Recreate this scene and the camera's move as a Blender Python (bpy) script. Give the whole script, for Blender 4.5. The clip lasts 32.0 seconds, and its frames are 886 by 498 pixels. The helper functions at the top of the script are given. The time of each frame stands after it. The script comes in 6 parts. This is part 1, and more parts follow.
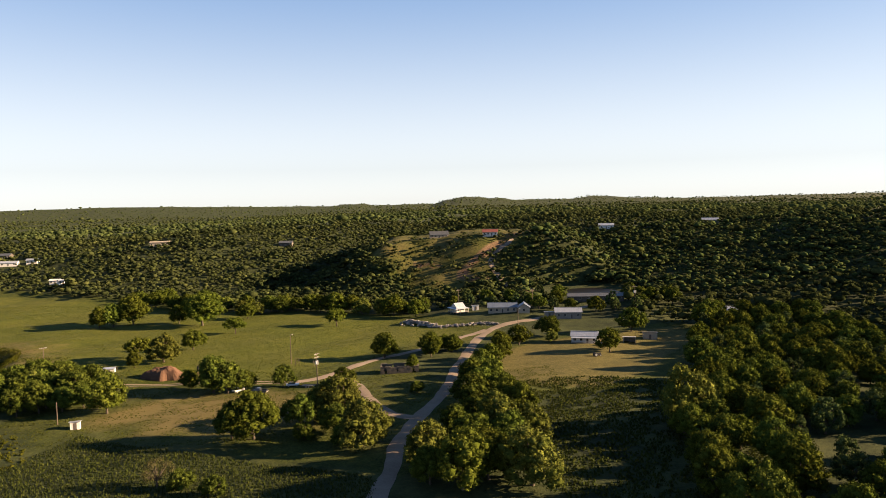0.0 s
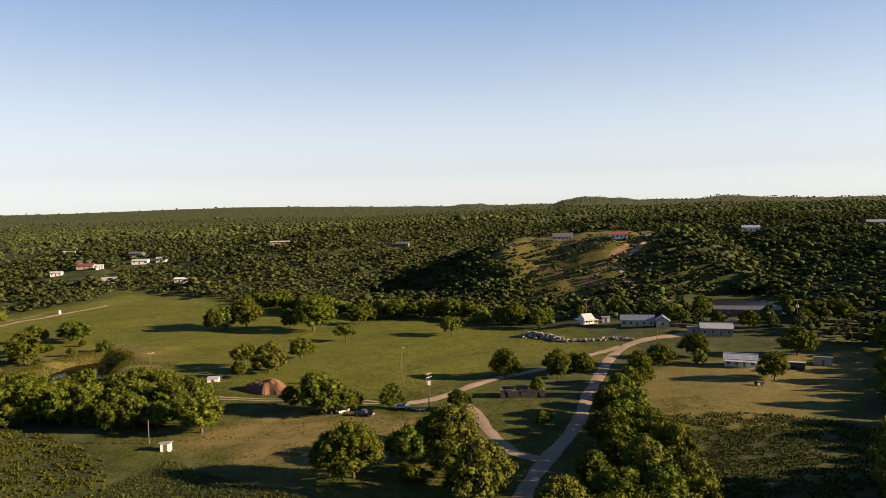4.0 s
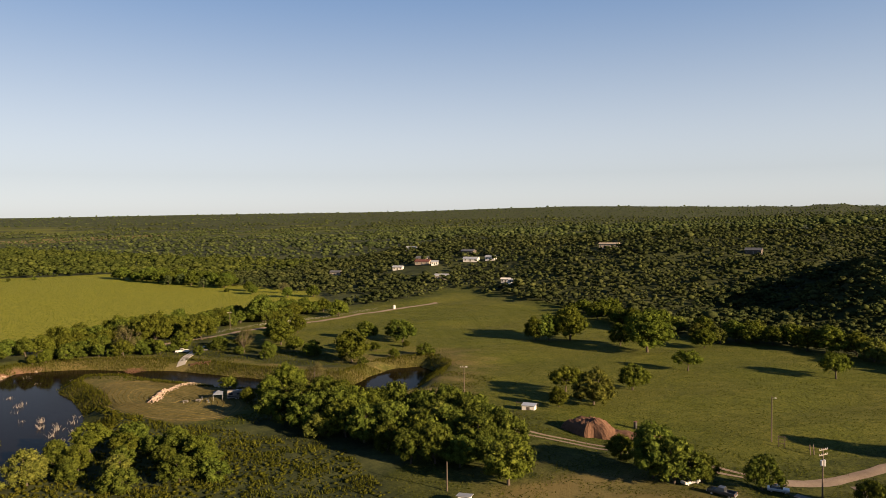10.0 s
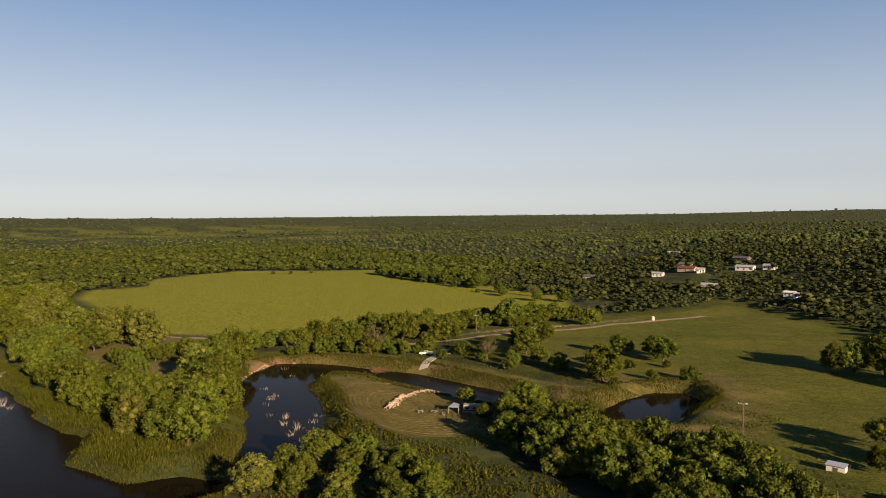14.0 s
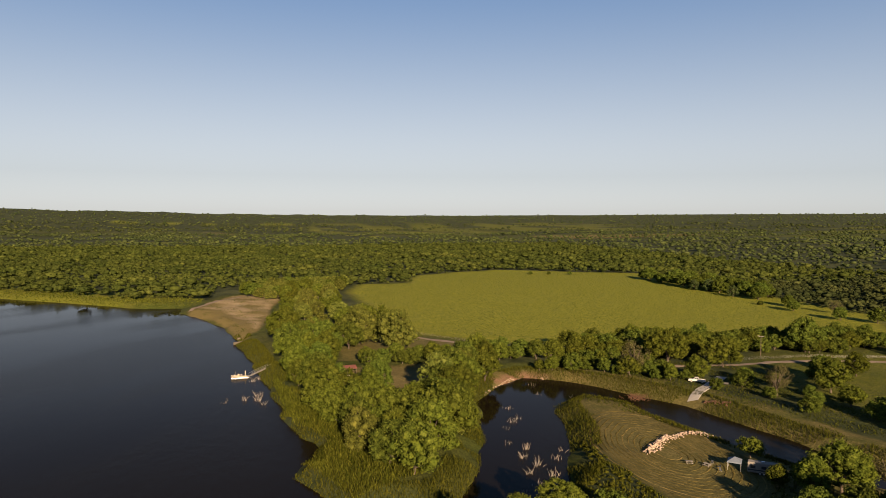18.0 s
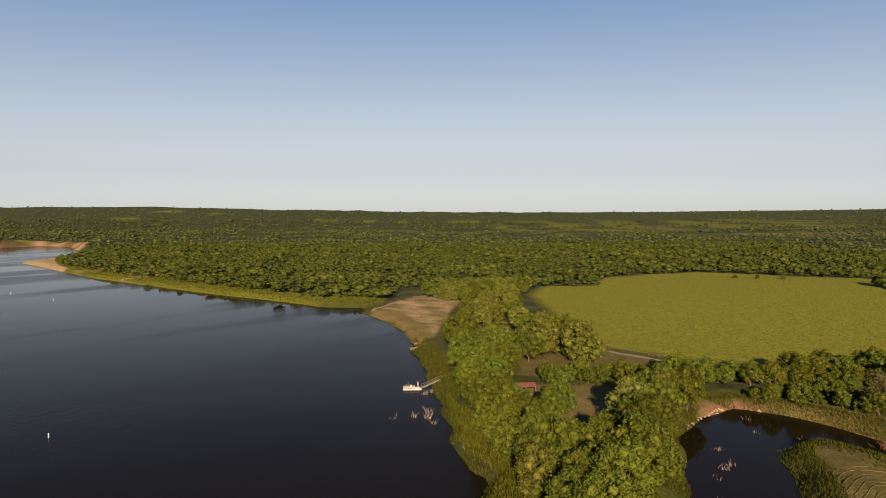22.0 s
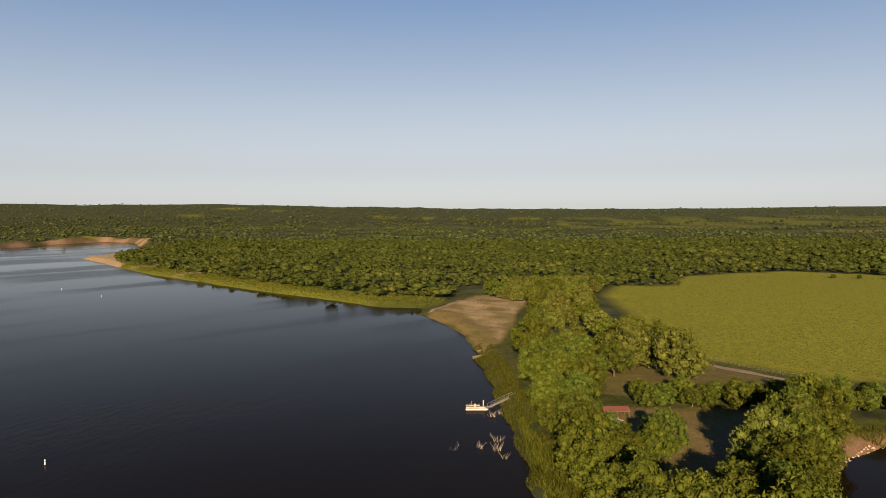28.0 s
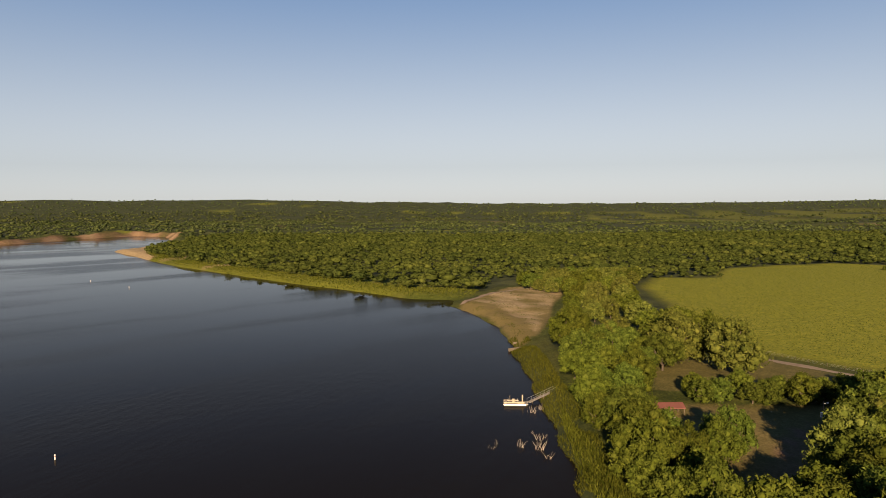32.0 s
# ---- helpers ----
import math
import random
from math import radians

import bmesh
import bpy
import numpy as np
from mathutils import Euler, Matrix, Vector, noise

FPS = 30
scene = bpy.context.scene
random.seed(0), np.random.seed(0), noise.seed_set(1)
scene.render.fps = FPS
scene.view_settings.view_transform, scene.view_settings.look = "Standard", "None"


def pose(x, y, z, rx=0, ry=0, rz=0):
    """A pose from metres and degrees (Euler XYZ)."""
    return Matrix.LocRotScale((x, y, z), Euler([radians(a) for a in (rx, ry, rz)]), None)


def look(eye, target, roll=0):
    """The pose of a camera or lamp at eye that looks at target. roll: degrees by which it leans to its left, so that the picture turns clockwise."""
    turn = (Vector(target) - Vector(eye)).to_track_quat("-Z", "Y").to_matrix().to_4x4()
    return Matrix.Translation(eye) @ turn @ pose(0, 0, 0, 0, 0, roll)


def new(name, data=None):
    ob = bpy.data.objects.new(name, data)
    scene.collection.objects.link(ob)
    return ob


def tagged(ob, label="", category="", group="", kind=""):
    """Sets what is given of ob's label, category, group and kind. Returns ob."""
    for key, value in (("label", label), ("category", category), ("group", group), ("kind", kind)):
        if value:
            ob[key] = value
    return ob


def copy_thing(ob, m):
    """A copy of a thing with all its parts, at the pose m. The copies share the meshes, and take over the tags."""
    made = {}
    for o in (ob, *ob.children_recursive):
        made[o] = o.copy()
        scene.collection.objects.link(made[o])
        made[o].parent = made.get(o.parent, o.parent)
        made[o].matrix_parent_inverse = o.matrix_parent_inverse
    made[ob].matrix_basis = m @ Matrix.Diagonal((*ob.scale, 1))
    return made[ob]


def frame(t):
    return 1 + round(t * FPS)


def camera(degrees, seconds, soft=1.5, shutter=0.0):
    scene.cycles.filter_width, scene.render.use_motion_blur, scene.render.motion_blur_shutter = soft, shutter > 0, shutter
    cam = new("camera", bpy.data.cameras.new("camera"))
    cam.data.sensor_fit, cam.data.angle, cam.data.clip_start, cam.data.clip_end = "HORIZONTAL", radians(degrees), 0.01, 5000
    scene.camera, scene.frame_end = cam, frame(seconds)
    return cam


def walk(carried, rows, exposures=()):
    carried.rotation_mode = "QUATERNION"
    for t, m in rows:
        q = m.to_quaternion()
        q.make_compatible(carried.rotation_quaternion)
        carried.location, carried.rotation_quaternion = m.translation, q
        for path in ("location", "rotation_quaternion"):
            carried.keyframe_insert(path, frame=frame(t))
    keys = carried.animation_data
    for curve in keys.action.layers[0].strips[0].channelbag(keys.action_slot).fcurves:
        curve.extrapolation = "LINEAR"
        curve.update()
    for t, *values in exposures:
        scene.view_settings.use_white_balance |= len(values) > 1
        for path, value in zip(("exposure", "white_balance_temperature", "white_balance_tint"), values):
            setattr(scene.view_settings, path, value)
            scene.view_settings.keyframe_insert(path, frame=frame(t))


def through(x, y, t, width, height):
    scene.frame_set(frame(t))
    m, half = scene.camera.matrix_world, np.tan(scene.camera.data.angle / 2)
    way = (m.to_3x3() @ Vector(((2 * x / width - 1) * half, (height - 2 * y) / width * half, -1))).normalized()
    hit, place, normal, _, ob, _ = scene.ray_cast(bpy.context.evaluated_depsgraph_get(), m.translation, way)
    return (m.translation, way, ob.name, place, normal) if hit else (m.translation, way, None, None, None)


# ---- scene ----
# camera: seconds, x, y, z, yaw to the left of +y, pitch, roll
cam = camera(64.2, 32.0, soft=0.85)
PATH = (
    (0.0, -0.00, 0.00, 63.15, 0.000, -3.287, -1.349),
    (0.5, -0.56, 4.11, 63.16, 0.165, -3.266, -1.356),
    (1.0, -1.10, 8.22, 63.18, 1.322, -3.240, -1.337),
    (1.5, -1.61, 12.29, 63.21, 3.265, -3.184, -1.321),
    (2.0, -2.10, 16.26, 63.24, 3.981, -3.179, -1.333),
    (2.5, -2.61, 20.18, 63.27, 3.972, -3.210, -1.356),
    (4.5, -5.11, 36.35, 63.33, 12.993, -2.994, -1.198),
    (5.0, -6.34, 40.61, 63.35, 16.525, -2.930, -1.085),
    (5.5, -7.64, 44.82, 63.31, 18.800, -2.897, -0.959),
    (6.0, -9.10, 48.93, 63.24, 20.397, -2.852, -0.888),
    (6.5, -10.66, 52.89, 63.16, 21.862, -2.795, -0.858),
    (7.0, -12.33, 56.68, 63.10, 23.366, -2.755, -0.837),
    (7.5, -14.13, 60.31, 63.10, 24.220, -2.743, -0.796),
    (8.0, -16.03, 63.80, 63.19, 25.620, -2.721, -0.751),
    (8.5, -17.95, 67.13, 63.34, 27.809, -2.695, -0.759),
    (9.0, -19.80, 70.33, 63.50, 30.484, -2.673, -0.741),
    (9.5, -21.69, 73.47, 63.65, 33.127, -2.674, -0.730),
    (10.0, -23.74, 76.61, 63.74, 35.688, -2.681, -0.673),
    (10.5, -26.06, 79.82, 63.79, 38.201, -2.658, -0.601),
    (11.0, -28.59, 83.02, 63.77, 40.761, -2.632, -0.508),
    (11.5, -31.20, 86.04, 63.69, 43.304, -2.615, -0.414),
    (12.0, -33.79, 88.87, 63.55, 45.840, -2.584, -0.345),
    (12.5, -36.31, 91.54, 63.36, 48.386, -2.528, -0.301),
    (13.0, -38.81, 94.16, 63.18, 50.940, -2.473, -0.244),
    (13.5, -41.34, 96.75, 63.01, 53.556, -2.423, -0.172),
    (14.0, -43.97, 99.36, 62.86, 56.207, -2.386, -0.112),
    (14.5, -46.73, 101.95, 62.76, 58.858, -2.355, -0.089),
    (16.5, -61.89, 110.90, 63.38, 69.485, -2.441, 0.339),
    (17.0, -65.50, 112.76, 63.64, 72.150, -2.480, 0.312),
    (17.5, -69.05, 114.45, 63.91, 74.759, -2.529, 0.265),
    (18.0, -72.52, 115.90, 64.18, 77.307, -2.588, 0.227),
    (18.5, -75.89, 117.17, 64.47, 79.780, -2.632, 0.205),
    (19.0, -79.14, 118.27, 64.75, 82.245, -2.674, 0.149),
    (19.5, -82.30, 119.26, 65.00, 84.597, -2.713, 0.070),
    (20.0, -85.50, 120.06, 65.22, 86.196, -2.752, 0.003),
    (20.5, -88.94, 120.61, 65.39, 87.761, -2.783, -0.032),
    (21.0, -92.62, 120.88, 65.51, 89.265, -2.822, -0.090),
    (21.5, -96.51, 120.98, 65.56, 90.808, -2.835, -0.143),
    (22.0, -100.62, 120.88, 65.55, 92.363, -2.847, -0.173),
    (22.5, -104.77, 120.77, 65.50, 93.888, -2.834, -0.190),
    (23.0, -108.83, 120.66, 65.40, 95.216, -2.822, -0.178),
    (23.5, -112.74, 120.46, 65.25, 96.028, -2.823, -0.197),
    (24.0, -116.53, 120.14, 65.01, 96.191, -2.843, -0.256),
    (24.5, -120.23, 119.77, 64.71, 96.264, -2.893, -0.320),
    (25.0, -123.98, 119.30, 64.41, 96.342, -2.916, -0.351),
    (25.5, -127.68, 118.71, 64.11, 96.416, -2.944, -0.371),
    (27.5, -140.16, 116.05, 62.65, 96.802, -3.013, -0.248),
    (28.0, -142.71, 115.43, 62.13, 97.143, -3.042, -0.267),
    (28.5, -145.12, 114.84, 61.59, 97.496, -3.095, -0.286),
    (29.0, -147.36, 114.27, 61.06, 97.841, -3.138, -0.308),
    (29.5, -149.41, 113.74, 60.51, 98.168, -3.179, -0.339),
    (30.0, -151.26, 113.25, 59.95, 98.481, -3.221, -0.358),
    (30.5, -152.99, 112.77, 59.38, 98.787, -3.263, -0.387),
    (31.0, -154.60, 112.33, 58.81, 99.040, -3.301, -0.414),
    (31.5, -156.08, 111.92, 58.24, 99.259, -3.352, -0.449),
    (32.0, -157.51, 111.46, 57.68, 99.476, -3.384, -0.449),
)


def flight(x, y, z, yaw, pitch, roll):
    return pose(x, y, z, 90 + pitch, 0, yaw) @ pose(0, 0, 0, 0, 0, roll)


# the clip's camera darkens its picture as it turns from the wooded hill to the lake
TONE = ((0.0, 2.50), (5.0, 2.23), (9.0, 2.02), (13.0, 1.85), (17.0, 1.79), (20.0, 1.77), (32.0, 1.75))
walk(cam, [(row[0], flight(*row[1:])) for row in PATH], [(t, stops, 6950 + 150 * max(0.0, 1 - t / 9), 17) for t, stops in TONE])

# ---------------------------------------------------------------- light
SUN_ANGLE, SUN_HEIGHT = 0.0, 16.5      # degrees: bearing of the sun from +x, height above the horizon
world = bpy.data.worlds.new("world")
scene.world = world
world.use_nodes = True
wn = world.node_tree
sky = wn.nodes.new("ShaderNodeTexSky")
sky.sky_type = "NISHITA"
sky.sun_disc = False
sky.sun_elevation = radians(SUN_HEIGHT)
sky.sun_rotation = radians(90 - SUN_ANGLE)
sky.altitude, sky.air_density, sky.dust_density, sky.ozone_density = 300, 0.8, 0.2, 1.4
# clear blue overhead, pale and colourless in the haze near the horizon
way = wn.nodes.new("ShaderNodeTexCoord")
split = wn.nodes.new("ShaderNodeSeparateXYZ")
wn.links.new(way.outputs["Generated"], split.inputs[0])
clear = wn.nodes.new("ShaderNodeMapRange")
clear.interpolation_type = "SMOOTHSTEP"
clear.inputs[1].default_value, clear.inputs[2].default_value = 0.0, 0.40
clear.inputs[3].default_value, clear.inputs[4].default_value = 0.22, 1.10
wn.links.new(split.outputs["Z"], clear.inputs[0])
# thin haze spreads the light evenly round the compass: part of the sky is the sky opposite the sun, whatever the bearing
flat = wn.nodes.new("ShaderNodeMath")
flat.operation = "MULTIPLY"
wn.links.new(split.outputs["Z"], flat.inputs[0])
wn.links.new(split.outputs["Z"], flat.inputs[1])
rest = wn.nodes.new("ShaderNodeMath")
rest.operation = "SUBTRACT"
rest.inputs[0].default_value = 1.0
wn.links.new(flat.outputs[0], rest.inputs[1])
level = wn.nodes.new("ShaderNodeMath")
level.operation = "SQRT"
wn.links.new(rest.outputs[0], level.inputs[0])
opposite = wn.nodes.new("ShaderNodeCombineXYZ")
wn.links.new(split.outputs["Z"], opposite.inputs["Z"])
for axis, k in (("X", -math.cos(radians(SUN_ANGLE))), ("Y", -math.sin(radians(SUN_ANGLE)))):
    turned = wn.nodes.new("ShaderNodeMath")
    turned.operation = "MULTIPLY"
    turned.inputs[1].default_value = k
    wn.links.new(level.outputs[0], turned.inputs[0])
    wn.links.new(turned.outputs[0], opposite.inputs[axis])
even_sky = wn.nodes.new("ShaderNodeTexSky")
even_sky.sky_type, even_sky.sun_disc = "NISHITA", False
even_sky.sun_elevation, even_sky.sun_rotation = sky.sun_elevation, sky.sun_rotation
even_sky.altitude, even_sky.air_density, even_sky.dust_density, even_sky.ozone_density = 300, 0.8, 0.2, 1.4
wn.links.new(opposite.outputs[0], even_sky.inputs["Vector"])
both_skies = wn.nodes.new("ShaderNodeMix")
both_skies.data_type = "RGBA"
both_skies.inputs[0].default_value = 0.65
wn.links.new(sky.outputs[0], both_skies.inputs[6])
wn.links.new(even_sky.outputs[0], both_skies.inputs[7])
pale = wn.nodes.new("ShaderNodeHueSaturation")
wn.links.new(clear.outputs[0], pale.inputs["Saturation"])
depth = wn.nodes.new("ShaderNodeMapRange")
depth.inputs[1].default_value, depth.inputs[2].default_value = 0.0, 0.40
depth.inputs[3].default_value, depth.inputs[4].default_value = 0.64, 1.09
wn.links.new(split.outputs["Z"], depth.inputs[0])
wn.links.new(depth.outputs[0], pale.inputs["Value"])
wn.links.new(both_skies.outputs[2], pale.inputs["Color"])
haze = wn.nodes.new("ShaderNodeMix")
haze.data_type, haze.blend_type = "RGBA", "MULTIPLY"
haze.inputs[0].default_value, haze.inputs[7].default_value = 1.0, (0.905, 0.995, 1.055, 1)
wn.links.new(pale.outputs[0], haze.inputs[6])
wn.links.new(haze.outputs[2], wn.nodes["Background"].inputs[0])
wn.nodes["Background"].inputs[1].default_value = 0.0305

sun = new("sun", bpy.data.lights.new("sun", "SUN"))
sun.data.energy, sun.data.angle, sun.data.color = 4.3, radians(0.5), (1.0, 0.75, 0.46)
sun_way = Vector((math.cos(radians(SUN_ANGLE)) * math.cos(radians(SUN_HEIGHT)), math.sin(radians(SUN_ANGLE)) * math.cos(radians(SUN_HEIGHT)), math.sin(radians(SUN_HEIGHT))))
sun.matrix_world = look(sun_way * 300, (0, 0, 0))

# ---------------------------------------------------------------- materials
def node_material(name):
    m = bpy.data.materials.new(name)
    m.use_nodes = True
    return m, m.node_tree.nodes, m.node_tree.links


def noise_node(n, l, scale, detail=4, rough=0.6, vector=None):
    t = n.new("ShaderNodeTexNoise")
    t.inputs["Scale"].default_value, t.inputs["Detail"].default_value, t.inputs["Roughness"].default_value = scale, detail, rough
    if vector is not None:
        l.new(vector, t.inputs["Vector"])
    return t.outputs["Fac"]


def ramp_node(n, l, fac, stops):
    r = n.new("ShaderNodeValToRGB")
    while len(r.color_ramp.elements) < len(stops):
        r.color_ramp.elements.new(0.5)
    for e, (p, c) in zip(r.color_ramp.elements, stops):
        e.position, e.color = p, (*c, 1)
    l.new(fac, r.inputs[0])
    return r.outputs[0]


def mix_node(n, l, fac, a, b, kind="MIX"):
    m = n.new("ShaderNodeMix")
    m.data_type, m.blend_type = "RGBA", kind
    for value, socket in ((fac, m.inputs[0]), (a, m.inputs[6]), (b, m.inputs[7])):
        if isinstance(value, (int, float)):
            socket.default_value = value
        elif isinstance(value, tuple):
            socket.default_value = (*value, 1)
        else:
            l.new(value, socket)
    return m.outputs[2]


def math_node(n, l, kind, a, b=0.0, c=None):
    m = n.new("ShaderNodeMath")
    m.operation, m.use_clamp = kind, kind != "SUBTRACT"
    for value, socket in zip((a, b, c), m.inputs):
        if value is None:
            continue
        if isinstance(value, (int, float)):
            socket.default_value = value
        else:
            l.new(value, socket)
    return m.outputs[0]


def surface(name, low, high, scale=1.0, fine=12.0, rough=0.85, bump=0.3, bump_size=0.05, metal=0.0, spread=0.12):
    """A worn plain surface: two scales of colour noise, a shade of its own for each object, and fine relief."""
    m, n, l = node_material(name)
    b = n["Principled BSDF"]
    at = n.new("ShaderNodeTexCoord").outputs["Object"]
    big, small = noise_node(n, l, scale, 5, 0.65, at), noise_node(n, l, fine, 3, 0.7, at)
    both = mix_node(n, l, 0.4, big, small)
    col = ramp_node(n, l, both, [(0.3, low), (0.7, high)])
    info = n.new("ShaderNodeObjectInfo").outputs["Random"]
    lift = n.new("ShaderNodeMapRange")
    l.new(info, lift.inputs[0])
    lift.inputs[3].default_value, lift.inputs[4].default_value = 1 - spread, 1 + spread
    hsv = n.new("ShaderNodeHueSaturation")
    l.new(col, hsv.inputs["Color"])
    l.new(lift.outputs[0], hsv.inputs["Value"])
    l.new(hsv.outputs[0], b.inputs["Base Color"])
    b.inputs["Roughness"].default_value, b.inputs["Metallic"].default_value = rough, metal
    b.inputs["Specular IOR Level"].default_value = 0.15 if rough > 0.9 else 0.5
    bm_ = n.new("ShaderNodeBump")
    bm_.inputs["Strength"].default_value, bm_.inputs["Distance"].default_value = bump, bump_size
    l.new(small, bm_.inputs["Height"])
    l.new(bm_.outputs[0], b.inputs["Normal"])
    return m


def foliage(name, dark, mid, light, through=0.2, tone=False):
    """Leaves: each leaf clump and each tree has its own green, and light passes through."""
    m, n, l = node_material(name)
    n.remove(n["Principled BSDF"])
    island = n.new("ShaderNodeNewGeometry").outputs["Random Per Island"]
    col = ramp_node(n, l, island, [(0.0, dark), (0.5, mid), (1.0, light)])
    info = n.new("ShaderNodeObjectInfo").outputs["Random"]
    hsv = n.new("ShaderNodeHueSaturation")
    hue, val = n.new("ShaderNodeMapRange"), n.new("ShaderNodeMapRange")
    for r, lo, hi in ((hue, 0.494, 0.516), (val, 0.76, 1.22)):
        l.new(info, r.inputs[0])
        r.inputs[3].default_value, r.inputs[4].default_value = lo, hi
    patch = noise_node(n, l, 0.012, 2, 0.5, n.new("ShaderNodeNewGeometry").outputs["Position"])
    tint = mix_node(n, l, patch, (0.75, 0.85, 0.8), (1.25, 1.15, 1.1))
    col = mix_node(n, l, 1.0, col, tint, "MULTIPLY")
    if tone:
        own = n.new("ShaderNodeAttribute")
        own.attribute_name = "tone"
        col = mix_node(n, l, 1.0, col, ramp_node(n, l, own.outputs["Fac"], [(0.0, (0.68, 0.72, 0.74)), (0.5, (0.95, 0.95, 0.93)), (1.0, (1.3, 1.26, 1.12))]), "MULTIPLY")
    at = n.new("ShaderNodeNewGeometry").outputs["Position"]
    clump = noise_node(n, l, 0.55, 5, 0.7, at)
    col = mix_node(n, l, 1.0, col, ramp_node(n, l, clump, [(0.36, (0.62, 0.68, 0.66)), (0.5, (0.96, 0.98, 0.98)), (0.64, (1.36, 1.34, 1.2))]), "MULTIPLY")
    l.new(col, hsv.inputs["Color"])
    l.new(hue.outputs[0], hsv.inputs["Hue"])
    l.new(val.outputs[0], hsv.inputs["Value"])
    d, t, mx = n.new("ShaderNodeBsdfDiffuse"), n.new("ShaderNodeBsdfTranslucent"), n.new("ShaderNodeMixShader")
    relief = n.new("ShaderNodeBump")
    relief.inputs["Strength"].default_value, relief.inputs["Distance"].default_value = 0.6, 0.6
    l.new(clump, relief.inputs["Height"])
    l.new(relief.outputs[0], d.inputs["Normal"])
    l.new(hsv.outputs[0], d.inputs[0])
    l.new(hsv.outputs[0], t.inputs[0])
    mx.inputs[0].default_value = through
    l.new(d.outputs[0], mx.inputs[1])
    l.new(t.outputs[0], mx.inputs[2])
    l.new(mx.outputs[0], n["Material Output"].inputs[0])
    return m


LEAF_OAK = foliage("leaf_oak", (0.0343, 0.0465, 0.0091), (0.0473, 0.0615, 0.0114), (0.0691, 0.0836, 0.0166), 0.08)
LEAF_PECAN = foliage("leaf_pecan", (0.0381, 0.0481, 0.0082), (0.0524, 0.0626, 0.0099), (0.0721, 0.0817, 0.0155), 0.09)
LEAF_WILLOW = foliage("leaf_willow", (0.0524, 0.0619, 0.0133), (0.0743, 0.0831, 0.0183), (0.0996, 0.1059, 0.0267), 0.11)
# cedar and woods greens carry extra blue that paints in distance haze
LEAF_CEDAR = foliage("leaf_cedar", (0.0310, 0.0469, 0.0185), (0.0445, 0.0633, 0.0240), (0.0669, 0.0859, 0.0318), 0.1)
LEAF_WOODS_HAZE = foliage("leaf_woods_haze", (0.0346, 0.0429, 0.0188), (0.0433, 0.0540, 0.0211), (0.0567, 0.0666, 0.0293), 0.26, True)
LEAF_WEST = foliage("leaf_west_woods", (0.0388, 0.0504, 0.0136), (0.0497, 0.0618, 0.0163), (0.0638, 0.0764, 0.0219), 0.26, True)
LEAF_DEAD = foliage("leaf_dead", (0.050, 0.048, 0.022), (0.072, 0.068, 0.030), (0.098, 0.090, 0.044), 0.1)
# rank weeds, their green darkened to include the tree shade over them
SHADED_WEED = foliage("shaded_rank_weeds", (0.022, 0.030, 0.008), (0.034, 0.043, 0.011), (0.050, 0.056, 0.018), 0.2)
REED = foliage("reed", (0.0321, 0.0379, 0.0059), (0.0492, 0.0546, 0.0084), (0.0735, 0.0756, 0.0134), 0.15)
GRASS = foliage("grass_blades", (0.0425, 0.0544, 0.0102), (0.0629, 0.0748, 0.0136), (0.0892, 0.0952, 0.0221), 0.45)
BARK = surface("bark", (0.038, 0.030, 0.024), (0.096, 0.080, 0.064), 0.8, 6, 0.95, 0.8)
DEADWOOD = surface("dead_wood", (0.168, 0.144, 0.120), (0.288, 0.258, 0.222), 0.8, 6, 0.9, 0.4)


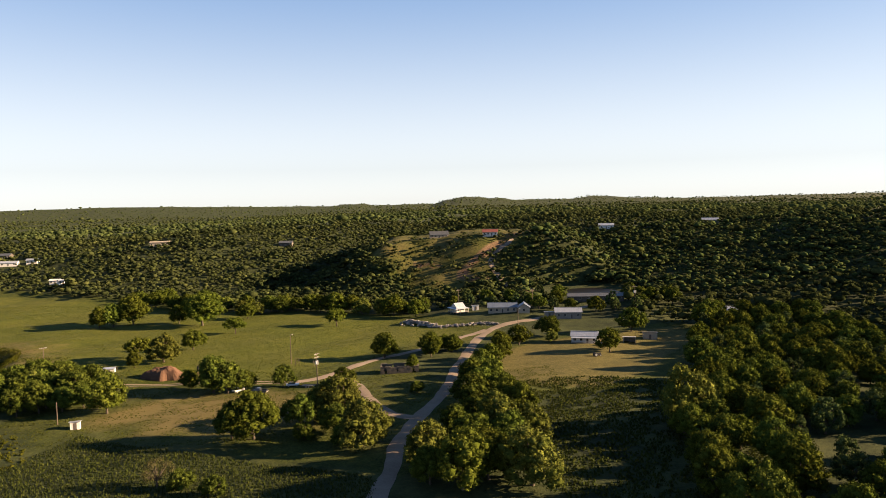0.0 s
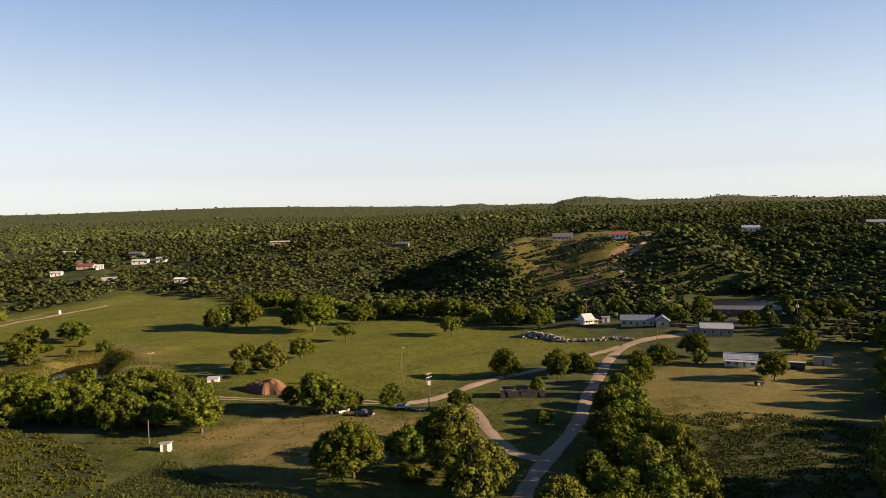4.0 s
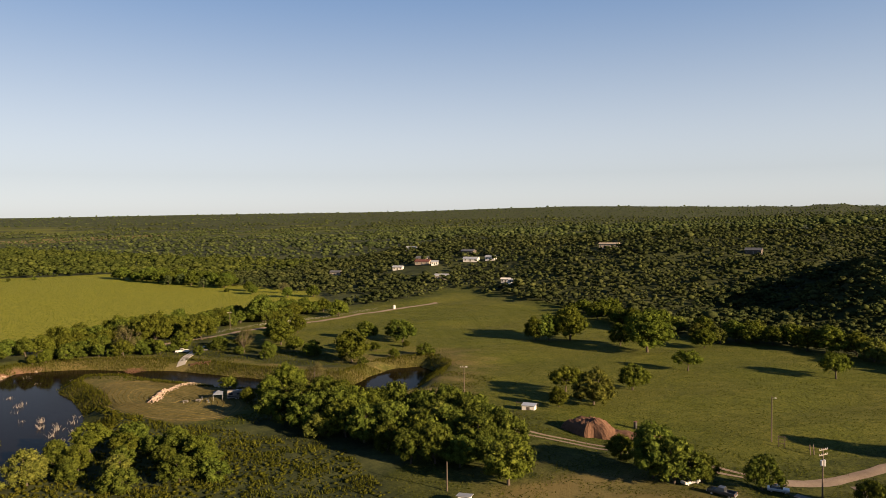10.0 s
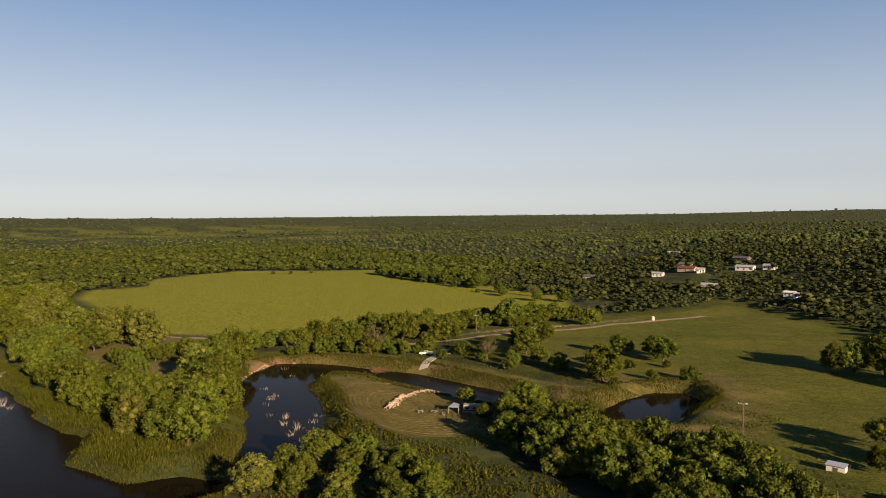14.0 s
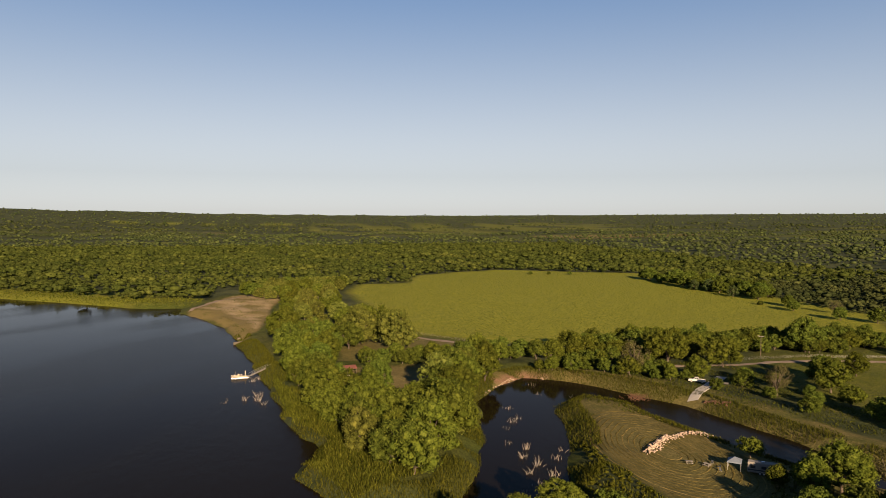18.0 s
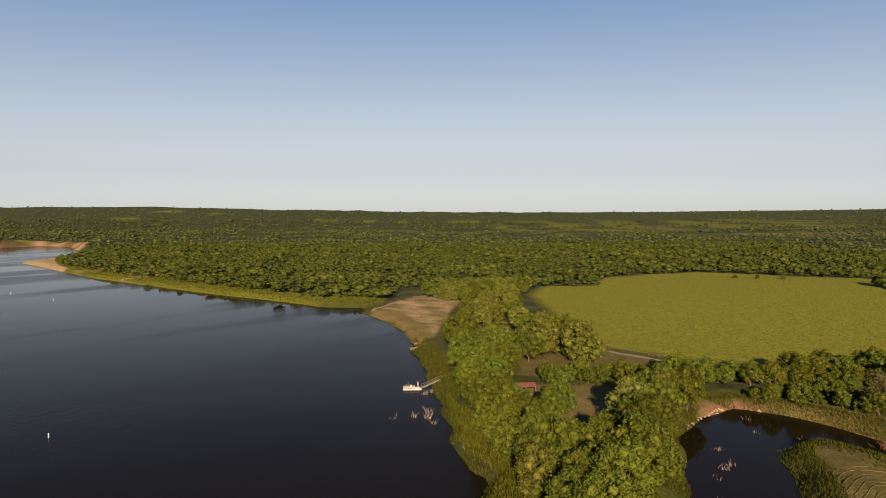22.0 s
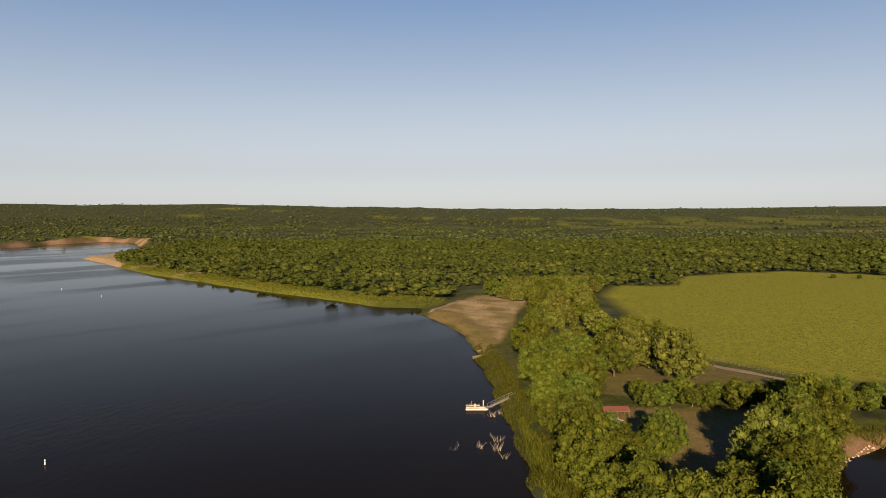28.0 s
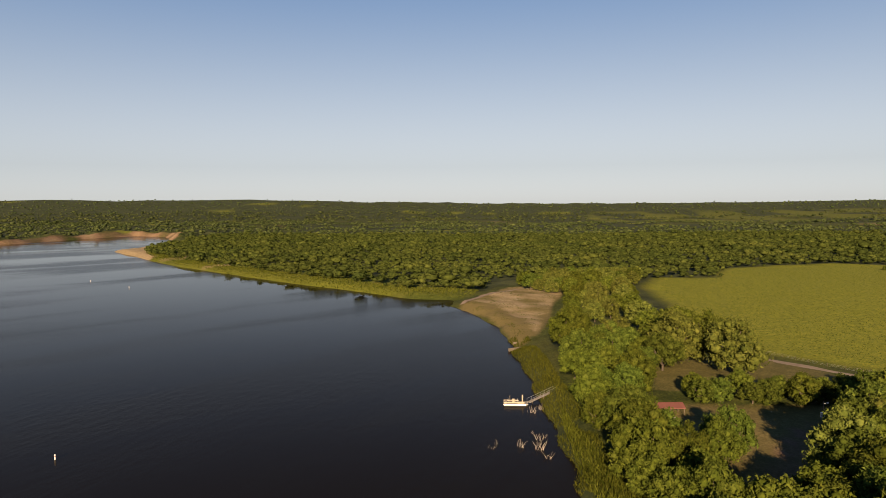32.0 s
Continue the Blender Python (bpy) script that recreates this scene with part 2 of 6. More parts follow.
def ground_material():
    m, n, l = node_material("ground_cover")
    b = n["Principled BSDF"]
    at = n.new("ShaderNodeNewGeometry").outputs["Position"]
    cover = n.new("ShaderNodeVertexColor")
    cover.layer_name = "cover"
    part_ = n.new("ShaderNodeSeparateColor")
    l.new(cover.outputs[0], part_.inputs[0])
    dry, dirt, lush_shade = part_.outputs[0], part_.outputs[1], part_.outputs[2]
    far_, mid_, near_ = noise_node(n, l, 0.02, 5, 0.6, at), noise_node(n, l, 0.16, 5, 0.7, at), noise_node(n, l, 1.5, 4, 0.75, at)
    mix1 = mix_node(n, l, 0.5, mix_node(n, l, 0.5, mid_, noise_node(n, l, 0.5, 5, 0.75, at)), near_)
    sward = mix_node(n, l, 0.45, near_, noise_node(n, l, 0.35, 6, 0.8, at))
    meadow = ramp_node(n, l, mix1, [(0.39, (0.012, 0.019, 0.0038)), (0.49, (0.030, 0.042, 0.0074)), (0.61, (0.070, 0.079, 0.015))])
    pasture = ramp_node(n, l, sward, [(0.42, (0.076, 0.094, 0.010)), (0.5, (0.130, 0.142, 0.0135)), (0.58, (0.192, 0.190, 0.023))])
    tan = ramp_node(n, l, mix1, [(0.3, (0.074, 0.060, 0.023)), (0.5, (0.122, 0.098, 0.038)), (0.7, (0.180, 0.146, 0.066))])
    earth = ramp_node(n, l, mix1, [(0.3, (0.0814, 0.0459, 0.0281)), (0.5, (0.1406, 0.0851, 0.0555)), (0.72, (0.2220, 0.1554, 0.1110))])
    tree_ = mix_node(n, l, 0.55, mix1, noise_node(n, l, 0.045, 4, 0.75, at))
    bare = n.new("ShaderNodeAttribute")
    bare.attribute_name = "sand"
    beach_sand = ramp_node(n, l, mix1, [(0.40, (0.15, 0.115, 0.060)), (0.5, (0.24, 0.185, 0.105)), (0.60, (0.34, 0.27, 0.175))])
    # dark green wood floor, its blue raised to paint in distance haze
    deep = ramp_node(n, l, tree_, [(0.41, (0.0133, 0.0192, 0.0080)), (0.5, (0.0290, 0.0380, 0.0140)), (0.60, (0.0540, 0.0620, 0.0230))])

    def edged(mask, sharp=2.5):
        wob = math_node(n, l, "ADD", mask, math_node(n, l, "MULTIPLY", math_node(n, l, "SUBTRACT", mix1, 0.5), 0.9))
        return math_node(n, l, "MULTIPLY_ADD", wob, sharp, -sharp * 0.5 + 0.5)

    patch = ramp_node(n, l, far_, [(0.42, (0, 0, 0)), (0.62, (1, 1, 1))])
    col = mix_node(n, l, math_node(n, l, "MULTIPLY", patch, 0.16), meadow, tan)
    col = mix_node(n, l, cover.outputs[1], col, pasture)
    col = mix_node(n, l, edged(dry), col, tan)
    col = mix_node(n, l, edged(lush_shade), col, deep)
    col = mix_node(n, l, edged(dirt), col, earth)
    col = mix_node(n, l, edged(bare.outputs["Fac"]), col, beach_sand)
    l.new(col, b.inputs["Base Color"])
    b.inputs["Roughness"].default_value = 1.0
    b.inputs["Specular IOR Level"].default_value = 0.1
    bump = n.new("ShaderNodeBump")
    bump.inputs["Strength"].default_value, bump.inputs["Distance"].default_value = 0.8, 0.5
    l.new(mix1, bump.inputs["Height"])
    l.new(bump.outputs[0], b.inputs["Normal"])
    return m


def water_material():
    m, n, l = node_material("lake_water")
    b = n["Principled BSDF"]
    at = n.new("ShaderNodeNewGeometry").outputs["Position"]
    b.inputs["Base Color"].default_value = (0.0072, 0.0056, 0.0034, 1)
    b.inputs["IOR"].default_value = 1.33
    b.inputs["Specular IOR Level"].default_value = 0.028
    b.inputs["Specular Tint"].default_value = (0.80, 0.97, 1.0, 1)
    drift = n.new("ShaderNodeMapping")
    drift.inputs["Scale"].default_value, drift.inputs["Rotation"].default_value = (2.4, 0.5, 1), (0, 0, 0.3)
    slant = n.new("ShaderNodeMapping")
    slant.inputs["Rotation"].default_value = (0, 0, -1.0)
    l.new(at, slant.inputs[0])
    l.new(slant.outputs[0], drift.inputs[0])
    calm = noise_node(n, l, 0.005, 6, 0.6, drift.outputs[0])
    l.new(ramp_node(n, l, calm, [(0.42, (0.03, 0.03, 0.03)), (0.58, (0.20, 0.20, 0.20))]), b.inputs["Roughness"])
    stretch = n.new("ShaderNodeMapping")
    stretch.inputs["Scale"].default_value = (0.6, 1.4, 1)
    stretch.inputs["Rotation"].default_value = (0, 0, 0.6)
    l.new(at, stretch.inputs[0])
    wave = noise_node(n, l, 0.3, 5, 0.6, stretch.outputs[0])
    bump = n.new("ShaderNodeBump")
    bump.inputs["Distance"].default_value = 0.10
    l.new(ramp_node(n, l, calm, [(0.43, (0.02, 0.02, 0.02)), (0.56, (1, 1, 1))]), bump.inputs["Strength"])
    l.new(wave, bump.inputs["Height"])
    l.new(bump.outputs[0], b.inputs["Normal"])
    return m


GROUND, WATER = ground_material(), water_material()
TARN_WATER = WATER.copy()
TARN_WATER.name = "pond_water"
for gloss in list(TARN_WATER.node_tree.nodes["Principled BSDF"].inputs["Roughness"].links):
    TARN_WATER.node_tree.links.remove(gloss)
TARN_WATER.node_tree.nodes["Principled BSDF"].inputs["Roughness"].default_value = 0.32
TARN_WATER.node_tree.nodes["Principled BSDF"].inputs["Specular IOR Level"].default_value = 0.5
ROAD = surface("caliche_road", (0.118, 0.090, 0.068), (0.228, 0.186, 0.148), 0.15, 2.5, 0.95, 0.3)
CONCRETE = surface("concrete", (0.220, 0.210, 0.194), (0.326, 0.315, 0.294), 0.4, 5, 0.9, 0.2)
TIN = surface("tin_roof", (0.34, 0.36, 0.39), (0.48, 0.51, 0.54), 0.5, 3, 0.42, 0.15, metal=0.5)
DARK_TIN = surface("dark_tin_roof", (0.072, 0.078, 0.084), (0.144, 0.150, 0.156), 0.5, 3, 0.5, 0.15, metal=0.4)
BLUE_TIN = surface("blue_tin_roof", (0.120, 0.150, 0.198), (0.192, 0.228, 0.282), 0.5, 3, 0.45, 0.15, metal=0.4)
RED_ROOF = surface("red_roof", (0.150, 0.042, 0.030), (0.220, 0.070, 0.052), 0.5, 3, 0.6, 0.2)
RUST_ROOF = surface("rusty_roof", (0.080, 0.026, 0.020), (0.130, 0.046, 0.034), 0.5, 3, 0.75, 0.2)
WHITE_WALL = surface("white_siding", (0.40, 0.395, 0.38), (0.56, 0.55, 0.53), 0.6, 5, 0.7, 0.15)
TAN_WALL = surface("tan_siding", (0.226, 0.189, 0.140), (0.314, 0.270, 0.216), 0.6, 5, 0.8, 0.15)
GREY_WALL = surface("grey_boards", (0.118, 0.108, 0.098), (0.216, 0.200, 0.178), 0.6, 5, 0.9, 0.3)
DARK_WALL = surface("dark_boards", (0.040, 0.034, 0.031), (0.090, 0.079, 0.068), 0.6, 5, 0.9, 0.3)
# limestone, darkened so its colour includes the shade lying on the ruin
STONE = surface("limestone", (0.070, 0.058, 0.045), (0.138, 0.120, 0.098), 0.7, 4, 0.95, 0.6)
PINK_STONE = surface("pink_stone", (0.205, 0.152, 0.118), (0.360, 0.290, 0.240), 0.7, 4, 0.95, 0.6, spread=0.3)
GREY_STONE = surface("grey_stone", (0.112, 0.102, 0.098), (0.241, 0.228, 0.214), 0.7, 4, 0.95, 0.6, spread=0.35)
RED_EARTH = surface("red_earth", (0.062, 0.034, 0.023), (0.150, 0.086, 0.058), 0.35, 2.0, 1.0, 1.0, 0.3)
TRIM = surface("trim_paint", (0.310, 0.298, 0.281), (0.405, 0.394, 0.371), 1, 6, 0.7, 0.1)
POLE_WOOD = surface("pole_wood", (0.065, 0.050, 0.040), (0.130, 0.105, 0.085), 0.8, 6, 0.95, 0.3)
STEEL = surface("galvanised_steel", (0.40, 0.41, 0.42), (0.55, 0.56, 0.57), 1, 8, 0.45, 0.1, metal=0.8)
BLACK = surface("black_rubber", (0.015, 0.015, 0.015), (0.04, 0.04, 0.04), 1, 8, 0.8, 0.1)
WHITE_PAINT = surface("white_paint", (0.390, 0.390, 0.384), (0.453, 0.453, 0.448), 1, 6, 0.3, 0.02)
DARK_PAINT = surface("dark_paint", (0.025, 0.028, 0.035), (0.05, 0.055, 0.065), 1, 6, 0.25, 0.02)
SILVER_PAINT = surface("silver_paint", (0.40, 0.41, 0.43), (0.52, 0.53, 0.55), 1, 6, 0.3, 0.02, metal=0.5)
BLUE_PAINT = surface("blue_paint", (0.16, 0.24, 0.34), (0.24, 0.33, 0.44), 1, 6, 0.4, 0.02)


def glass_material():
    m, n, l = node_material("window_glass")
    b = n["Principled BSDF"]
    b.inputs["Base Color"].default_value = (0.02, 0.024, 0.028, 1)
    b.inputs["Roughness"].default_value = 0.06
    return m


GLASS = glass_material()

# ---------------------------------------------------------------- the lie of the land
LAKE = ((-205, 150), (-222, 141), (-224, 129), (-246, 119), (-271, 125), (-278, 120), (-299, 116), (-343, 110), (-403, 100), (-443, 92), (-489, 83),
        (-522, 70), (-549, 57), (-562, 48), (-590, 50), (-590, 36), (-592, 17), (-623, -22), (-670, -90), (-753, -195), (-819, -274), (-873, -332),
        (-956, -410), (-1037, -493), (-1142, -500), (-1254, -525), (-1513, -700), (-1560, -800), (-1388, -830), (-1228, -815), (-900, -1000),
        (-300, -900), (-120, -300), (-185, 90))
CREEK = ((-206, 150), (-223, 152), (-233, 159), (-264, 171), (-304, 180), (-328, 194), (-338, 210), (-329, 223), (-305, 240), (-288, 250), (-268, 254),
         (-250, 258), (-225, 262), (-205, 268), (-211, 287), (-213, 302), (-205, 314), (-196, 308), (-187, 290), (-180, 273), (-193, 257), (-215, 248), (-237, 241),
         (-259, 234), (-288, 231), (-303, 217), (-295, 205), (-262, 197), (-231, 184), (-219, 172), (-204, 152))
BIG_FIELD = ((-640, 172), (-700, 186), (-690, 228), (-765, 250), (-815, 345), (-740, 485), (-660, 447), (-576, 473), (-450, 472), (-376, 421), (-380, 334),
             (-394, 268), (-404, 224), (-440, 182))
MEADOW = ((-205, 330), (-150, 262), (-60, 246), (-18, 300), (18, 330), (-6, 372), (-60, 410), (-150, 420), (-200, 470), (-330, 520), (-345, 430), (-345, 330), (-300, 285), (-230, 300))
MOWN = ((-266, 202), (-278, 215), (-266, 229), (-232, 231), (-208, 224), (-200, 208), (-211, 198), (-231, 194), (-250, 196))
BEACH = ((-549, 56), (-581, 64), (-632, 78), (-650, 104), (-612, 112), (-539, 104), (-471, 102), (-446, 95), (-490, 86), (-523, 74))
YARD = ((22, 236), (17, 280), (40, 306), (60, 316), (108, 330), (112, 312), (86, 278), (71, 250), (52, 232))
CAMP = ((-300, 140), (-345, 138), (-357, 147), (-358, 187), (-338, 182), (-300, 164))
CAMP_GLADE = ((-372, 138), (-430, 146), (-462, 145), (-452, 166), (-412, 190), (-385, 205), (-366, 190))
HILL = ((-22, 492), (4, 476), (30, 480), (40, 515), (70, 548), (74, 620), (-40, 620), (-50, 525))
HILL_POND = (92, 440)
MARSH = ((-206, 196), (-182, 204), (-150, 208), (-118, 190), (-104, 172), (-112, 150), (-150, 130), (-190, 140), (-208, 176), (-232, 190), (-256, 196))
DELL = ((24, 216), (50, 222), (66, 212), (58, 186), (54, 160), (48, 140), (60, 100), (24, 100), (26, 150), (24, 190))
RANK = ((-100, 190), (-60, 172), (-10, 152), (-14, 120), (-120, 110), (-160, 128), (-112, 150))


def smooth(a):
    a = np.clip(a, 0.0, 1.0)
    return a * a * (3 - 2 * a)


def outside(poly, x, y):
    """Distance to a polygon's edge, below zero inside it."""
    x, y = np.asarray(x, float), np.asarray(y, float)
    best, inside = np.full(x.shape, 1e12), np.zeros(x.shape, bool)
    for (ax, ay), (bx, by) in zip(poly, poly[1:] + poly[:1]):
        ex, ey = bx - ax, by - ay
        t = np.clip(((x - ax) * ex + (y - ay) * ey) / (ex * ex + ey * ey), 0, 1)
        best = np.minimum(best, (x - ax - t * ex) ** 2 + (y - ay - t * ey) ** 2)
        if ey:
            inside ^= ((ay > y) != (by > y)) & (x < ax + (y - ay) * ex / ey)
    return np.where(inside, -1, 1) * np.sqrt(best)


WAVES = [(random.uniform(0, 6.28), random.uniform(0, 6.28)) for _ in range(24)]


def ripple(x, y, size, first=0, count=6):
    """A sum of slanted sines: a cheap smooth noise of about -1 to 1."""
    total = 0
    for k in range(first, first + count):
        a, p = WAVES[k % 24]
        s = size * (0.55 + 0.23 * (k % 5))
        total = total + np.sin((x * math.cos(a) + y * math.sin(a)) / s * 6.28 + p)
    return total / (count * 0.6)


def far_belts(away, bearing):
    """Belts of open fields that lie across the view far off."""
    return ripple(bearing * 16, away, 260, 5) + 0.5 * ripple(bearing * 30, away, 120, 2)


def open_plain(away, bearing):
    """Wide open pasture in the far west, broken by hedges and thickets."""
    edge = smooth((bearing - 60) / 3) * smooth((90 - bearing) / 4) * smooth((away - 2250) / 150) * smooth((3500 - away) / 300)
    return edge * smooth((0.35 - ripple(bearing * 30, away, 170, 9)) * 3)


def mesa(az, a, b, edge):
    """A flat-topped hill on the skyline between two bearings."""
    return smooth((az - a) / edge + 0.5) * smooth((b - az) / edge + 0.5)


def land(x, y):
    """Height of the ground over the lake's level."""
    x, y = np.asarray(x, float), np.asarray(y, float)
    level = smooth(outside(BIG_FIELD, x, y) / 20 + 1)
    z = 3.3 + (0.12 + 0.38 * level) * ripple(x, y, 60) + 0.16 * level * ripple(x, y, 17, 6)
    z = z + 2.5 * smooth((-x - 400) / 300) * smooth((y - 150) / 120)
    start = 495 - 50 * smooth((-x - 60) / 120) + 160 * smooth((-x - 400) / 300) - 0.9 * np.clip(x, 0, 400)
    wide = 380 - 70 * smooth((-x - 60) / 200) + 250 * smooth((-x - 420) / 400)
    tall = 41 - 9 * smooth((-x - 100) / 300) - 20 * smooth((-x - 480) / 500)
    z = z + 4.5 * smooth((y - 300) / 90) * smooth((x + 30) / 60)
    upland = tall * smooth((y - start) / wide)
    upland = upland + smooth((y - start) / wide) * (3.5 * ripple(x, y, 260, 12) + 1.5 * ripple(x, y, 90, 3))
    gully = 1 - 0.045 * np.abs(ripple(x + 0.6 * y, y * 0.5, 55, 15, 4)) * smooth((y - 460) / 20) * smooth((560 - y) / 50) - 0.05 * np.abs(ripple(x, y, 22, 3))
    knoll = 36.5 * smooth((y - 462 + 0.12 * np.abs(x) + 3 * ripple(x, y, 60, 10)) / 92) * smooth((900 - y) / 250) * smooth((x + 115) / 80) * smooth((170 - x) / 90) * gully
    z = z + np.maximum(upland, knoll)
    tarn = np.hypot((x - HILL_POND[0]) / 24, (y - HILL_POND[1]) / 30)
    z = z + (9.4 - 1.6 * smooth(1.2 - tarn) - z) * smooth((1.9 - tarn) / 0.7)
    dx, dy = x + 80, y - 100
    r, az = np.hypot(dx, dy), np.degrees(np.arctan2(-dx, dy))
    el = 0.42 + 0.25 * np.exp(-((az - 24) / 10) ** 2) - 0.27 * np.exp(-((az - 80) / 24) ** 2) + 0.15 * smooth((az - 105) / 8)
    el = el + 0.34 * mesa(az, -6.4, -0.9, 1.6) + 0.14 * mesa(az, -4.4, -2.0, 0.8) + 0.17 * mesa(az, -18, -6, 3) + 0.16 * mesa(az, -14.8, -12.2, 1.0) + 0.10 * mesa(az, 5.0, 7.4, 0.6)
    el = el + 0.02 * np.sin(az * 1.3) + 0.016 * np.sin(az * 3.7)
    ridge = 61 + 4550 * np.tan(np.radians(el))
    z = z + smooth((r - 1200) / 1800) * (4 + 5 * ripple(x, y, 700, 2))
    z = np.where(r > 1000, np.maximum(z, 1.6), z)
    z = z + (ridge - z) * smooth((r - 2600) / 1950)
    bank = np.minimum(outside(LAKE, x, y), outside(CREEK, x, y)) + 1.2 * ripple(x, y, 24, 9)
    wet = smooth((bank + 6) / 13.5)
    cliff = smooth((-1150 - x) / 100) * smooth((-560 - y) / 60)
    z = np.where(bank < 60, -2.2 + (z + 2.2) * wet, z) + cliff * (5.5 + 4 * ripple(x, y, 120, 6) + 2 * ripple(x, y, 45, 2)) * smooth((bank - 2) / 14)
    return z


def link_mesh(name, verts, faces, material, parent=None, smooth_faces=False):
    me = bpy.data.meshes.new(name)
    verts = np.asarray(verts, np.float32)
    if isinstance(faces, np.ndarray):
        k, n = faces.shape[1], len(faces)
        me.vertices.add(len(verts))
        me.vertices.foreach_set("co", verts.ravel())
        me.loops.add(n * k)
        me.loops.foreach_set("vertex_index", faces.ravel().astype(np.int32))
        me.polygons.add(n)
        me.polygons.foreach_set("loop_start", np.arange(0, n * k, k, dtype=np.int32))
        me.update(calc_edges=True)
    else:
        me.from_pydata(verts.tolist(), [], faces)
    if smooth_faces:
        me.polygons.foreach_set("use_smooth", np.ones(len(me.polygons), bool))
    me.materials.append(material)
    ob = new(name, me)
    if parent:
        ob.parent = parent
    return ob


SPIT = ((-1064, -513), (-995, -458), (-938, -395), (-900, -352), (-968, -405), (-1050, -456), (-1222, -540), (-1225, -572))


def axis_steps(a, b, step, low, high, shore):
    inner = list(np.arange(shore, a - 4, 10.0)) + list(np.arange(a, b + 0.1, step))
    out, s, p = [], step, inner[-1]
    while p < high:
        s *= 1.14
        p += s
        out.append(min(p, high))
    back, s, p = [], 10.0, inner[0]
    while p > low:
        s *= 1.14
        p -= s
        back.append(max(p, low))
    return np.array(back[::-1] + inner + out)


def build_ground():
    gx, gy = axis_steps(-660, 160, 4.5, -5200, 4200, -1560), axis_steps(60, 560, 4.5, -3600, 5200, -880)
    nx, ny = len(gx), len(gy)
    x, y = np.meshgrid(gx, gy)
    x, y = x.ravel(), y.ravel()
    z = land(x, y)
    a = (np.arange(ny - 1)[:, None] * nx + np.arange(nx - 1)[None, :]).ravel()
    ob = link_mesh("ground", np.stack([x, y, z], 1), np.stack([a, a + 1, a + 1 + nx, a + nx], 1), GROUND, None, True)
    bank = np.minimum(outside(LAKE, x, y), outside(CREEK, x, y))
    # how dry, how bare and how lush the cover is; the last also holds painted tree shade
    field, meadow = outside(BIG_FIELD, x, y), outside(MEADOW, x, y)
    open_ground = np.minimum.reduce([field, meadow, outside(MOWN, x, y), outside(YARD, x, y), outside(HILL, x, y), outside(BEACH, x, y), outside(CAMP, x, y), outside(CAMP_GLADE, x, y)])
    dry = 0.5 * smooth(1 - outside(YARD, x, y) / 8) + 0.5 * smooth(1 - outside(MOWN, x, y) / 3) + 0.48 * smooth(1 - outside(HILL, x, y) / 12) * (0.85 + 0.25 * ripple(x, y, 30, 3))
    dry = np.maximum(dry, 0.46 * smooth(1.3 - np.abs(outside(CREEK, x, y)) / 40) * smooth((x + 350) / 10) * smooth((y - 186) / 10) * (1 + 0.35 * ripple(x, y, 18, 5)))
    dry = np.maximum(dry, 0.95 * smooth(1 - outside(BEACH, x, y) / 5))
    dry = np.maximum(dry, np.maximum(0.62 * smooth(1 - outside(CAMP, x, y) / 3), 0.5 * smooth(1 - outside(CAMP_GLADE, x, y) / 4)))
    dry = np.maximum(dry, 0.85 * smooth(1.25 - np.hypot((x + 66) / 62, (y - 212) / 32)) * (0.85 + 0.3 * ripple(x, y, 16, 8)))
    dry = np.maximum(dry, 0.8 * smooth((np.hypot(x + 80, y) - 1400) / 300) * smooth(ripple(x, y, 600, 7) * 2 - 0.9))
    def scar(ax, ay, bx, by, wide):
        t = np.clip(((x - ax) * (bx - ax) + (y - ay) * (by - ay)) / ((bx - ax) ** 2 + (by - ay) ** 2), 0, 1)
        return smooth(1.15 - np.hypot(x - ax - t * (bx - ax), y - ay - t * (by - ay)) / wide)

    dirt = 0.85 * np.maximum.reduce([scar(58, 540, 30, 512, 7), scar(30, 512, 12, 494, 6), scar(14, 490, 28, 480, 8), scar(-20, 512, -4, 506, 5), scar(-345, 174, -325, 163, 5), scar(-325, 163, -297, 157, 5.5), scar(-297, 157, -284, 148, 4)]) * (0.75 + 0.3 * ripple(x, y, 16, 4))
    sand = np.maximum.reduce([smooth(1.1 - outside(SPIT, x, y) / 12), smooth(1.2 - np.hypot((x + 885) / 36, (y + 308) / 22)), smooth(1.2 - np.hypot((x + 792) / 24, (y + 216) / 16))]) * smooth((bank + 8) / 4)
    cliffs = smooth((-1150 - x) / 60) * smooth((-560 - y) / 60) * smooth(1.2 - (bank - 4) / 26) * (0.62 + 0.6 * ripple(x, y, 90, 6))
    west_bank = smooth(1 - np.hypot(x + 333, y - 205) / 26) * smooth(1 - np.abs(outside(CREEK, x, y) - 1.5) / 5) * 1.2
    dirt = np.maximum.reduce([dirt, cliffs, west_bank, 0.55 * smooth(1 - np.hypot(x + 306, y - 158) / 18)])
    lush_shade = smooth((open_ground - 4) / 12) * smooth((bank - 10) / 10)
    lush_shade = np.where(x < -440, lush_shade, np.maximum(lush_shade, 0.7 * smooth(1 - outside(LAKE, x, y) / 14)))
    lush_shade = np.maximum(lush_shade, 0.30 * smooth(1 - outside(HILL, x, y) / 6) * smooth((525 - y) / 20))
    lush_shade = np.where((np.hypot(x + 60, y - 205) < 70), lush_shade * 0.35, lush_shade)
    # weedy RANK and MARSH ground; in RANK the dark green also paints in tree shade
    lush_shade = np.maximum(lush_shade, np.maximum(0.7 * smooth(1 - outside(RANK, x, y) / 6), 0.75 * smooth(1 - outside(MARSH, x, y) / 3)))
    lush_shade = np.where((x < -590) & (y < 60), lush_shade * smooth((outside(LAKE, x, y) - 45) / 20), lush_shade)
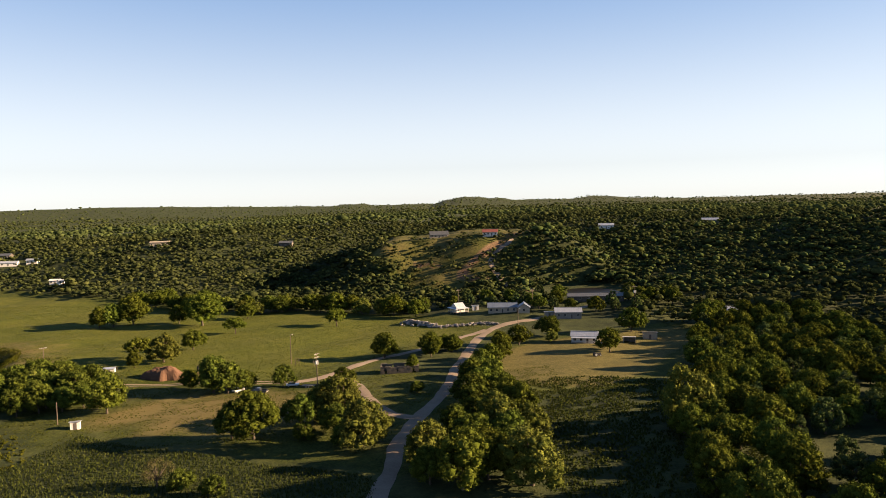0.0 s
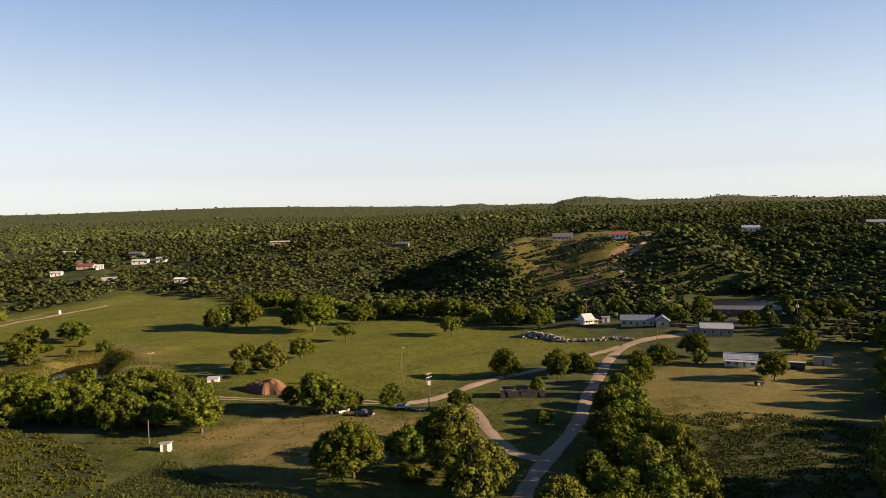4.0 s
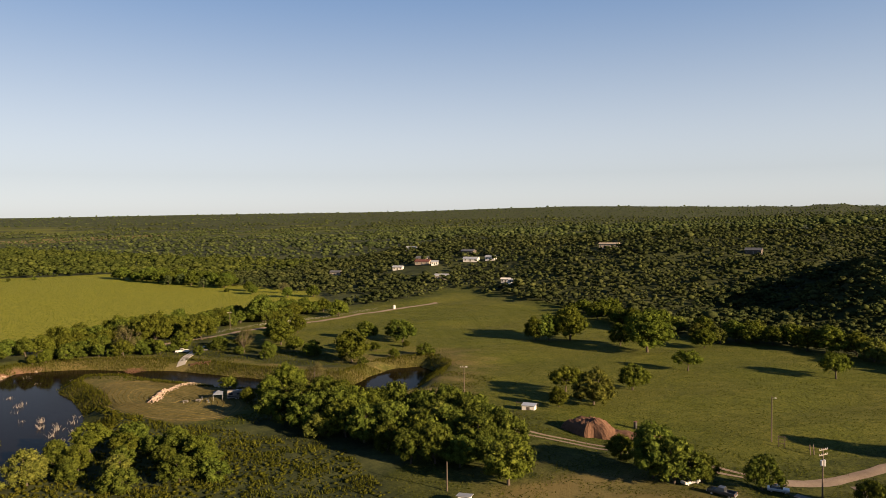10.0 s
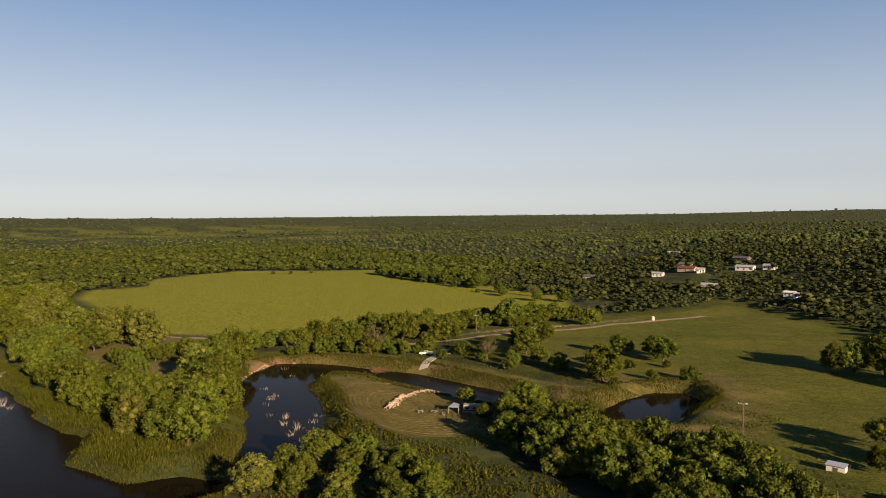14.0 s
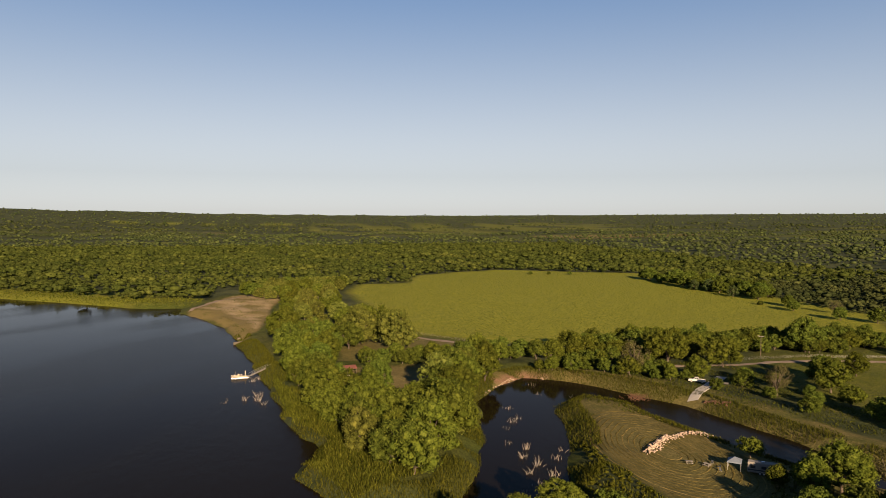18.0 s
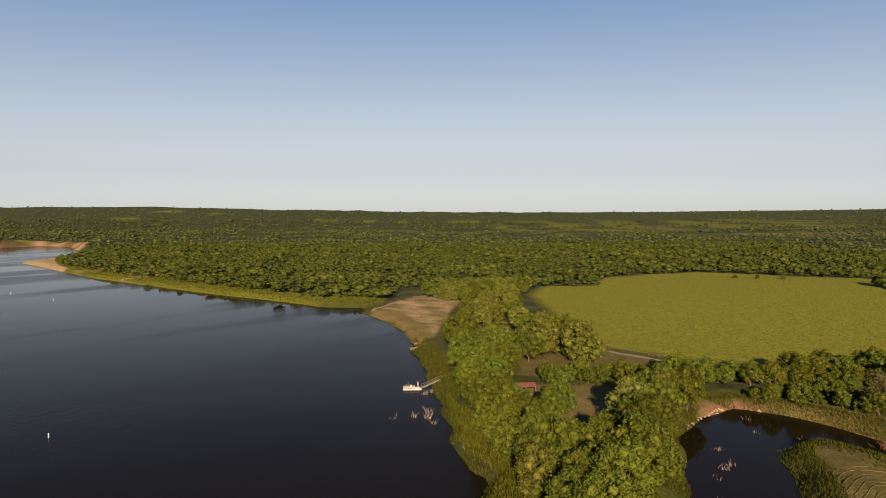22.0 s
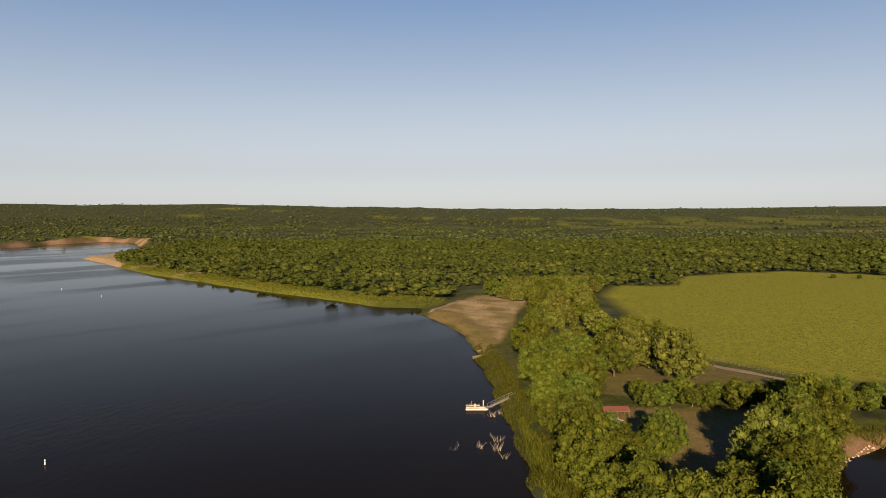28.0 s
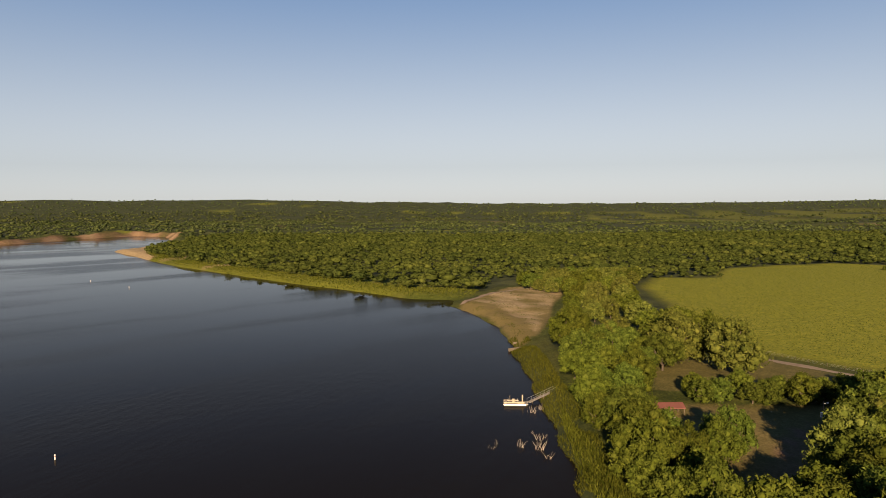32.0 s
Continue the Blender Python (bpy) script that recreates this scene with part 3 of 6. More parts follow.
    # DELL: dark weedy cover, with the wood's shade painted into its colour
    lush_shade = np.maximum(lush_shade, 0.95 * smooth(1 - outside(DELL, x, y) / 6))
    plains = smooth((np.hypot(x + 80, y) - 1500) / 500) * smooth((-x - 900) / 500) * smooth(ripple(x, y, 900, 1) + 0.4)
    away, bearing = np.hypot(x + 80, y - 100), np.degrees(np.arctan2(-x - 80, y - 100))
    belts = smooth((far_belts(away, bearing) - 0.7) * 3) * smooth((away - 1300) / 200)
    lush_shade = lush_shade * (1 - 0.9 * plains) * (1 - 0.85 * belts)
    prairie = open_plain(away, bearing)
    lush_shade, dry, belts = lush_shade * (1 - prairie), dry * (1 - 0.7 * prairie), np.maximum(belts, 0.5 * prairie)
    remote = smooth((away - 2400) / 700) * (1 - 0.8 * belts * smooth((bearing - 35) / 10))
    remote = remote * (1 - prairie)
    lush_shade, dry = np.maximum(lush_shade, remote), dry * (1 - remote)
    col = np.stack([np.clip(dry, 0, 1), np.clip(dirt, 0, 1), np.clip(lush_shade, 0, 1), smooth(1 - field / 10) + 0.24 * smooth(-meadow / 12) + 0.75 * belts + 0.55 * smooth(1.5 - outside(LAKE, x, y) / 45) * smooth((-590 - x) / 20) * smooth((60 - y) / 20) * smooth((x + 1180) / 60)], 1).astype(np.float32)
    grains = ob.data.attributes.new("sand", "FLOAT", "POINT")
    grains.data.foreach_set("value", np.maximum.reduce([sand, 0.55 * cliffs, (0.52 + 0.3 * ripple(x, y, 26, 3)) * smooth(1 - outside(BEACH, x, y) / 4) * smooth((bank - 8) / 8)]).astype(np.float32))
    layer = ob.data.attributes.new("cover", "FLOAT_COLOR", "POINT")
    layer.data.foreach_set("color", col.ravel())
    return tagged(ob, "rolling grassland with dry patches, bare earth and creek banks", "ground", kind="structure")


ground = build_ground()
water = link_mesh("water", [(-2600, -1600, 0), (-100, -1600, 0), (-100, 340, 0), (-2600, 340, 0)], [(0, 1, 2, 3)], WATER)
tagged(water, "calm dark lake water with faint wind ripples", "water", kind="structure")

tarn = link_mesh("water_tarn", [(HILL_POND[0] + 34 * math.cos(k * 0.2618), HILL_POND[1] + 40 * math.sin(k * 0.2618), 8.7) for k in range(24)], [tuple(range(24))], TARN_WATER)
tagged(tarn, "still stock pond behind the barn", "water", kind="structure")


# ---------------------------------------------------------------- roads
def curve_through(points, step=3.0):
    p = [Vector(q) for q in points]
    p = [p[0] * 2 - p[1]] + p + [p[-1] * 2 - p[-2]]
    out = []
    for a, b, c, d in zip(p, p[1:], p[2:], p[3:]):
        k = max(2, int((c - b).length / step))
        for i in range(k):
            t = i / k
            out.append(0.5 * ((2 * b) + (c - a) * t + (2 * a - 5 * b + 4 * c - d) * t * t + (3 * b - a - 3 * c + d) * t ** 3))
    return out + [p[-2]]


def strip(name, points, width, material, label, lift=0.14, twin=False):
    line = curve_through(points)
    verts, faces = [], []
    lanes = ((-0.5, -0.2), (0.2, 0.5)) if twin else ((-0.5, 0.5),)
    for lo, hi in lanes:
        start = len(verts)
        for i, p in enumerate(line):
            d = (line[min(i + 1, len(line) - 1)] - line[max(i - 1, 0)]).normalized()
            side = Vector((-d.y, d.x))
            w = width * (1 + 0.10 * math.sin(i * 0.7) + 0.07 * math.sin(i * 1.9 + 1))
            for k in range(4):
                q = p + side * w * (lo + (hi - lo) * k / 3)
                verts.append((q.x, q.y, float(land(q.x, q.y)) + lift * (1 if 0 < k < 3 else 0.35)))
        for i in range(len(line) - 1):
            for k in range(3):
                a = start + i * 4 + k
                faces.append((a, a + 4, a + 5, a + 1))
    ob = link_mesh(name, verts, faces, material, None, True)
    return tagged(ob, label, "road", kind="structure")


ROADS = (
    ("road_main", ((-16, 110), (-15, 144), (-13, 160), (-12.5, 179), (-9, 197), (-4, 214), (0, 231), (3, 254), (9.5, 292), (15.5, 319), (24, 339), (36, 350), (47, 356), (66, 374), (98, 402), (132, 430)), 4.1),
    ("road_branch", ((-9, 200), (-16, 204), (-21, 213), (-26, 225), (-31, 240), (-39, 254)), 3.6),
    ("road_farm", ((-54, 247), (-46, 252), (-39, 263), (-29, 278), (-12, 294), (7, 321), (20, 335)), 3.8),
    ("road_hill", ((58, 452), (46, 468), (40, 482), (36, 491), (34, 502), (40, 516), (54, 530)), 4.0),
    ("road_field", ((-312, 470), (-318, 430), (-320, 400), (-321, 368), (-332, 332), (-330, 300), (-336, 262), (-350, 236), (-393, 208), (-408, 195), (-430, 176), (-470, 158)), 4.0),
)
for name, points, width in ROADS:
    strip(name, points, width, ROAD, "pale caliche dirt road through grassland")
strip("track", ((-190, 262), (-160, 252), (-129, 247), (-103, 248), (-70, 247), (-54, 247)), 3.4, ROAD, "two-wheel dirt track across the meadow", twin=True)

# ---------------------------------------------------------------- trees
def quads(centre, normal, size, rng, aspect=1.0):
    """Leaf clumps: four corners each, about a centre, facing about a normal."""
    n = len(centre)
    up = rng.normal(size=(n, 3))
    normal = normal / np.linalg.norm(normal, axis=1, keepdims=True)
    a = np.cross(normal, up)
    a /= np.linalg.norm(a, axis=1, keepdims=True) + 1e-9
    b = np.cross(normal, a)
    s = size[:, None] * 0.5
    bend = normal * s * 0.35
    c = np.stack([centre - a * s - bend, centre - b * s * aspect, centre + a * s - bend, centre + b * s * aspect], 1)
    return c.reshape(-1, 3)


def ball(fine):
    """A faceted round shape, radius 1."""
    bm = bmesh.new()
    bmesh.ops.create_icosphere(bm, subdivisions=fine, radius=1)
    v = np.array([p.co[:] for p in bm.verts])
    f = np.array([[p.index for p in q.verts] for q in bm.faces], dtype=np.int32)
    bm.free()
    return v, f


BALLS = {1: ball(1)}


def lobed_crown(rng, radius, bottom, top, lobes, leaves, leaf, droop=0.0, core=0.74, fine=1, heart=0.58, ragged=0.16):
    """A crown of rounded lobes, each a dense heart under a coat of leaf clumps: points, triangles and the lobes' centres."""
    mid, half = (bottom + top) / 2, (top - bottom) / 2
    ph = rng.uniform(0, 6.28, 4)
    centres, sizes = [(0.0, 0.0, mid - 0.05 * half)], [radius * heart]
    for k in range(lobes):
        a, h = k * 2.39996 + rng.uniform(-0.45, 0.45), 0.96 - 1.7 * (k + 0.5) / lobes + rng.uniform(-0.12, 0.12)
        h = min(max(h, -0.8), 0.97)
        uneven = 1 + ragged * math.sin(2 * a + ph[0]) + ragged * 0.8 * math.sin(3 * a + ph[1] + 2 * h) + rng.uniform(-0.16, 0.16)
        reach = radius * math.sqrt(1 - h * h) * 0.78 * uneven
        z = mid + half * h * 0.82 * (1 + 0.12 * math.sin(a + ph[2]))
        z -= droop * (reach / radius) ** 2 * half
        size = radius * rng.uniform(0.10, 0.30) * (1.25 if lobes < 12 else 1.0)
        centres.append((reach * math.cos(a), reach * math.sin(a), max(z, bottom * 0.6 + size * 0.5)))
        sizes.append(size)
    centres, sizes = np.array(centres), np.array(sizes)
    pieces, faces, start = [], [], 0
    bv, bf = BALLS[fine]
    for c, r in zip(centres, sizes):
        pieces.append(c + bv * (r * core * rng.uniform(0.8, 1.12, (len(bv), 1))) * np.array([1.05, 1.05, 0.85]))
        faces.append(bf + start)
        start += len(bv)
    if leaves:
        first = 1 if lobes else 0
        pick = first + rng.choice(len(sizes) - first, leaves, p=sizes[first:] ** 2 / (sizes[first:] ** 2).sum())
        way = rng.normal(size=(leaves, 3))
        way[:, 2] += 0.2
        way /= np.linalg.norm(way, axis=1, keepdims=True)
        p = centres[pick] + way * (sizes[pick] * rng.uniform(0.74, 1.28, leaves))[:, None] * np.array([1.05, 1.05, 0.85])
        p[:, 2] = np.maximum(p[:, 2], bottom * 0.4)
        corners = quads(p, way + rng.normal(size=(leaves, 3)) * 0.55, leaf * rng.uniform(0.55, 1.45, leaves), rng, 0.75)
        pieces.append(corners.reshape(-1, 4, 3)[:, :3].reshape(-1, 3))
        faces.append(np.arange(leaves * 3, dtype=np.int32).reshape(-1, 3) + start)
    return np.concatenate(pieces), np.concatenate(faces), centres[1:]


def quad_faces(count):
    return np.arange(count * 4, dtype=np.int32).reshape(-1, 4)


def limb(verts, faces, a, b, ra, rb, sides=6):
    a, b = Vector(a), Vector(b)
    d = (b - a).normalized()
    u = d.orthogonal().normalized()
    v = d.cross(u)
    s = len(verts)
    for p, r in ((a, ra), (b, rb)):
        for k in range(sides):
            t = 6.28319 * k / sides
            verts.append(tuple(p + (u * math.cos(t) + v * math.sin(t)) * r))
    for k in range(sides):
        faces.append((s + k, s + (k + 1) % sides, s + sides + (k + 1) % sides, s + sides + k))


# kind: leaf material, crown radius, crown bottom, top, lobes, leaf clumps, clump size, droop, heart (all for a tree 10 m high)
TREE_KINDS = {
    "oak": (LEAF_OAK, 5.2, 0.9, 10.0, 72, 4200, 0.62, 0.2, 0.58, "dark green live oak with a broad crown"),
    "pecan": (LEAF_PECAN, 5.0, 0.8, 10.0, 76, 4400, 0.60, 0.15, 0.56, "fresh green pecan tree with a rounded crown"),
    "willow": (LEAF_WILLOW, 4.7, 0.3, 10.0, 80, 4600, 0.56, 0.35, 0.54, "pale green willow with drooping foliage"),
    "spreading": (LEAF_PECAN, 6.0, 2.4, 9.4, 54, 3200, 0.58, 0.1, 0.30, "spreading mesquite tree with a thin open crown"),
    "cedar": (LEAF_CEDAR, 4.0, 0.3, 10.0, 50, 2600, 0.60, 0.3, 0.56, "dark cedar juniper with dense foliage"),
    "bush": (LEAF_OAK, 5.8, 0.2, 9.5, 50, 2800, 0.80, 0.3, 0.56, "dense green bush overgrown with vines"),
    "bare": (LEAF_DEAD, 4.8, 2.0, 10.0, 46, 2300, 0.42, 0.1, 0.08, "thinly leaved tree with greyish olive twigs"),
}
TREE_NAMES = {"oak": "oak_tree", "pecan": "pecan_tree", "willow": "willow_tree", "spreading": "mesquite_tree", "cedar": "cedar_tree", "bush": "bush", "bare": "bare_tree"}
STOCK = {}


def stock_tree(kind, variant):
    if (kind, variant) in STOCK:
        return STOCK[kind, variant]
    leafy, radius, bottom, top, lobes, leaves, leaf, droop, heart, label = TREE_KINDS[kind]
    rng = np.random.default_rng(100 * list(TREE_KINDS).index(kind) + variant)
    points, tris, centres = lobed_crown(rng, radius * rng.uniform(0.88, 1.1), bottom, top, lobes, leaves, leaf, droop, 0.25 if kind == "bare" else 0.74, 1, heart, 0.24)
    crown = link_mesh("crown", points, tris, leafy)
    verts, faces = [], []
    fork = Vector((rng.uniform(-0.3, 0.3), rng.uniform(-0.3, 0.3), max(1.2, bottom * 1.05)))
    limb(verts, faces, (0, 0, -0.6), (fork.x * 0.5, fork.y * 0.5, fork.z * 0.5), 0.42, 0.3, 8)
    limb(verts, faces, (fork.x * 0.5, fork.y * 0.5, fork.z * 0.5), fork, 0.3, 0.26, 8)
    for c in centres[::len(centres) // (16 if kind == "bare" else 9)]:
        knee = fork.lerp(Vector(c), 0.5) + Vector((0, 0, 0.3))
        limb(verts, faces, fork, knee, 0.17, 0.1, 5)
        limb(verts, faces, knee, c, 0.1, 0.03, 5)
    trunk = link_mesh("trunk", verts, faces, BARK, None, True)
    tree = new(TREE_NAMES[kind])
    for o in (trunk, crown):
        o.parent = tree
    tagged(tree, label, "tree", "trees of the valley")
    tree.location = (0, -400, -40)
    STOCK[kind, variant] = tree
    return tree


PLANTED = []
FIRST_USED = set()


def plant(kind, x, y, high, wide=1.0, variant=None, label="", group=""):
    rng = random.Random(int(x * 131 + y * 17))
    variant = rng.randrange(4) if variant is None else variant
    base = stock_tree(kind, variant)
    s = high / 10
    m = pose(x, y, float(land(x, y)), rng.uniform(-3, 3), rng.uniform(-3, 3), rng.uniform(0, 360)) @ Matrix.Diagonal((s * wide * rng.uniform(0.92, 1.1), s * wide * rng.uniform(0.92, 1.1), s, 1))
    if (kind, variant) in FIRST_USED:
        base = copy_thing(base, m)
    FIRST_USED.add((kind, variant))
    base.matrix_basis = m
    PLANTED.append((x, y, high * 0.4 * wide))
    return tagged(base, label or TREE_KINDS[kind][-1], "bush" if kind == "bush" else "tree", group or "trees of the valley")


MEADOW_TREES = (
    ("spreading", -55, 357, 9.2), ("oak", -24, 276, 9.8), ("pecan", -6, 281, 8.2), ("pecan", 3, 286, 6.6), ("oak", -56, 240, 7.4), ("oak", -68, 237, 6.4),
    ("oak", -78, 234, 11.8), ("oak", -73, 233, 10.0), ("pecan", -88, 240, 6.0), ("pecan", -120, 270, 6.0), ("willow", -112, 278, 10.8), ("pecan", -109, 303, 8.8),
    ("spreading", -102, 341, 8.0), ("pecan", -127, 368, 17.0), ("pecan", -168, 379, 15.5), ("oak", -176, 373, 12.0), ("pecan", -110, 392, 8.3), ("pecan", -143, 378, 9.5),
    ("pecan", -181, 368, 10.5), ("willow", -96, 428, 9.0), ("spreading", -126, 287, 8.2), ("pecan", -103, 211, 10.8),
)
for row in MEADOW_TREES:
    out = 1.022 if row[2] > 260 else 1.0
    plant(row[0], row[1] * out, 10 + (row[2] - 10) * out, row[3] * 1.06, wide=1.0, group="trees in the meadow")
ROAD_TREES = (
    ("oak", -57, 184, 10.0), ("pecan", -51, 183, 12.5), ("willow", -31, 199, 13.8), ("willow", -21.5, 176, 12.8), ("oak", -41, 194, 9.0), ("oak", -36, 204, 9.5), ("oak", -30, 187, 8.5), ("bush", -38, 184, 5.0),
    ("bush", -27, 180, 5.5), ("willow", -34, 209, 9.5), ("oak", -35, 240, 6.4), ("bush", -9.5, 228, 4.0), ("oak", -24.5, 283, 9.0), ("pecan", -5.7, 282, 9.2), ("pecan", 3, 291, 7.2), ("pecan", 0, 294, 6.5),
    ("pecan", 23.5, 294, 8.0), ("pecan", 32, 304, 8.8), ("oak", 47, 318, 9.8), ("pecan", 67, 285, 9.8), ("willow", 47, 308, 6.2), ("oak", 86, 323, 11.0),
    ("oak", 12, 246, 8.0), ("oak", 14, 258, 8.5), ("pecan", 17, 268, 8.0), ("pecan", 22, 276, 10.0), ("oak", 8, 236, 9.5), ("oak", 15, 230, 10.0), ("oak", 11, 221, 9.5), ("oak", 16, 214, 9.5), ("oak", 8, 210, 10.0), ("pecan", 18, 204, 10.5),
)
for row in ROAD_TREES:
    plant(*row, group="trees along the road")
CROSSING_TREES = (
    ("willow", -4.4, 161.5, 12.0), ("pecan", 3, 146.5, 13.0), ("willow", 18, 148.5, 13.2), ("willow", 14, 185, 11.5), ("oak", 6, 171, 10.0), ("oak", 12, 161, 10.0), ("oak", 2, 181, 9.0), ("pecan", 20, 196, 11.0), ("oak", 9, 196, 10.5),
    ("oak", 15, 173, 9.5), ("pecan", 9, 152, 11.0), ("oak", -4, 151, 8.5), ("willow", 22, 181, 10.0), ("bush", 24, 190, 5.0),
    ("willow", 65, 186, 16.5), ("pecan", 55, 142, 9.8), ("pecan", 71, 139, 10.6), ("oak", 66, 165, 9.2), ("pecan", 81, 176, 11.5),
    ("bush", -58, 150, 5.0), ("bare", -64, 152, 6.5), ("bush", -50, 147, 4.5),
)
for row in CROSSING_TREES:
    plant(*row, group="trees at the crossing")
VALLEY_TREES = (
    ("pecan", -227, 293, 14.5), ("oak", -236, 338, 11.2), ("pecan", -281, 302, 12.3), ("bare", -283, 282, 11), ("oak", -256, 335, 9), ("oak", -349, 348, 16), ("pecan", -324, 386, 10),
    ("pecan", -327, 291, 12.6), ("pecan", -338, 272, 16), ("bare", -322, 248, 13), ("pecan", -246, 345, 9), ("pecan", -300, 330, 9), ("bare", -225, 255, 9), ("bare", -200, 246, 10),
    ("pecan", -203, 236, 11), ("bare", -212, 243, 9), ("pecan", -310, 268, 9), ("oak", -295, 310, 10),
    )
for row in (("willow", -397, 167, 19), ("willow", -408, 151, 19), ("pecan", -415, 161, 18), ("pecan", -430, 154, 17)):
    plant(*row, wide=0.92, label="tall pale willow by the field road", group="trees along the field road")
for row in (("spreading", -229, 232, 5.5), ("pecan", -210, 225, 5.0), ("pecan", -204, 229, 8.5), ("bare", -214, 248, 9.0)):
    plant(*row, label="small thinly leaved tree beside the camp", group="trees round the camp")
for row in VALLEY_TREES:
    plant(*row[:3], row[3], wide=1.0, group="trees along the creek")


KEEP_CLEAR = ((-347, 139, 6), (-340, 138, 6), (-331, 137, 10), (-322, 133, 5), (-345, 162, 14), (-348, 177, 11), (-334, 166, 9), (-324, 161, 6), (-310, 159, 5), (-298, 156, 4), (-217, 227, 7), (-222, 222, 6), (-200, 298, 17), (-193, 277, 15), (-178, 263, 11))


def grove(poly, gap, kinds, low, high, seed, group, avoid=(), wide=1.0):
    rng = random.Random(seed)
    xs, ys = [p[0] for p in poly], [p[1] for p in poly]
    spots, tries = [], int((max(xs) - min(xs)) * (max(ys) - min(ys)) / gap ** 2 * 5)
    for _ in range(tries):
        x, y = rng.uniform(min(xs), max(xs)), rng.uniform(min(ys), max(ys))
        if float(outside(poly, x, y)) > 0 or any((x - a) ** 2 + (y - b) ** 2 < gap ** 2 for a, b in spots):
            continue
        if any((x - a) ** 2 + (y - b) ** 2 < r ** 2 for a, b, r in avoid + KEEP_CLEAR) or float(land(x, y)) < 0.4:
            continue
        spots.append((x, y))
        plant(rng.choice(kinds), x, y, rng.uniform(low, high), wide, group=group)


CREEK_WOOD = ((-188, 214), (-172, 211), (-154, 212), (-128, 208), (-113, 214), (-114, 228), (-126, 240), (-142, 248), (-158, 246), (-176, 236), (-190, 226))
grove(CREEK_WOOD, 5.8, ("oak", "oak", "pecan", "oak", "willow", "bush"), 7, 12.5, 3, "trees of the creek wood", wide=0.95)
LAKE_GROVE = ((-296, 124), (-322, 121), (-351, 117), (-409, 111), (-440, 106), (-456, 114), (-430, 134), (-412, 141), (-388, 146), (-370, 136), (-355, 130), (-333, 128), (-312, 130), (-298, 126))
grove(LAKE_GROVE, 8.8, ("oak", "oak", "pecan", "oak", "pecan"), 9.5, 15, 5, "trees of the lake grove", wide=0.85)
CAMP_TREES = ((-294, 123), (-312, 131), (-318, 141), (-319, 152), (-306, 150), (-292, 138), (-276, 132))
grove(CAMP_TREES, 7.5, ("pecan", "pecan", "oak"), 9.5, 14.5, 15, "trees beside the camp clearing", wide=0.84)
ROAD_GROVE = ((-432, 128), (-455, 112), (-520, 118), (-600, 116), (-650, 112), (-660, 160), (-600, 150), (-520, 150), (-470, 150), (-440, 150))
grove(ROAD_GROVE, 10.5, ("willow", "willow", "pecan"), 8, 12.5, 6, "trees of the lake grove", ((-470, 130, 16),))
BEACH_GROVE = ((-596, 104), (-640, 86), (-670, 96), (-704, 130), (-694, 168), (-652, 164), (-656, 120), (-614, 117))
grove(BEACH_GROVE, 8.2, ("willow", "oak", "pecan"), 7.5, 12, 21, "trees behind the beach")
POND_GROVE = ((-240, 148), (-262, 162), (-300, 173), (-326, 190), (-350, 198), (-352, 186), (-322, 174), (-296, 162), (-272, 150), (-276, 130), (-250, 134))
for row in (("pecan", -258, 159, 15.5), ("pecan", -245, 151, 15.0), ("oak", -274, 162, 14.0), ("pecan", -234, 145.5, 12.5), ("pecan", -252, 146, 13.0), ("oak", -242, 141, 11.0), ("pecan", -267, 150, 13.0), ("pecan", -289, 169, 13.5)):
    plant(*row, label="tall pecan on the wooded point between pond and lake", group="trees of the pond bank")
grove(POND_GROVE, 6.4, ("pecan", "pecan", "oak", "willow"), 10, 15, 7, "trees of the pond bank", ((-300, 152, 10),), 0.85)
HEDGE = ((-359, 147), (-360, 188), (-354, 232), (-338, 240), (-344, 246), (-364, 228), (-374, 208), (-369, 188), (-368, 147))
grove(HEDGE, 4.4, ("oak", "bush", "pecan", "bush"), 5.5, 8.5, 8, "trees of the hedgerow")
BANK_SCRUB = ((-340, 216), (-345, 228), (-341, 242), (-332, 256), (-316, 263), (-306, 257), (-318, 245), (-334, 228))
grove(BANK_SCRUB, 4.6, ("oak", "bush", "bush", "pecan"), 3.8, 7.5, 19, "scrub of the pond bank", ((-305, 266, 9), (-296, 237, 6), (-299, 262, 6)))
FIELD_HEDGE = ((-350, 246), (-372, 240), (-390, 262), (-386, 300), (-374, 340), (-372, 400), (-350, 410), (-344, 350), (-352, 330), (-348, 280))
grove(FIELD_HEDGE, 5.4, ("oak", "bush", "bush", "pecan"), 5.5, 9.5, 9, "trees of the hedgerow")
MARSH_BUSH = ((-192, 146), (-206, 156), (-208, 174), (-196, 187), (-176, 186), (-160, 180), (-170, 160))
grove(MARSH_BUSH, 6.5, ("willow", "pecan", "bush", "oak"), 5, 8.5, 10, "trees of the marsh", wide=1.1)
VALLEY_SCRUB = ((-322, 254), (-300, 264), (-250, 276), (-218, 292), (-206, 322), (-226, 334), (-262, 304), (-300, 288), (-322, 284))
grove(VALLEY_SCRUB, 11, ("bush", "pecan", "bush", "oak"), 3.0, 7.5, 16, "scrub of the creek valley", wide=1.1)
MEADOW_EDGE = ((-206, 470), (-150, 420), (-60, 411), (-14, 384), (-24, 400), (-60, 427), (-150, 437), (-200, 486))
grove(MEADOW_EDGE, 8.5, ("pecan", "oak", "pecan", "willow"), 7, 12, 17, "trees at the edge of the meadow", wide=1.1)
FIELD_OAKS = ((-690, 452), (-640, 438), (-580, 446), (-540, 448), (-515, 462), (-560, 486), (-640, 482))
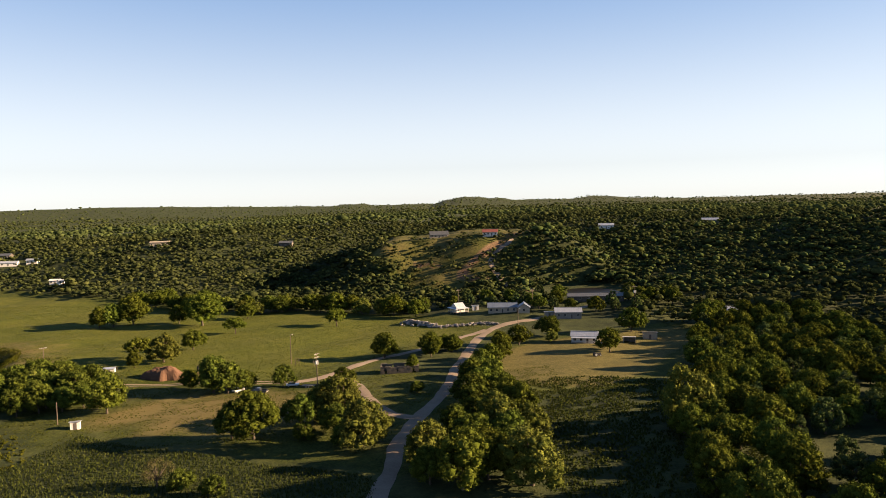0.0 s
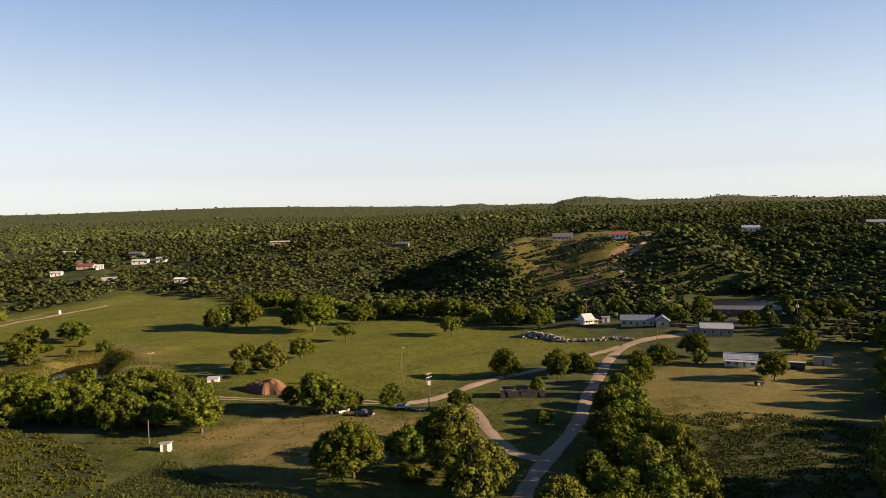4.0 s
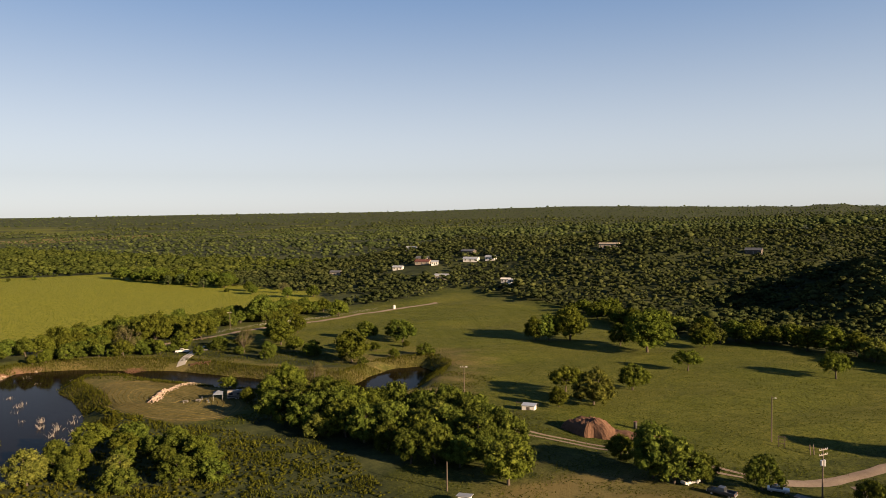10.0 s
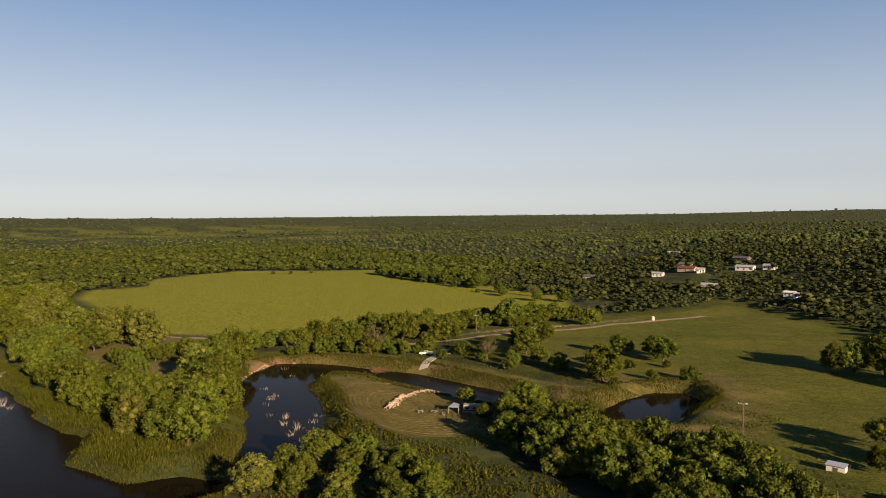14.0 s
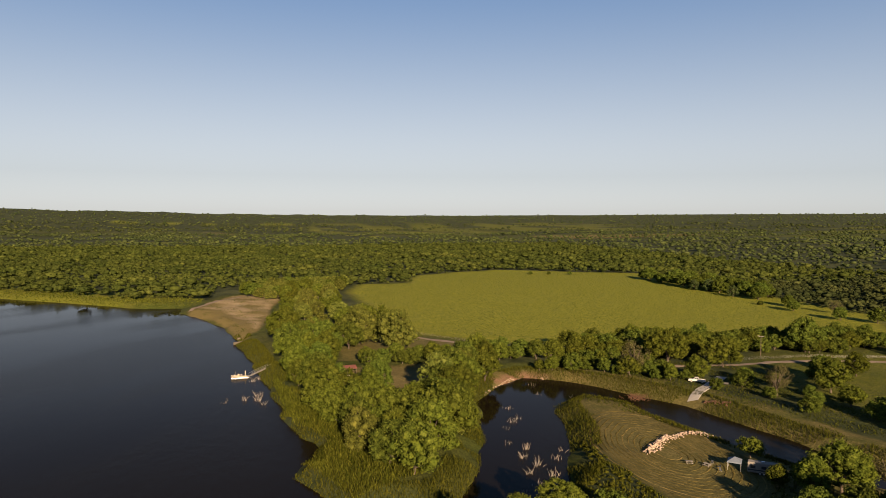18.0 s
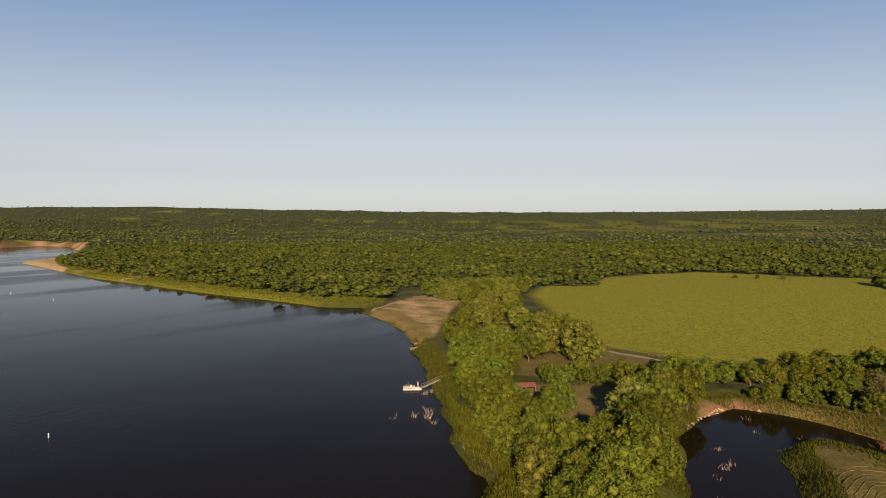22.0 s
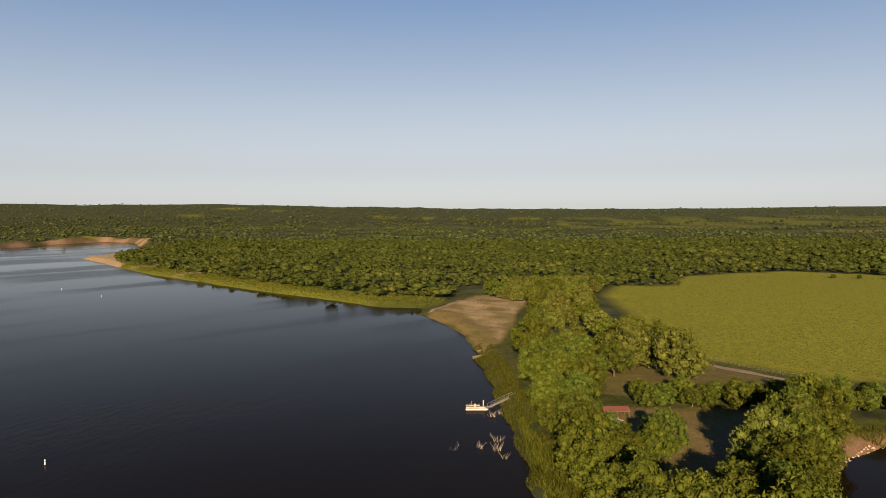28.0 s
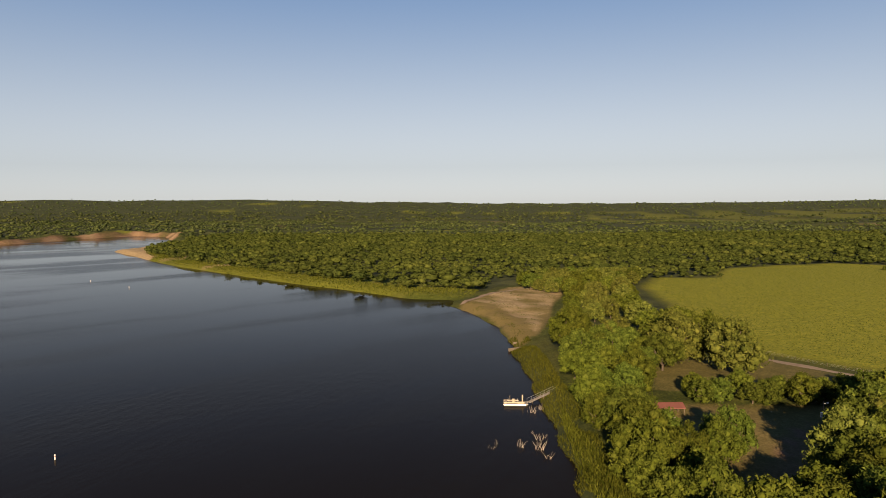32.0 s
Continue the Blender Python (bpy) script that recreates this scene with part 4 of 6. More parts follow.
grove(FIELD_OAKS, 10.5, ("oak", "oak", "cedar"), 8, 12.5, 20, "oaks at the corner of the wide field", wide=1.1)
for row in (("oak", -490, 452, 8.5), ("oak", -470, 440, 7.5), ("bare", -455, 458, 9), ("oak", -430, 440, 8), ("oak", -415, 452, 9), ("bush", -500, 438, 3.5), ("bush", -745, 400, 4), ("bush", -752, 380, 3.6), ("bush", -757, 362, 3.8)):
    plant(*row, group="oaks at the corner of the wide field")
EAST_WOOD = ((72, 196), (56, 168), (50, 138), (60, 112), (150, 110), (180, 220), (174, 335), (134, 358), (119, 330), (106, 294), (88, 246))
grove(EAST_WOOD, 7.6, ("oak", "pecan", "pecan", "oak", "cedar"), 6.5, 11.5, 11, "trees of the east wood", ((92, 156, 15), (108, 168, 13), (65, 186, 9), (55, 142, 6), (71, 139, 7)), wide=0.9)
HOMESTEAD = ((-20, 395), (20, 402), (60, 368), (100, 358), (130, 390), (120, 412), (60, 412), (20, 414), (-40, 415))
grove(HOMESTEAD, 9, ("oak", "pecan", "cedar"), 6, 10, 12, "trees round the homestead", ((8, 382, 13), (33, 376, 15), (86, 400, 19), (63, 359, 14), (91, 425, 20)))


# ---------------------------------------------------------------- far woods, one mesh for each stretch
def wood(name, test, box, gap, leaves, leaf, low, high, seed, label, material=None, limit=9000, lobes=2):
    rng = np.random.default_rng(seed)
    x0, y0, x1, y1 = box
    nx, ny = int((x1 - x0) / gap), int((y1 - y0) / gap)
    gx, gy = np.meshgrid(np.arange(nx), np.arange(ny))
    x = x0 + (gx.ravel() + rng.uniform(0.05, 0.95, nx * ny)) * gap
    y = y0 + (gy.ravel() + rng.uniform(0.05, 0.95, nx * ny)) * gap
    keep = test(x, y)
    x, y = x[keep], y[keep]
    if len(x) > limit:
        some = np.sort(rng.permutation(len(x))[:limit])
        x, y = x[some], y[some]
    z = land(x, y)
    keep = z > 1.0
    x, y, z = x[keep], y[keep], z[keep]
    n = len(x)
    h = rng.uniform(low, high, n) * (1 + 0.25 * ripple(x, y, 50, 5))
    stock = []
    for k in range(8):
        r = np.random.default_rng(seed * 10 + k)
        points, shape, _ = lobed_crown(r, 0.47 * r.uniform(0.9, 1.15), 0.1, 0.97, lobes, leaves, leaf, 0.2, 0.92, 1, 0.66 if lobes == 0 else 0.5)
        stock.append(points)
    stock = np.array(stock)
    pick = rng.integers(0, 8, n)
    a = rng.uniform(0, 6.28, n)
    c, s = np.cos(a)[:, None], np.sin(a)[:, None]
    p = stock[pick]
    h = h * np.exp(rng.normal(0, 0.2, n))
    wide = (h * rng.uniform(1.1, 1.85, n))[:, None]
    out = np.stack([x[:, None] + (p[:, :, 0] * c - p[:, :, 1] * s) * wide, y[:, None] + (p[:, :, 0] * s + p[:, :, 1] * c) * wide, z[:, None] - 0.3 + p[:, :, 2] * h[:, None]], 2).reshape(-1, 3)
    faces = (shape[None] + (np.arange(n, dtype=np.int32) * p.shape[1])[:, None, None]).reshape(-1, 3)
    ob = link_mesh(name, out, faces, material or LEAF_WOODS_HAZE, None, True)
    tone = ob.data.attributes.new("tone", "FLOAT", "POINT")
    own = np.clip(rng.beta(1.3, 1.6, n) + 0.3 * ripple(x, y, 110, 4), 0, 1)
    tone.data.foreach_set("value", np.repeat(own, p.shape[1]).astype(np.float32))
    return tagged(ob, label, "woods", kind="stuff")


OPEN = [BIG_FIELD, MEADOW, MOWN, BEACH, YARD, HILL]
VILLAGE_LAWN = ((-432, 560), (-440, 592), (-398, 590), (-372, 572), (-392, 546), (-415, 552))
GLADES = ((-434, 576, 9), (-420, 597, 14), (-404, 593, 8), (-376, 616, 17), (-366, 551, 9), (-300, 545, 10), (-402, 645, 10), (-500, 563, 9), (-520, 705, 10), (-267, 668, 16), (-150, 675, 9),
          (-436, 616, 9), (8, 555, 13), (-3, 554, 14), (38, 556, 14), (90, 440, 36), (7, 382, 13), (32, 376, 15), (86, 400, 20), (63, 359, 13), (142, 352, 13), (148, 637, 9), (241, 634, 9))


def is_wood(x, y):
    ok = np.ones(x.shape, bool)
    for poly in OPEN + [VILLAGE_LAWN]:
        ok &= outside(poly, x, y) > (3 if poly is not HILL else -3 + 12 * ripple(x, y, 34, 11) + 5 * ripple(x, y, 13, 4))
    for a, b, r in GLADES:
        ok &= np.hypot(x - a, y - b) > r
    ok &= np.minimum(outside(LAKE, x, y), outside(CREEK, x, y)) > 16
    return ok


def north_wood(x, y):
    edge = np.where(x < -372, 470, np.where(x < -240, 422, np.where(x < -150, 445, np.where(x < -40, 428, 404))))
    edge = edge + 10 * ripple(x, y, 40, 2)
    glade = (ripple(x, y, 60, 9) + 0.4 * ripple(x, y, 22, 1) > 1.05) & (y > 480)
    return is_wood(x, y) & (y > edge) & (y < 900 + 0.2 * x) & ~glade


def hill_scrub(x, y):
    slope_west = (x > -85) & (x < -34) & (y > 455) & (y < 520)
    return ((outside(HILL, x, y) < 0) & (y < 545) & (ripple(x, y, 34, 8) > -0.5)) | (slope_west & (ripple(x, y, 30, 5) > -0.3))


def east_wood_far(x, y):
    return is_wood(x, y) & (x > 100) & (outside(EAST_WOOD, x, y) > 2) & (y > 60) & (x < 520) & (y < 404)


def west_wood(x, y):
    shore = outside(LAKE, x, y)
    glade = (ripple(x, y, 80, 3) + 0.4 * ripple(x, y, 25, 1) > 1.0) & (x < -760)
    return is_wood(x, y) & (x < -615) & (y > -560) & (y < 700) & (shore > 14 + 9 * ripple(x, y, 60, 5)) & (outside(SPIT, x, y) > 4) & (x > -1500) & ((x < -690) | (y < 60) | (y > 450)) & (outside(ROAD_GROVE, x, y) > 0) & ~glade


wood("north_woods", north_wood, (-620, 400, 420, 950), 5.9, 28, 0.22, 3.2, 6.6, 21, "dense oak and cedar woods on the slopes", None, 12500, 2)
def cedar_slope(x, y):
    return is_wood(x, y) & (x > 44) & (x < 330) & (y > 452 - 0.25 * x) & (y < 640) & (outside(HILL, x, y) > 4)


def west_slope(x, y):
    return is_wood(x, y) & (x > -150) & (x < -24) & (y > 440) & (y < 580) & (outside(HILL, x, y) > 2) & (ripple(x, y, 45, 3) > -0.9)


wood("cedar_slope", cedar_slope, (40, 360, 330, 640), 6.5, 36, 0.2, 3.6, 6.8, 27, "dark cedar woods on the hillside", LEAF_CEDAR, 9000, 1)
wood("slope_bushes", west_slope, (-150, 440, -20, 580), 6.2, 36, 0.2, 3, 6, 28, "dark scrub woods on the shaded slope", None, 9000, 2)
wood("hill_bushes", hill_scrub, (-90, 440, 100, 560), 5.0, 30, 0.22, 1.4, 3.8, 22, "scattered bushes on the hillside", None, 9000, 2)
wood("east_woods", east_wood_far, (100, 60, 520, 404), 7.4, 50, 0.17, 4.5, 9, 23, "dense oak woods on rising ground", None, 9000, 3)
wood("west_woods", west_wood, (-1500, -560, -615, 700), 7.3, 22, 0.25, 3.6, 7.6, 24, "sunlit green woods beyond the lake", LEAF_WEST, 15000, 0)


def far_wood(x, y):
    dx, dy = x + 80, y - 100
    r, az = np.hypot(dx, dy), np.degrees(np.arctan2(-dx, dy))
    near = ((x > -620) & (x < 420) & (y > 400) & (y < 900 + 0.2 * x)) | ((x > -1500) & (x < -600) & (y > -560) & (y < 700)) | ((x > 100) & (x < 520) & (y < 404))
    plain = (r > 1700) & (az > 40) & (az < 112) & (ripple(x, y, 300, 3) > 0.1)
    return (open_plain(r, az) < 0.4) & ~near & (r < 3300) & (az > -38) & (az < 136) & is_wood(x, y) & ~plain & ((far_belts(r, az) < 0.8) | (r < 1400)) & ((y > 380) | (x < -1200)) & (ripple(x, y, 140, 7) < 1.2)


def mid_wood(x, y):
    return far_wood(x, y) & (np.hypot(x + 80, y - 100) < 2450)


def back_wood(x, y):
    return far_wood(x, y) & (np.hypot(x + 80, y - 100) >= 2450)


wood("mid_woods", mid_wood, (-2550, -2300, 1700, 2550), 13, 6, 0.32, 4.6, 8.6, 25, "scrub oak woods beyond the valley", limit=20000, lobes=0)
wood("far_woods", back_wood, (-3400, -2400, 2000, 3400), 27, 4, 0.34, 7, 12, 29, "endless scrub oak woods to the horizon", limit=8000, lobes=0)


def horizon_wood(x, y):
    dx, dy = x + 80, y - 100
    r, az = np.hypot(dx, dy), np.degrees(np.arctan2(-dx, dy))
    belts = ripple(az * 16, r, 190, 3) + 0.6 * ripple(az * 30, r, 90, 8)
    return (r > 3200) & (r < 4250) & (az > -38) & (az < 136) & (belts < 1.0) & (open_plain(r, az) < 0.4) & (outside(LAKE, x, y) > 60)


# the bluer cedar green stands in for haze over these woods
wood("horizon_woods", horizon_wood, (-5000, -3200, 3000, 4900), 40, 0, 0.4, 5, 10, 26, "distant woods near the horizon", LEAF_CEDAR, 8000, 0)


# ---------------------------------------------------------------- grass, reeds and weeds
def tufts(name, test, box, gap, high, wide, seed, material, label, blades=3):
    rng = np.random.default_rng(seed)
    x0, y0, x1, y1 = box
    nx, ny = int((x1 - x0) / gap), int((y1 - y0) / gap)
    gx, gy = np.meshgrid(np.arange(nx), np.arange(ny))
    x = x0 + (gx.ravel() + rng.uniform(0, 1, nx * ny)) * gap
    y = y0 + (gy.ravel() + rng.uniform(0, 1, nx * ny)) * gap
    keep = test(x, y)
    x, y = x[keep], y[keep]
    z = land(x, y)
    ok = z > -0.35
    x, y, z = x[ok], y[ok], z[ok]
    x, y, z = np.repeat(x, blades), np.repeat(y, blades), np.repeat(z, blades)
    n = len(x)
    h = high * rng.uniform(0.45, 1.3, n)
    a, lean = rng.uniform(0, 6.28, n), rng.normal(0, 0.35, (n, 2)) * h[:, None]
    w = wide * rng.uniform(0.6, 1.4, n)
    px, py = x + rng.normal(0, wide * 0.6, n), y + rng.normal(0, wide * 0.6, n)
    dx, dy = np.cos(a) * w / 2, np.sin(a) * w / 2
    v = np.stack([np.stack([px - dx, py - dy, z - 0.1], 1), np.stack([px + dx, py + dy, z - 0.1], 1), np.stack([px + lean[:, 0] + dx * 0.5, py + lean[:, 1] + dy * 0.5, z + h], 1),
                  np.stack([px + lean[:, 0] - dx * 0.5, py + lean[:, 1] - dy * 0.5, z + h * 0.9], 1)], 1).reshape(-1, 3)
    ob = link_mesh(name, v, quad_faces(n), material)
    return tagged(ob, label, "grass", kind="stuff")


TIP = ((-226, 131), (-247, 122), (-270, 128), (-292, 118), (-340, 112), (-352, 112), (-330, 116), (-296, 124), (-276, 134), (-256, 148), (-234, 148))


def off_road(x, y):
    """Clear of the dirt roads."""
    ok = np.ones(x.shape, bool)
    for _, points, width in ROADS:
        line = np.array([p[:] for p in curve_through(points, 5.0)])
        for ax, ay in line:
            ok &= (x - ax) ** 2 + (y - ay) ** 2 > (0.5 * width + 1.2) ** 2
    return ok


def near_water(x, y):
    d = np.minimum(outside(CREEK, x, y), outside(LAKE, x, y))
    west = (x < -440) & (y < 60)
    return (d > -1.5) & (d < np.where(west, 4, 8)) & (ripple(x, y, 30, 4) > -0.5) & (outside(BEACH, x, y) > 0)


def marsh_cover(x, y):
    return (outside(MARSH, x, y) < 0) & (np.minimum(outside(CREEK, x, y), outside(LAKE, x, y)) > 2)


wood("marsh_brambles", lambda x, y: marsh_cover(x, y) & (ripple(x, y, 14, 6) > -1.1), (-260, 125, -100, 210), 1.25, 16, 0.42, 0.35, 0.95, 31, "low tangle of green brambles and weeds on the marsh", REED, 9000, 0)
tufts("marsh_weeds", lambda x, y: marsh_cover(x, y) & (ripple(x, y, 11, 3) > 0.2), (-260, 125, -100, 210), 0.9, 0.8, 0.2, 39, REED, "tall marsh weeds", 3)
tufts("reeds", near_water, (-460, 60, -180, 325), 0.62, 0.72, 0.15, 32, REED, "green reeds along the water's edge", 3)
tufts("point_reeds", lambda x, y: outside(TIP, x, y) < 0, (-352, 108, -220, 150), 0.6, 1.35, 0.17, 33, REED, "tall green reeds on the lake point", 3)
tufts("rough_grass", lambda x, y: (outside(RANK, x, y) < 0) & (np.hypot(x + 12, (y - 150) * 0.1) > 4), (-165, 105, -8, 195), 0.75, 0.45, 0.26, 34, SHADED_WEED, "rough grass and weeds", 3)
tufts("dell_weeds", lambda x, y: (outside(DELL, x, y) < 22) & off_road(x, y) & (x > 24) & (ripple(x, y, 10, 3) > -0.5), (20, 100, 92, 244), 1.0, 0.5, 0.5, 43, SHADED_WEED, "rank weeds in the shaded dell", 3)
tufts("meadow_grass", lambda x, y: (outside(MEADOW, x, y) < 6) & off_road(x, y) & (ripple(x, y, 9, 5) > -0.4), (-345, 245, 20, 470), 1.25, 0.2, 0.32, 35, GRASS, "low meadow grass in tussocks", 2)
tufts("pasture_grass", lambda x, y: (x > -130) & (x < 40) & (y > 180) & (y < 262) & (outside(MARSH, x, y) > 0) & off_road(x, y) & (ripple(x, y, 9, 2) > -0.2), (-130, 180, 40, 262), 0.95, 0.22, 0.3, 36, GRASS, "grazed pasture grass in tussocks", 2)
tufts("valley_grass", lambda x, y: (np.minimum(outside(CREEK, x, y), outside(LAKE, x, y)) > 7) & (ripple(x, y, 25, 7) > -0.1) & (outside(MOWN, x, y) > 0) & (x > -345), (-345, 190, -160, 300), 1.2, 0.4, 0.3, 38, GRASS, "uneven valley grass", 3)
tufts("field_grass", lambda x, y: outside(BIG_FIELD, x, y) < -2, (-820, 170, -370, 490), 2.4, 0.26, 0.5, 40, GRASS, "tussocky grass of the wide grazed field", 2)
tufts("shore_grass", lambda x, y: (outside(LAKE, x, y) > 1) & (outside(LAKE, x, y) < 26 + 8 * ripple(x, y, 50, 7)) & (x < -590) & (y < 60) & (outside(SPIT, x, y) > 3) & (outside(BEACH, x, y) > 1), (-1100, -520, -590, 60), 2.2, 0.7, 0.6, 41, REED, "rank green grass along the far shore", 3)
tufts("beach_grass", lambda x, y: (outside(BEACH, x, y) < 0) & (ripple(x, y, 12, 4) > 0.15), (-655, 50, -440, 115), 1.5, 0.25, 0.35, 42, GRASS, "thin dry grass on the sandy beach", 2)

# ---------------------------------------------------------------- building kit
def part(name, bm, material, parent, label=""):
    me = bpy.data.meshes.new(name)
    bm.to_mesh(me)
    bm.free()
    me.materials.append(material)
    ob = new(name, me)
    ob.parent = parent
    return tagged(ob, label)


def boxes(*rows, bevel=0.0):
    """One bmesh of boxes: x0, y0, z0, x1, y1, z1."""
    bm = bmesh.new()
    for x0, y0, z0, x1, y1, z1 in rows:
        m = Matrix.Translation(((x0 + x1) / 2, (y0 + y1) / 2, (z0 + z1) / 2)) @ Matrix.Diagonal((x1 - x0, y1 - y0, z1 - z0, 1))
        bmesh.ops.create_cube(bm, size=1, matrix=m)
    if bevel:
        bmesh.ops.bevel(bm, geom=bm.edges[:], offset=bevel, segments=2, affect="EDGES", profile=0.6)
    return bm


def prism(profile, x0, x1):
    """A profile in y, z drawn along x."""
    bm = bmesh.new()
    a = [bm.verts.new((x0, y, z)) for y, z in profile]
    b = [bm.verts.new((x1, y, z)) for y, z in profile]
    bm.faces.new(a[::-1])
    bm.faces.new(b)
    for k in range(len(a)):
        bm.faces.new((a[k], a[(k + 1) % len(a)], b[(k + 1) % len(b)], b[k]))
    bmesh.ops.recalc_face_normals(bm, faces=bm.faces[:])
    return bm


def rod(a, b, r, sides=8, r2=None):
    verts, faces = [], []
    limb(verts, faces, a, b, r, r if r2 is None else r2, sides)
    bm = bmesh.new()
    vs = [bm.verts.new(v) for v in verts]
    for f in faces:
        bm.faces.new([vs[i] for i in f])
    bm.faces.new(vs[:sides][::-1])
    bm.faces.new(vs[sides:])
    return bm


def thing(name, x, y, turn=0.0, label="", category="", group="", z=None):
    ob = new(name)
    ob.matrix_basis = pose(x, y, float(land(x, y)) if z is None else z, 0, 0, turn)
    return tagged(ob, label, category, group)


def window(parent, x, y, z, w, h, out=-1):
    """A window in a wall that runs along x; out: the side of y it faces."""
    win = part("window", boxes((x - w / 2, y - 0.03, z, x + w / 2, y + 0.03, z + h)), GLASS, parent, "dark glass")
    t, d = 0.09, 0.07
    lo, hi = sorted((y - 0.01 * out, y + d * out))
    part("frame", boxes((x - w / 2 - t, lo, z - t, x - w / 2, hi, z + h + t), (x + w / 2, lo, z - t, x + w / 2 + t, hi, z + h + t),
                        (x - w / 2, lo, z + h, x + w / 2, hi, z + h + t), (x - w / 2, lo, z - t, x + w / 2, hi, z), (x - 0.03, lo, z, x + 0.03, hi, z + h)), TRIM, win)
    return win


def gable_house(name, x, y, turn, long, deep, high, rise, wall, roof, label, windows=3, door=True, porch=0.0, chimney=False, eave=0.5, category="house", z=None, group=""):
    """A gabled house: ridge along its own x, front towards -y."""
    h = thing(name, x, y, turn, label, category, group, z)
    l, d = long / 2, deep / 2
    part("wall", prism([(-d, -0.6), (d, -0.6), (d, high), (0, high + rise), (-d, high)], -l, l), wall, h)
    k = rise / d
    for side in (-1, 1):
        y1, z1 = side * (d + eave), high - eave * k
        prof = [(0, high + rise + 0.04), (y1, z1 + 0.04), (y1, z1 + 0.16), (0, high + rise + 0.16)]
        slope = part("roof", prism(prof, -l - eave, l + eave), roof, h)
        count = int(long / 1.1)
        seams = bmesh.new()
        for i in range(count + 1):
            sx = -l + long * i / count
            vs = [seams.verts.new(v) for v in ((sx - 0.04, 0, high + rise + 0.16), (sx + 0.04, 0, high + rise + 0.16), (sx + 0.04, y1, z1 + 0.16), (sx - 0.04, y1, z1 + 0.16),
                                               (sx - 0.04, 0, high + rise + 0.185), (sx + 0.04, 0, high + rise + 0.185), (sx + 0.04, y1, z1 + 0.185), (sx - 0.04, y1, z1 + 0.185))]
            for f in ((4, 5, 6, 7), (0, 3, 7, 4), (1, 5, 6, 2), (3, 2, 6, 7)):
                seams.faces.new([vs[j] for j in f])
        part("seams", seams, roof, slope)
    part("ridge_cap", boxes((-l - eave, -0.18, high + rise + 0.17, l + eave, 0.18, high + rise + 0.26)), roof, h)
    for side in (-1, 1):
        for i in range(windows):
            wx = -l + long * (i + 0.5) / windows
            if door and side == -1 and i == windows // 2:
                leaf_ = part("door", boxes((wx - 0.45, -d - 0.04, 0, wx + 0.45, -d + 0.02, 2.05)), DARK_WALL, h, "dark plank door")
                part("frame", boxes((wx - 0.55, -d - 0.07, 0, wx - 0.45, -d, 2.15), (wx + 0.45, -d - 0.07, 0, wx + 0.55, -d, 2.15), (wx - 0.45, -d - 0.07, 2.05, wx + 0.45, -d, 2.15)), TRIM, leaf_)
            else:
                window(h, wx, side * d, 0.95, 1.0, min(1.3, high - 1.3), side)
    for side in (-1, 1):
        g = part("gable_window", boxes((side * l - 0.03, -0.5, 1.0, side * l + 0.03, 0.5, 2.1)), GLASS, h)
        part("frame", boxes((side * l - 0.06, -0.6, 0.9, side * l + 0.06, -0.5, 2.2), (side * l - 0.06, 0.5, 0.9, side * l + 0.06, 0.6, 2.2), (side * l - 0.06, -0.5, 2.1, side * l + 0.06, 0.5, 2.2)), TRIM, g)
    if porch:
        part("porch_floor", boxes((-l, -d - porch, -0.3, l, -d - 0.01, 0.12)), GREY_WALL, h)
        part("porch_roof", prism([(-d - 0.02, high - 0.25), (-d - porch - 0.3, high - 0.75), (-d - porch - 0.3, high - 0.63), (-d - 0.02, high - 0.1)], -l, l), roof, h)
        for i in range(4):
            px = -l + 0.15 + (long - 0.3) * i / 3
            part("porch_post", boxes((px - 0.07, -d - porch + 0.05, 0.12, px + 0.07, -d - porch + 0.19, high - 0.6)), TRIM, h)
        part("porch_rail", boxes((-l, -d - porch + 0.08, 0.9, l, -d - porch + 0.14, 1.0), (-l, -d - porch + 0.08, 0.45, l, -d - porch + 0.14, 0.51)), TRIM, h)
    if chimney:
        part("chimney", boxes((l * 0.4, -0.35, high, l * 0.4 + 0.7, 0.35, high + rise + 1.0), bevel=0.03), STONE, h)
    return h


def shed_roof_box(name, x, y, turn, long, deep, high, drop, wall, roof, label, category="shed", open_front=False, group=""):
    h = thing(name, x, y, turn, label, category, group)
    l, d = long / 2, deep / 2
    if open_front:
        part("wall", boxes((-l, d - 0.1, -0.3, l, d, high - drop), (-l, -d, -0.3, -l + 0.1, d - 0.1, high - drop), (l - 0.1, -d, -0.3, l, d - 0.1, high - drop)), wall, h)
        for px in (-l + 0.2, 0, l - 0.2):
            part("post", boxes((px - 0.08, -d - 0.1, -0.3, px + 0.08, -d + 0.06, high - 0.05)), POLE_WOOD, h)
    else:
        part("wall", prism([(-d, -0.4), (d, -0.4), (d, high - drop), (-d, high)], -l, l), wall, h)
        part("door", boxes((-0.45, -d - 0.05, 0, 0.45, -d + 0.01, min(2.0, high - 0.3))), DARK_WALL, h, "dark door")
    part("roof", prism([(-d - 0.35, high + 0.05), (d + 0.35, high - drop - 0.03), (d + 0.35, high - drop + 0.09), (-d - 0.35, high + 0.17)], -l - 0.35, l + 0.35), roof, h)
    return h


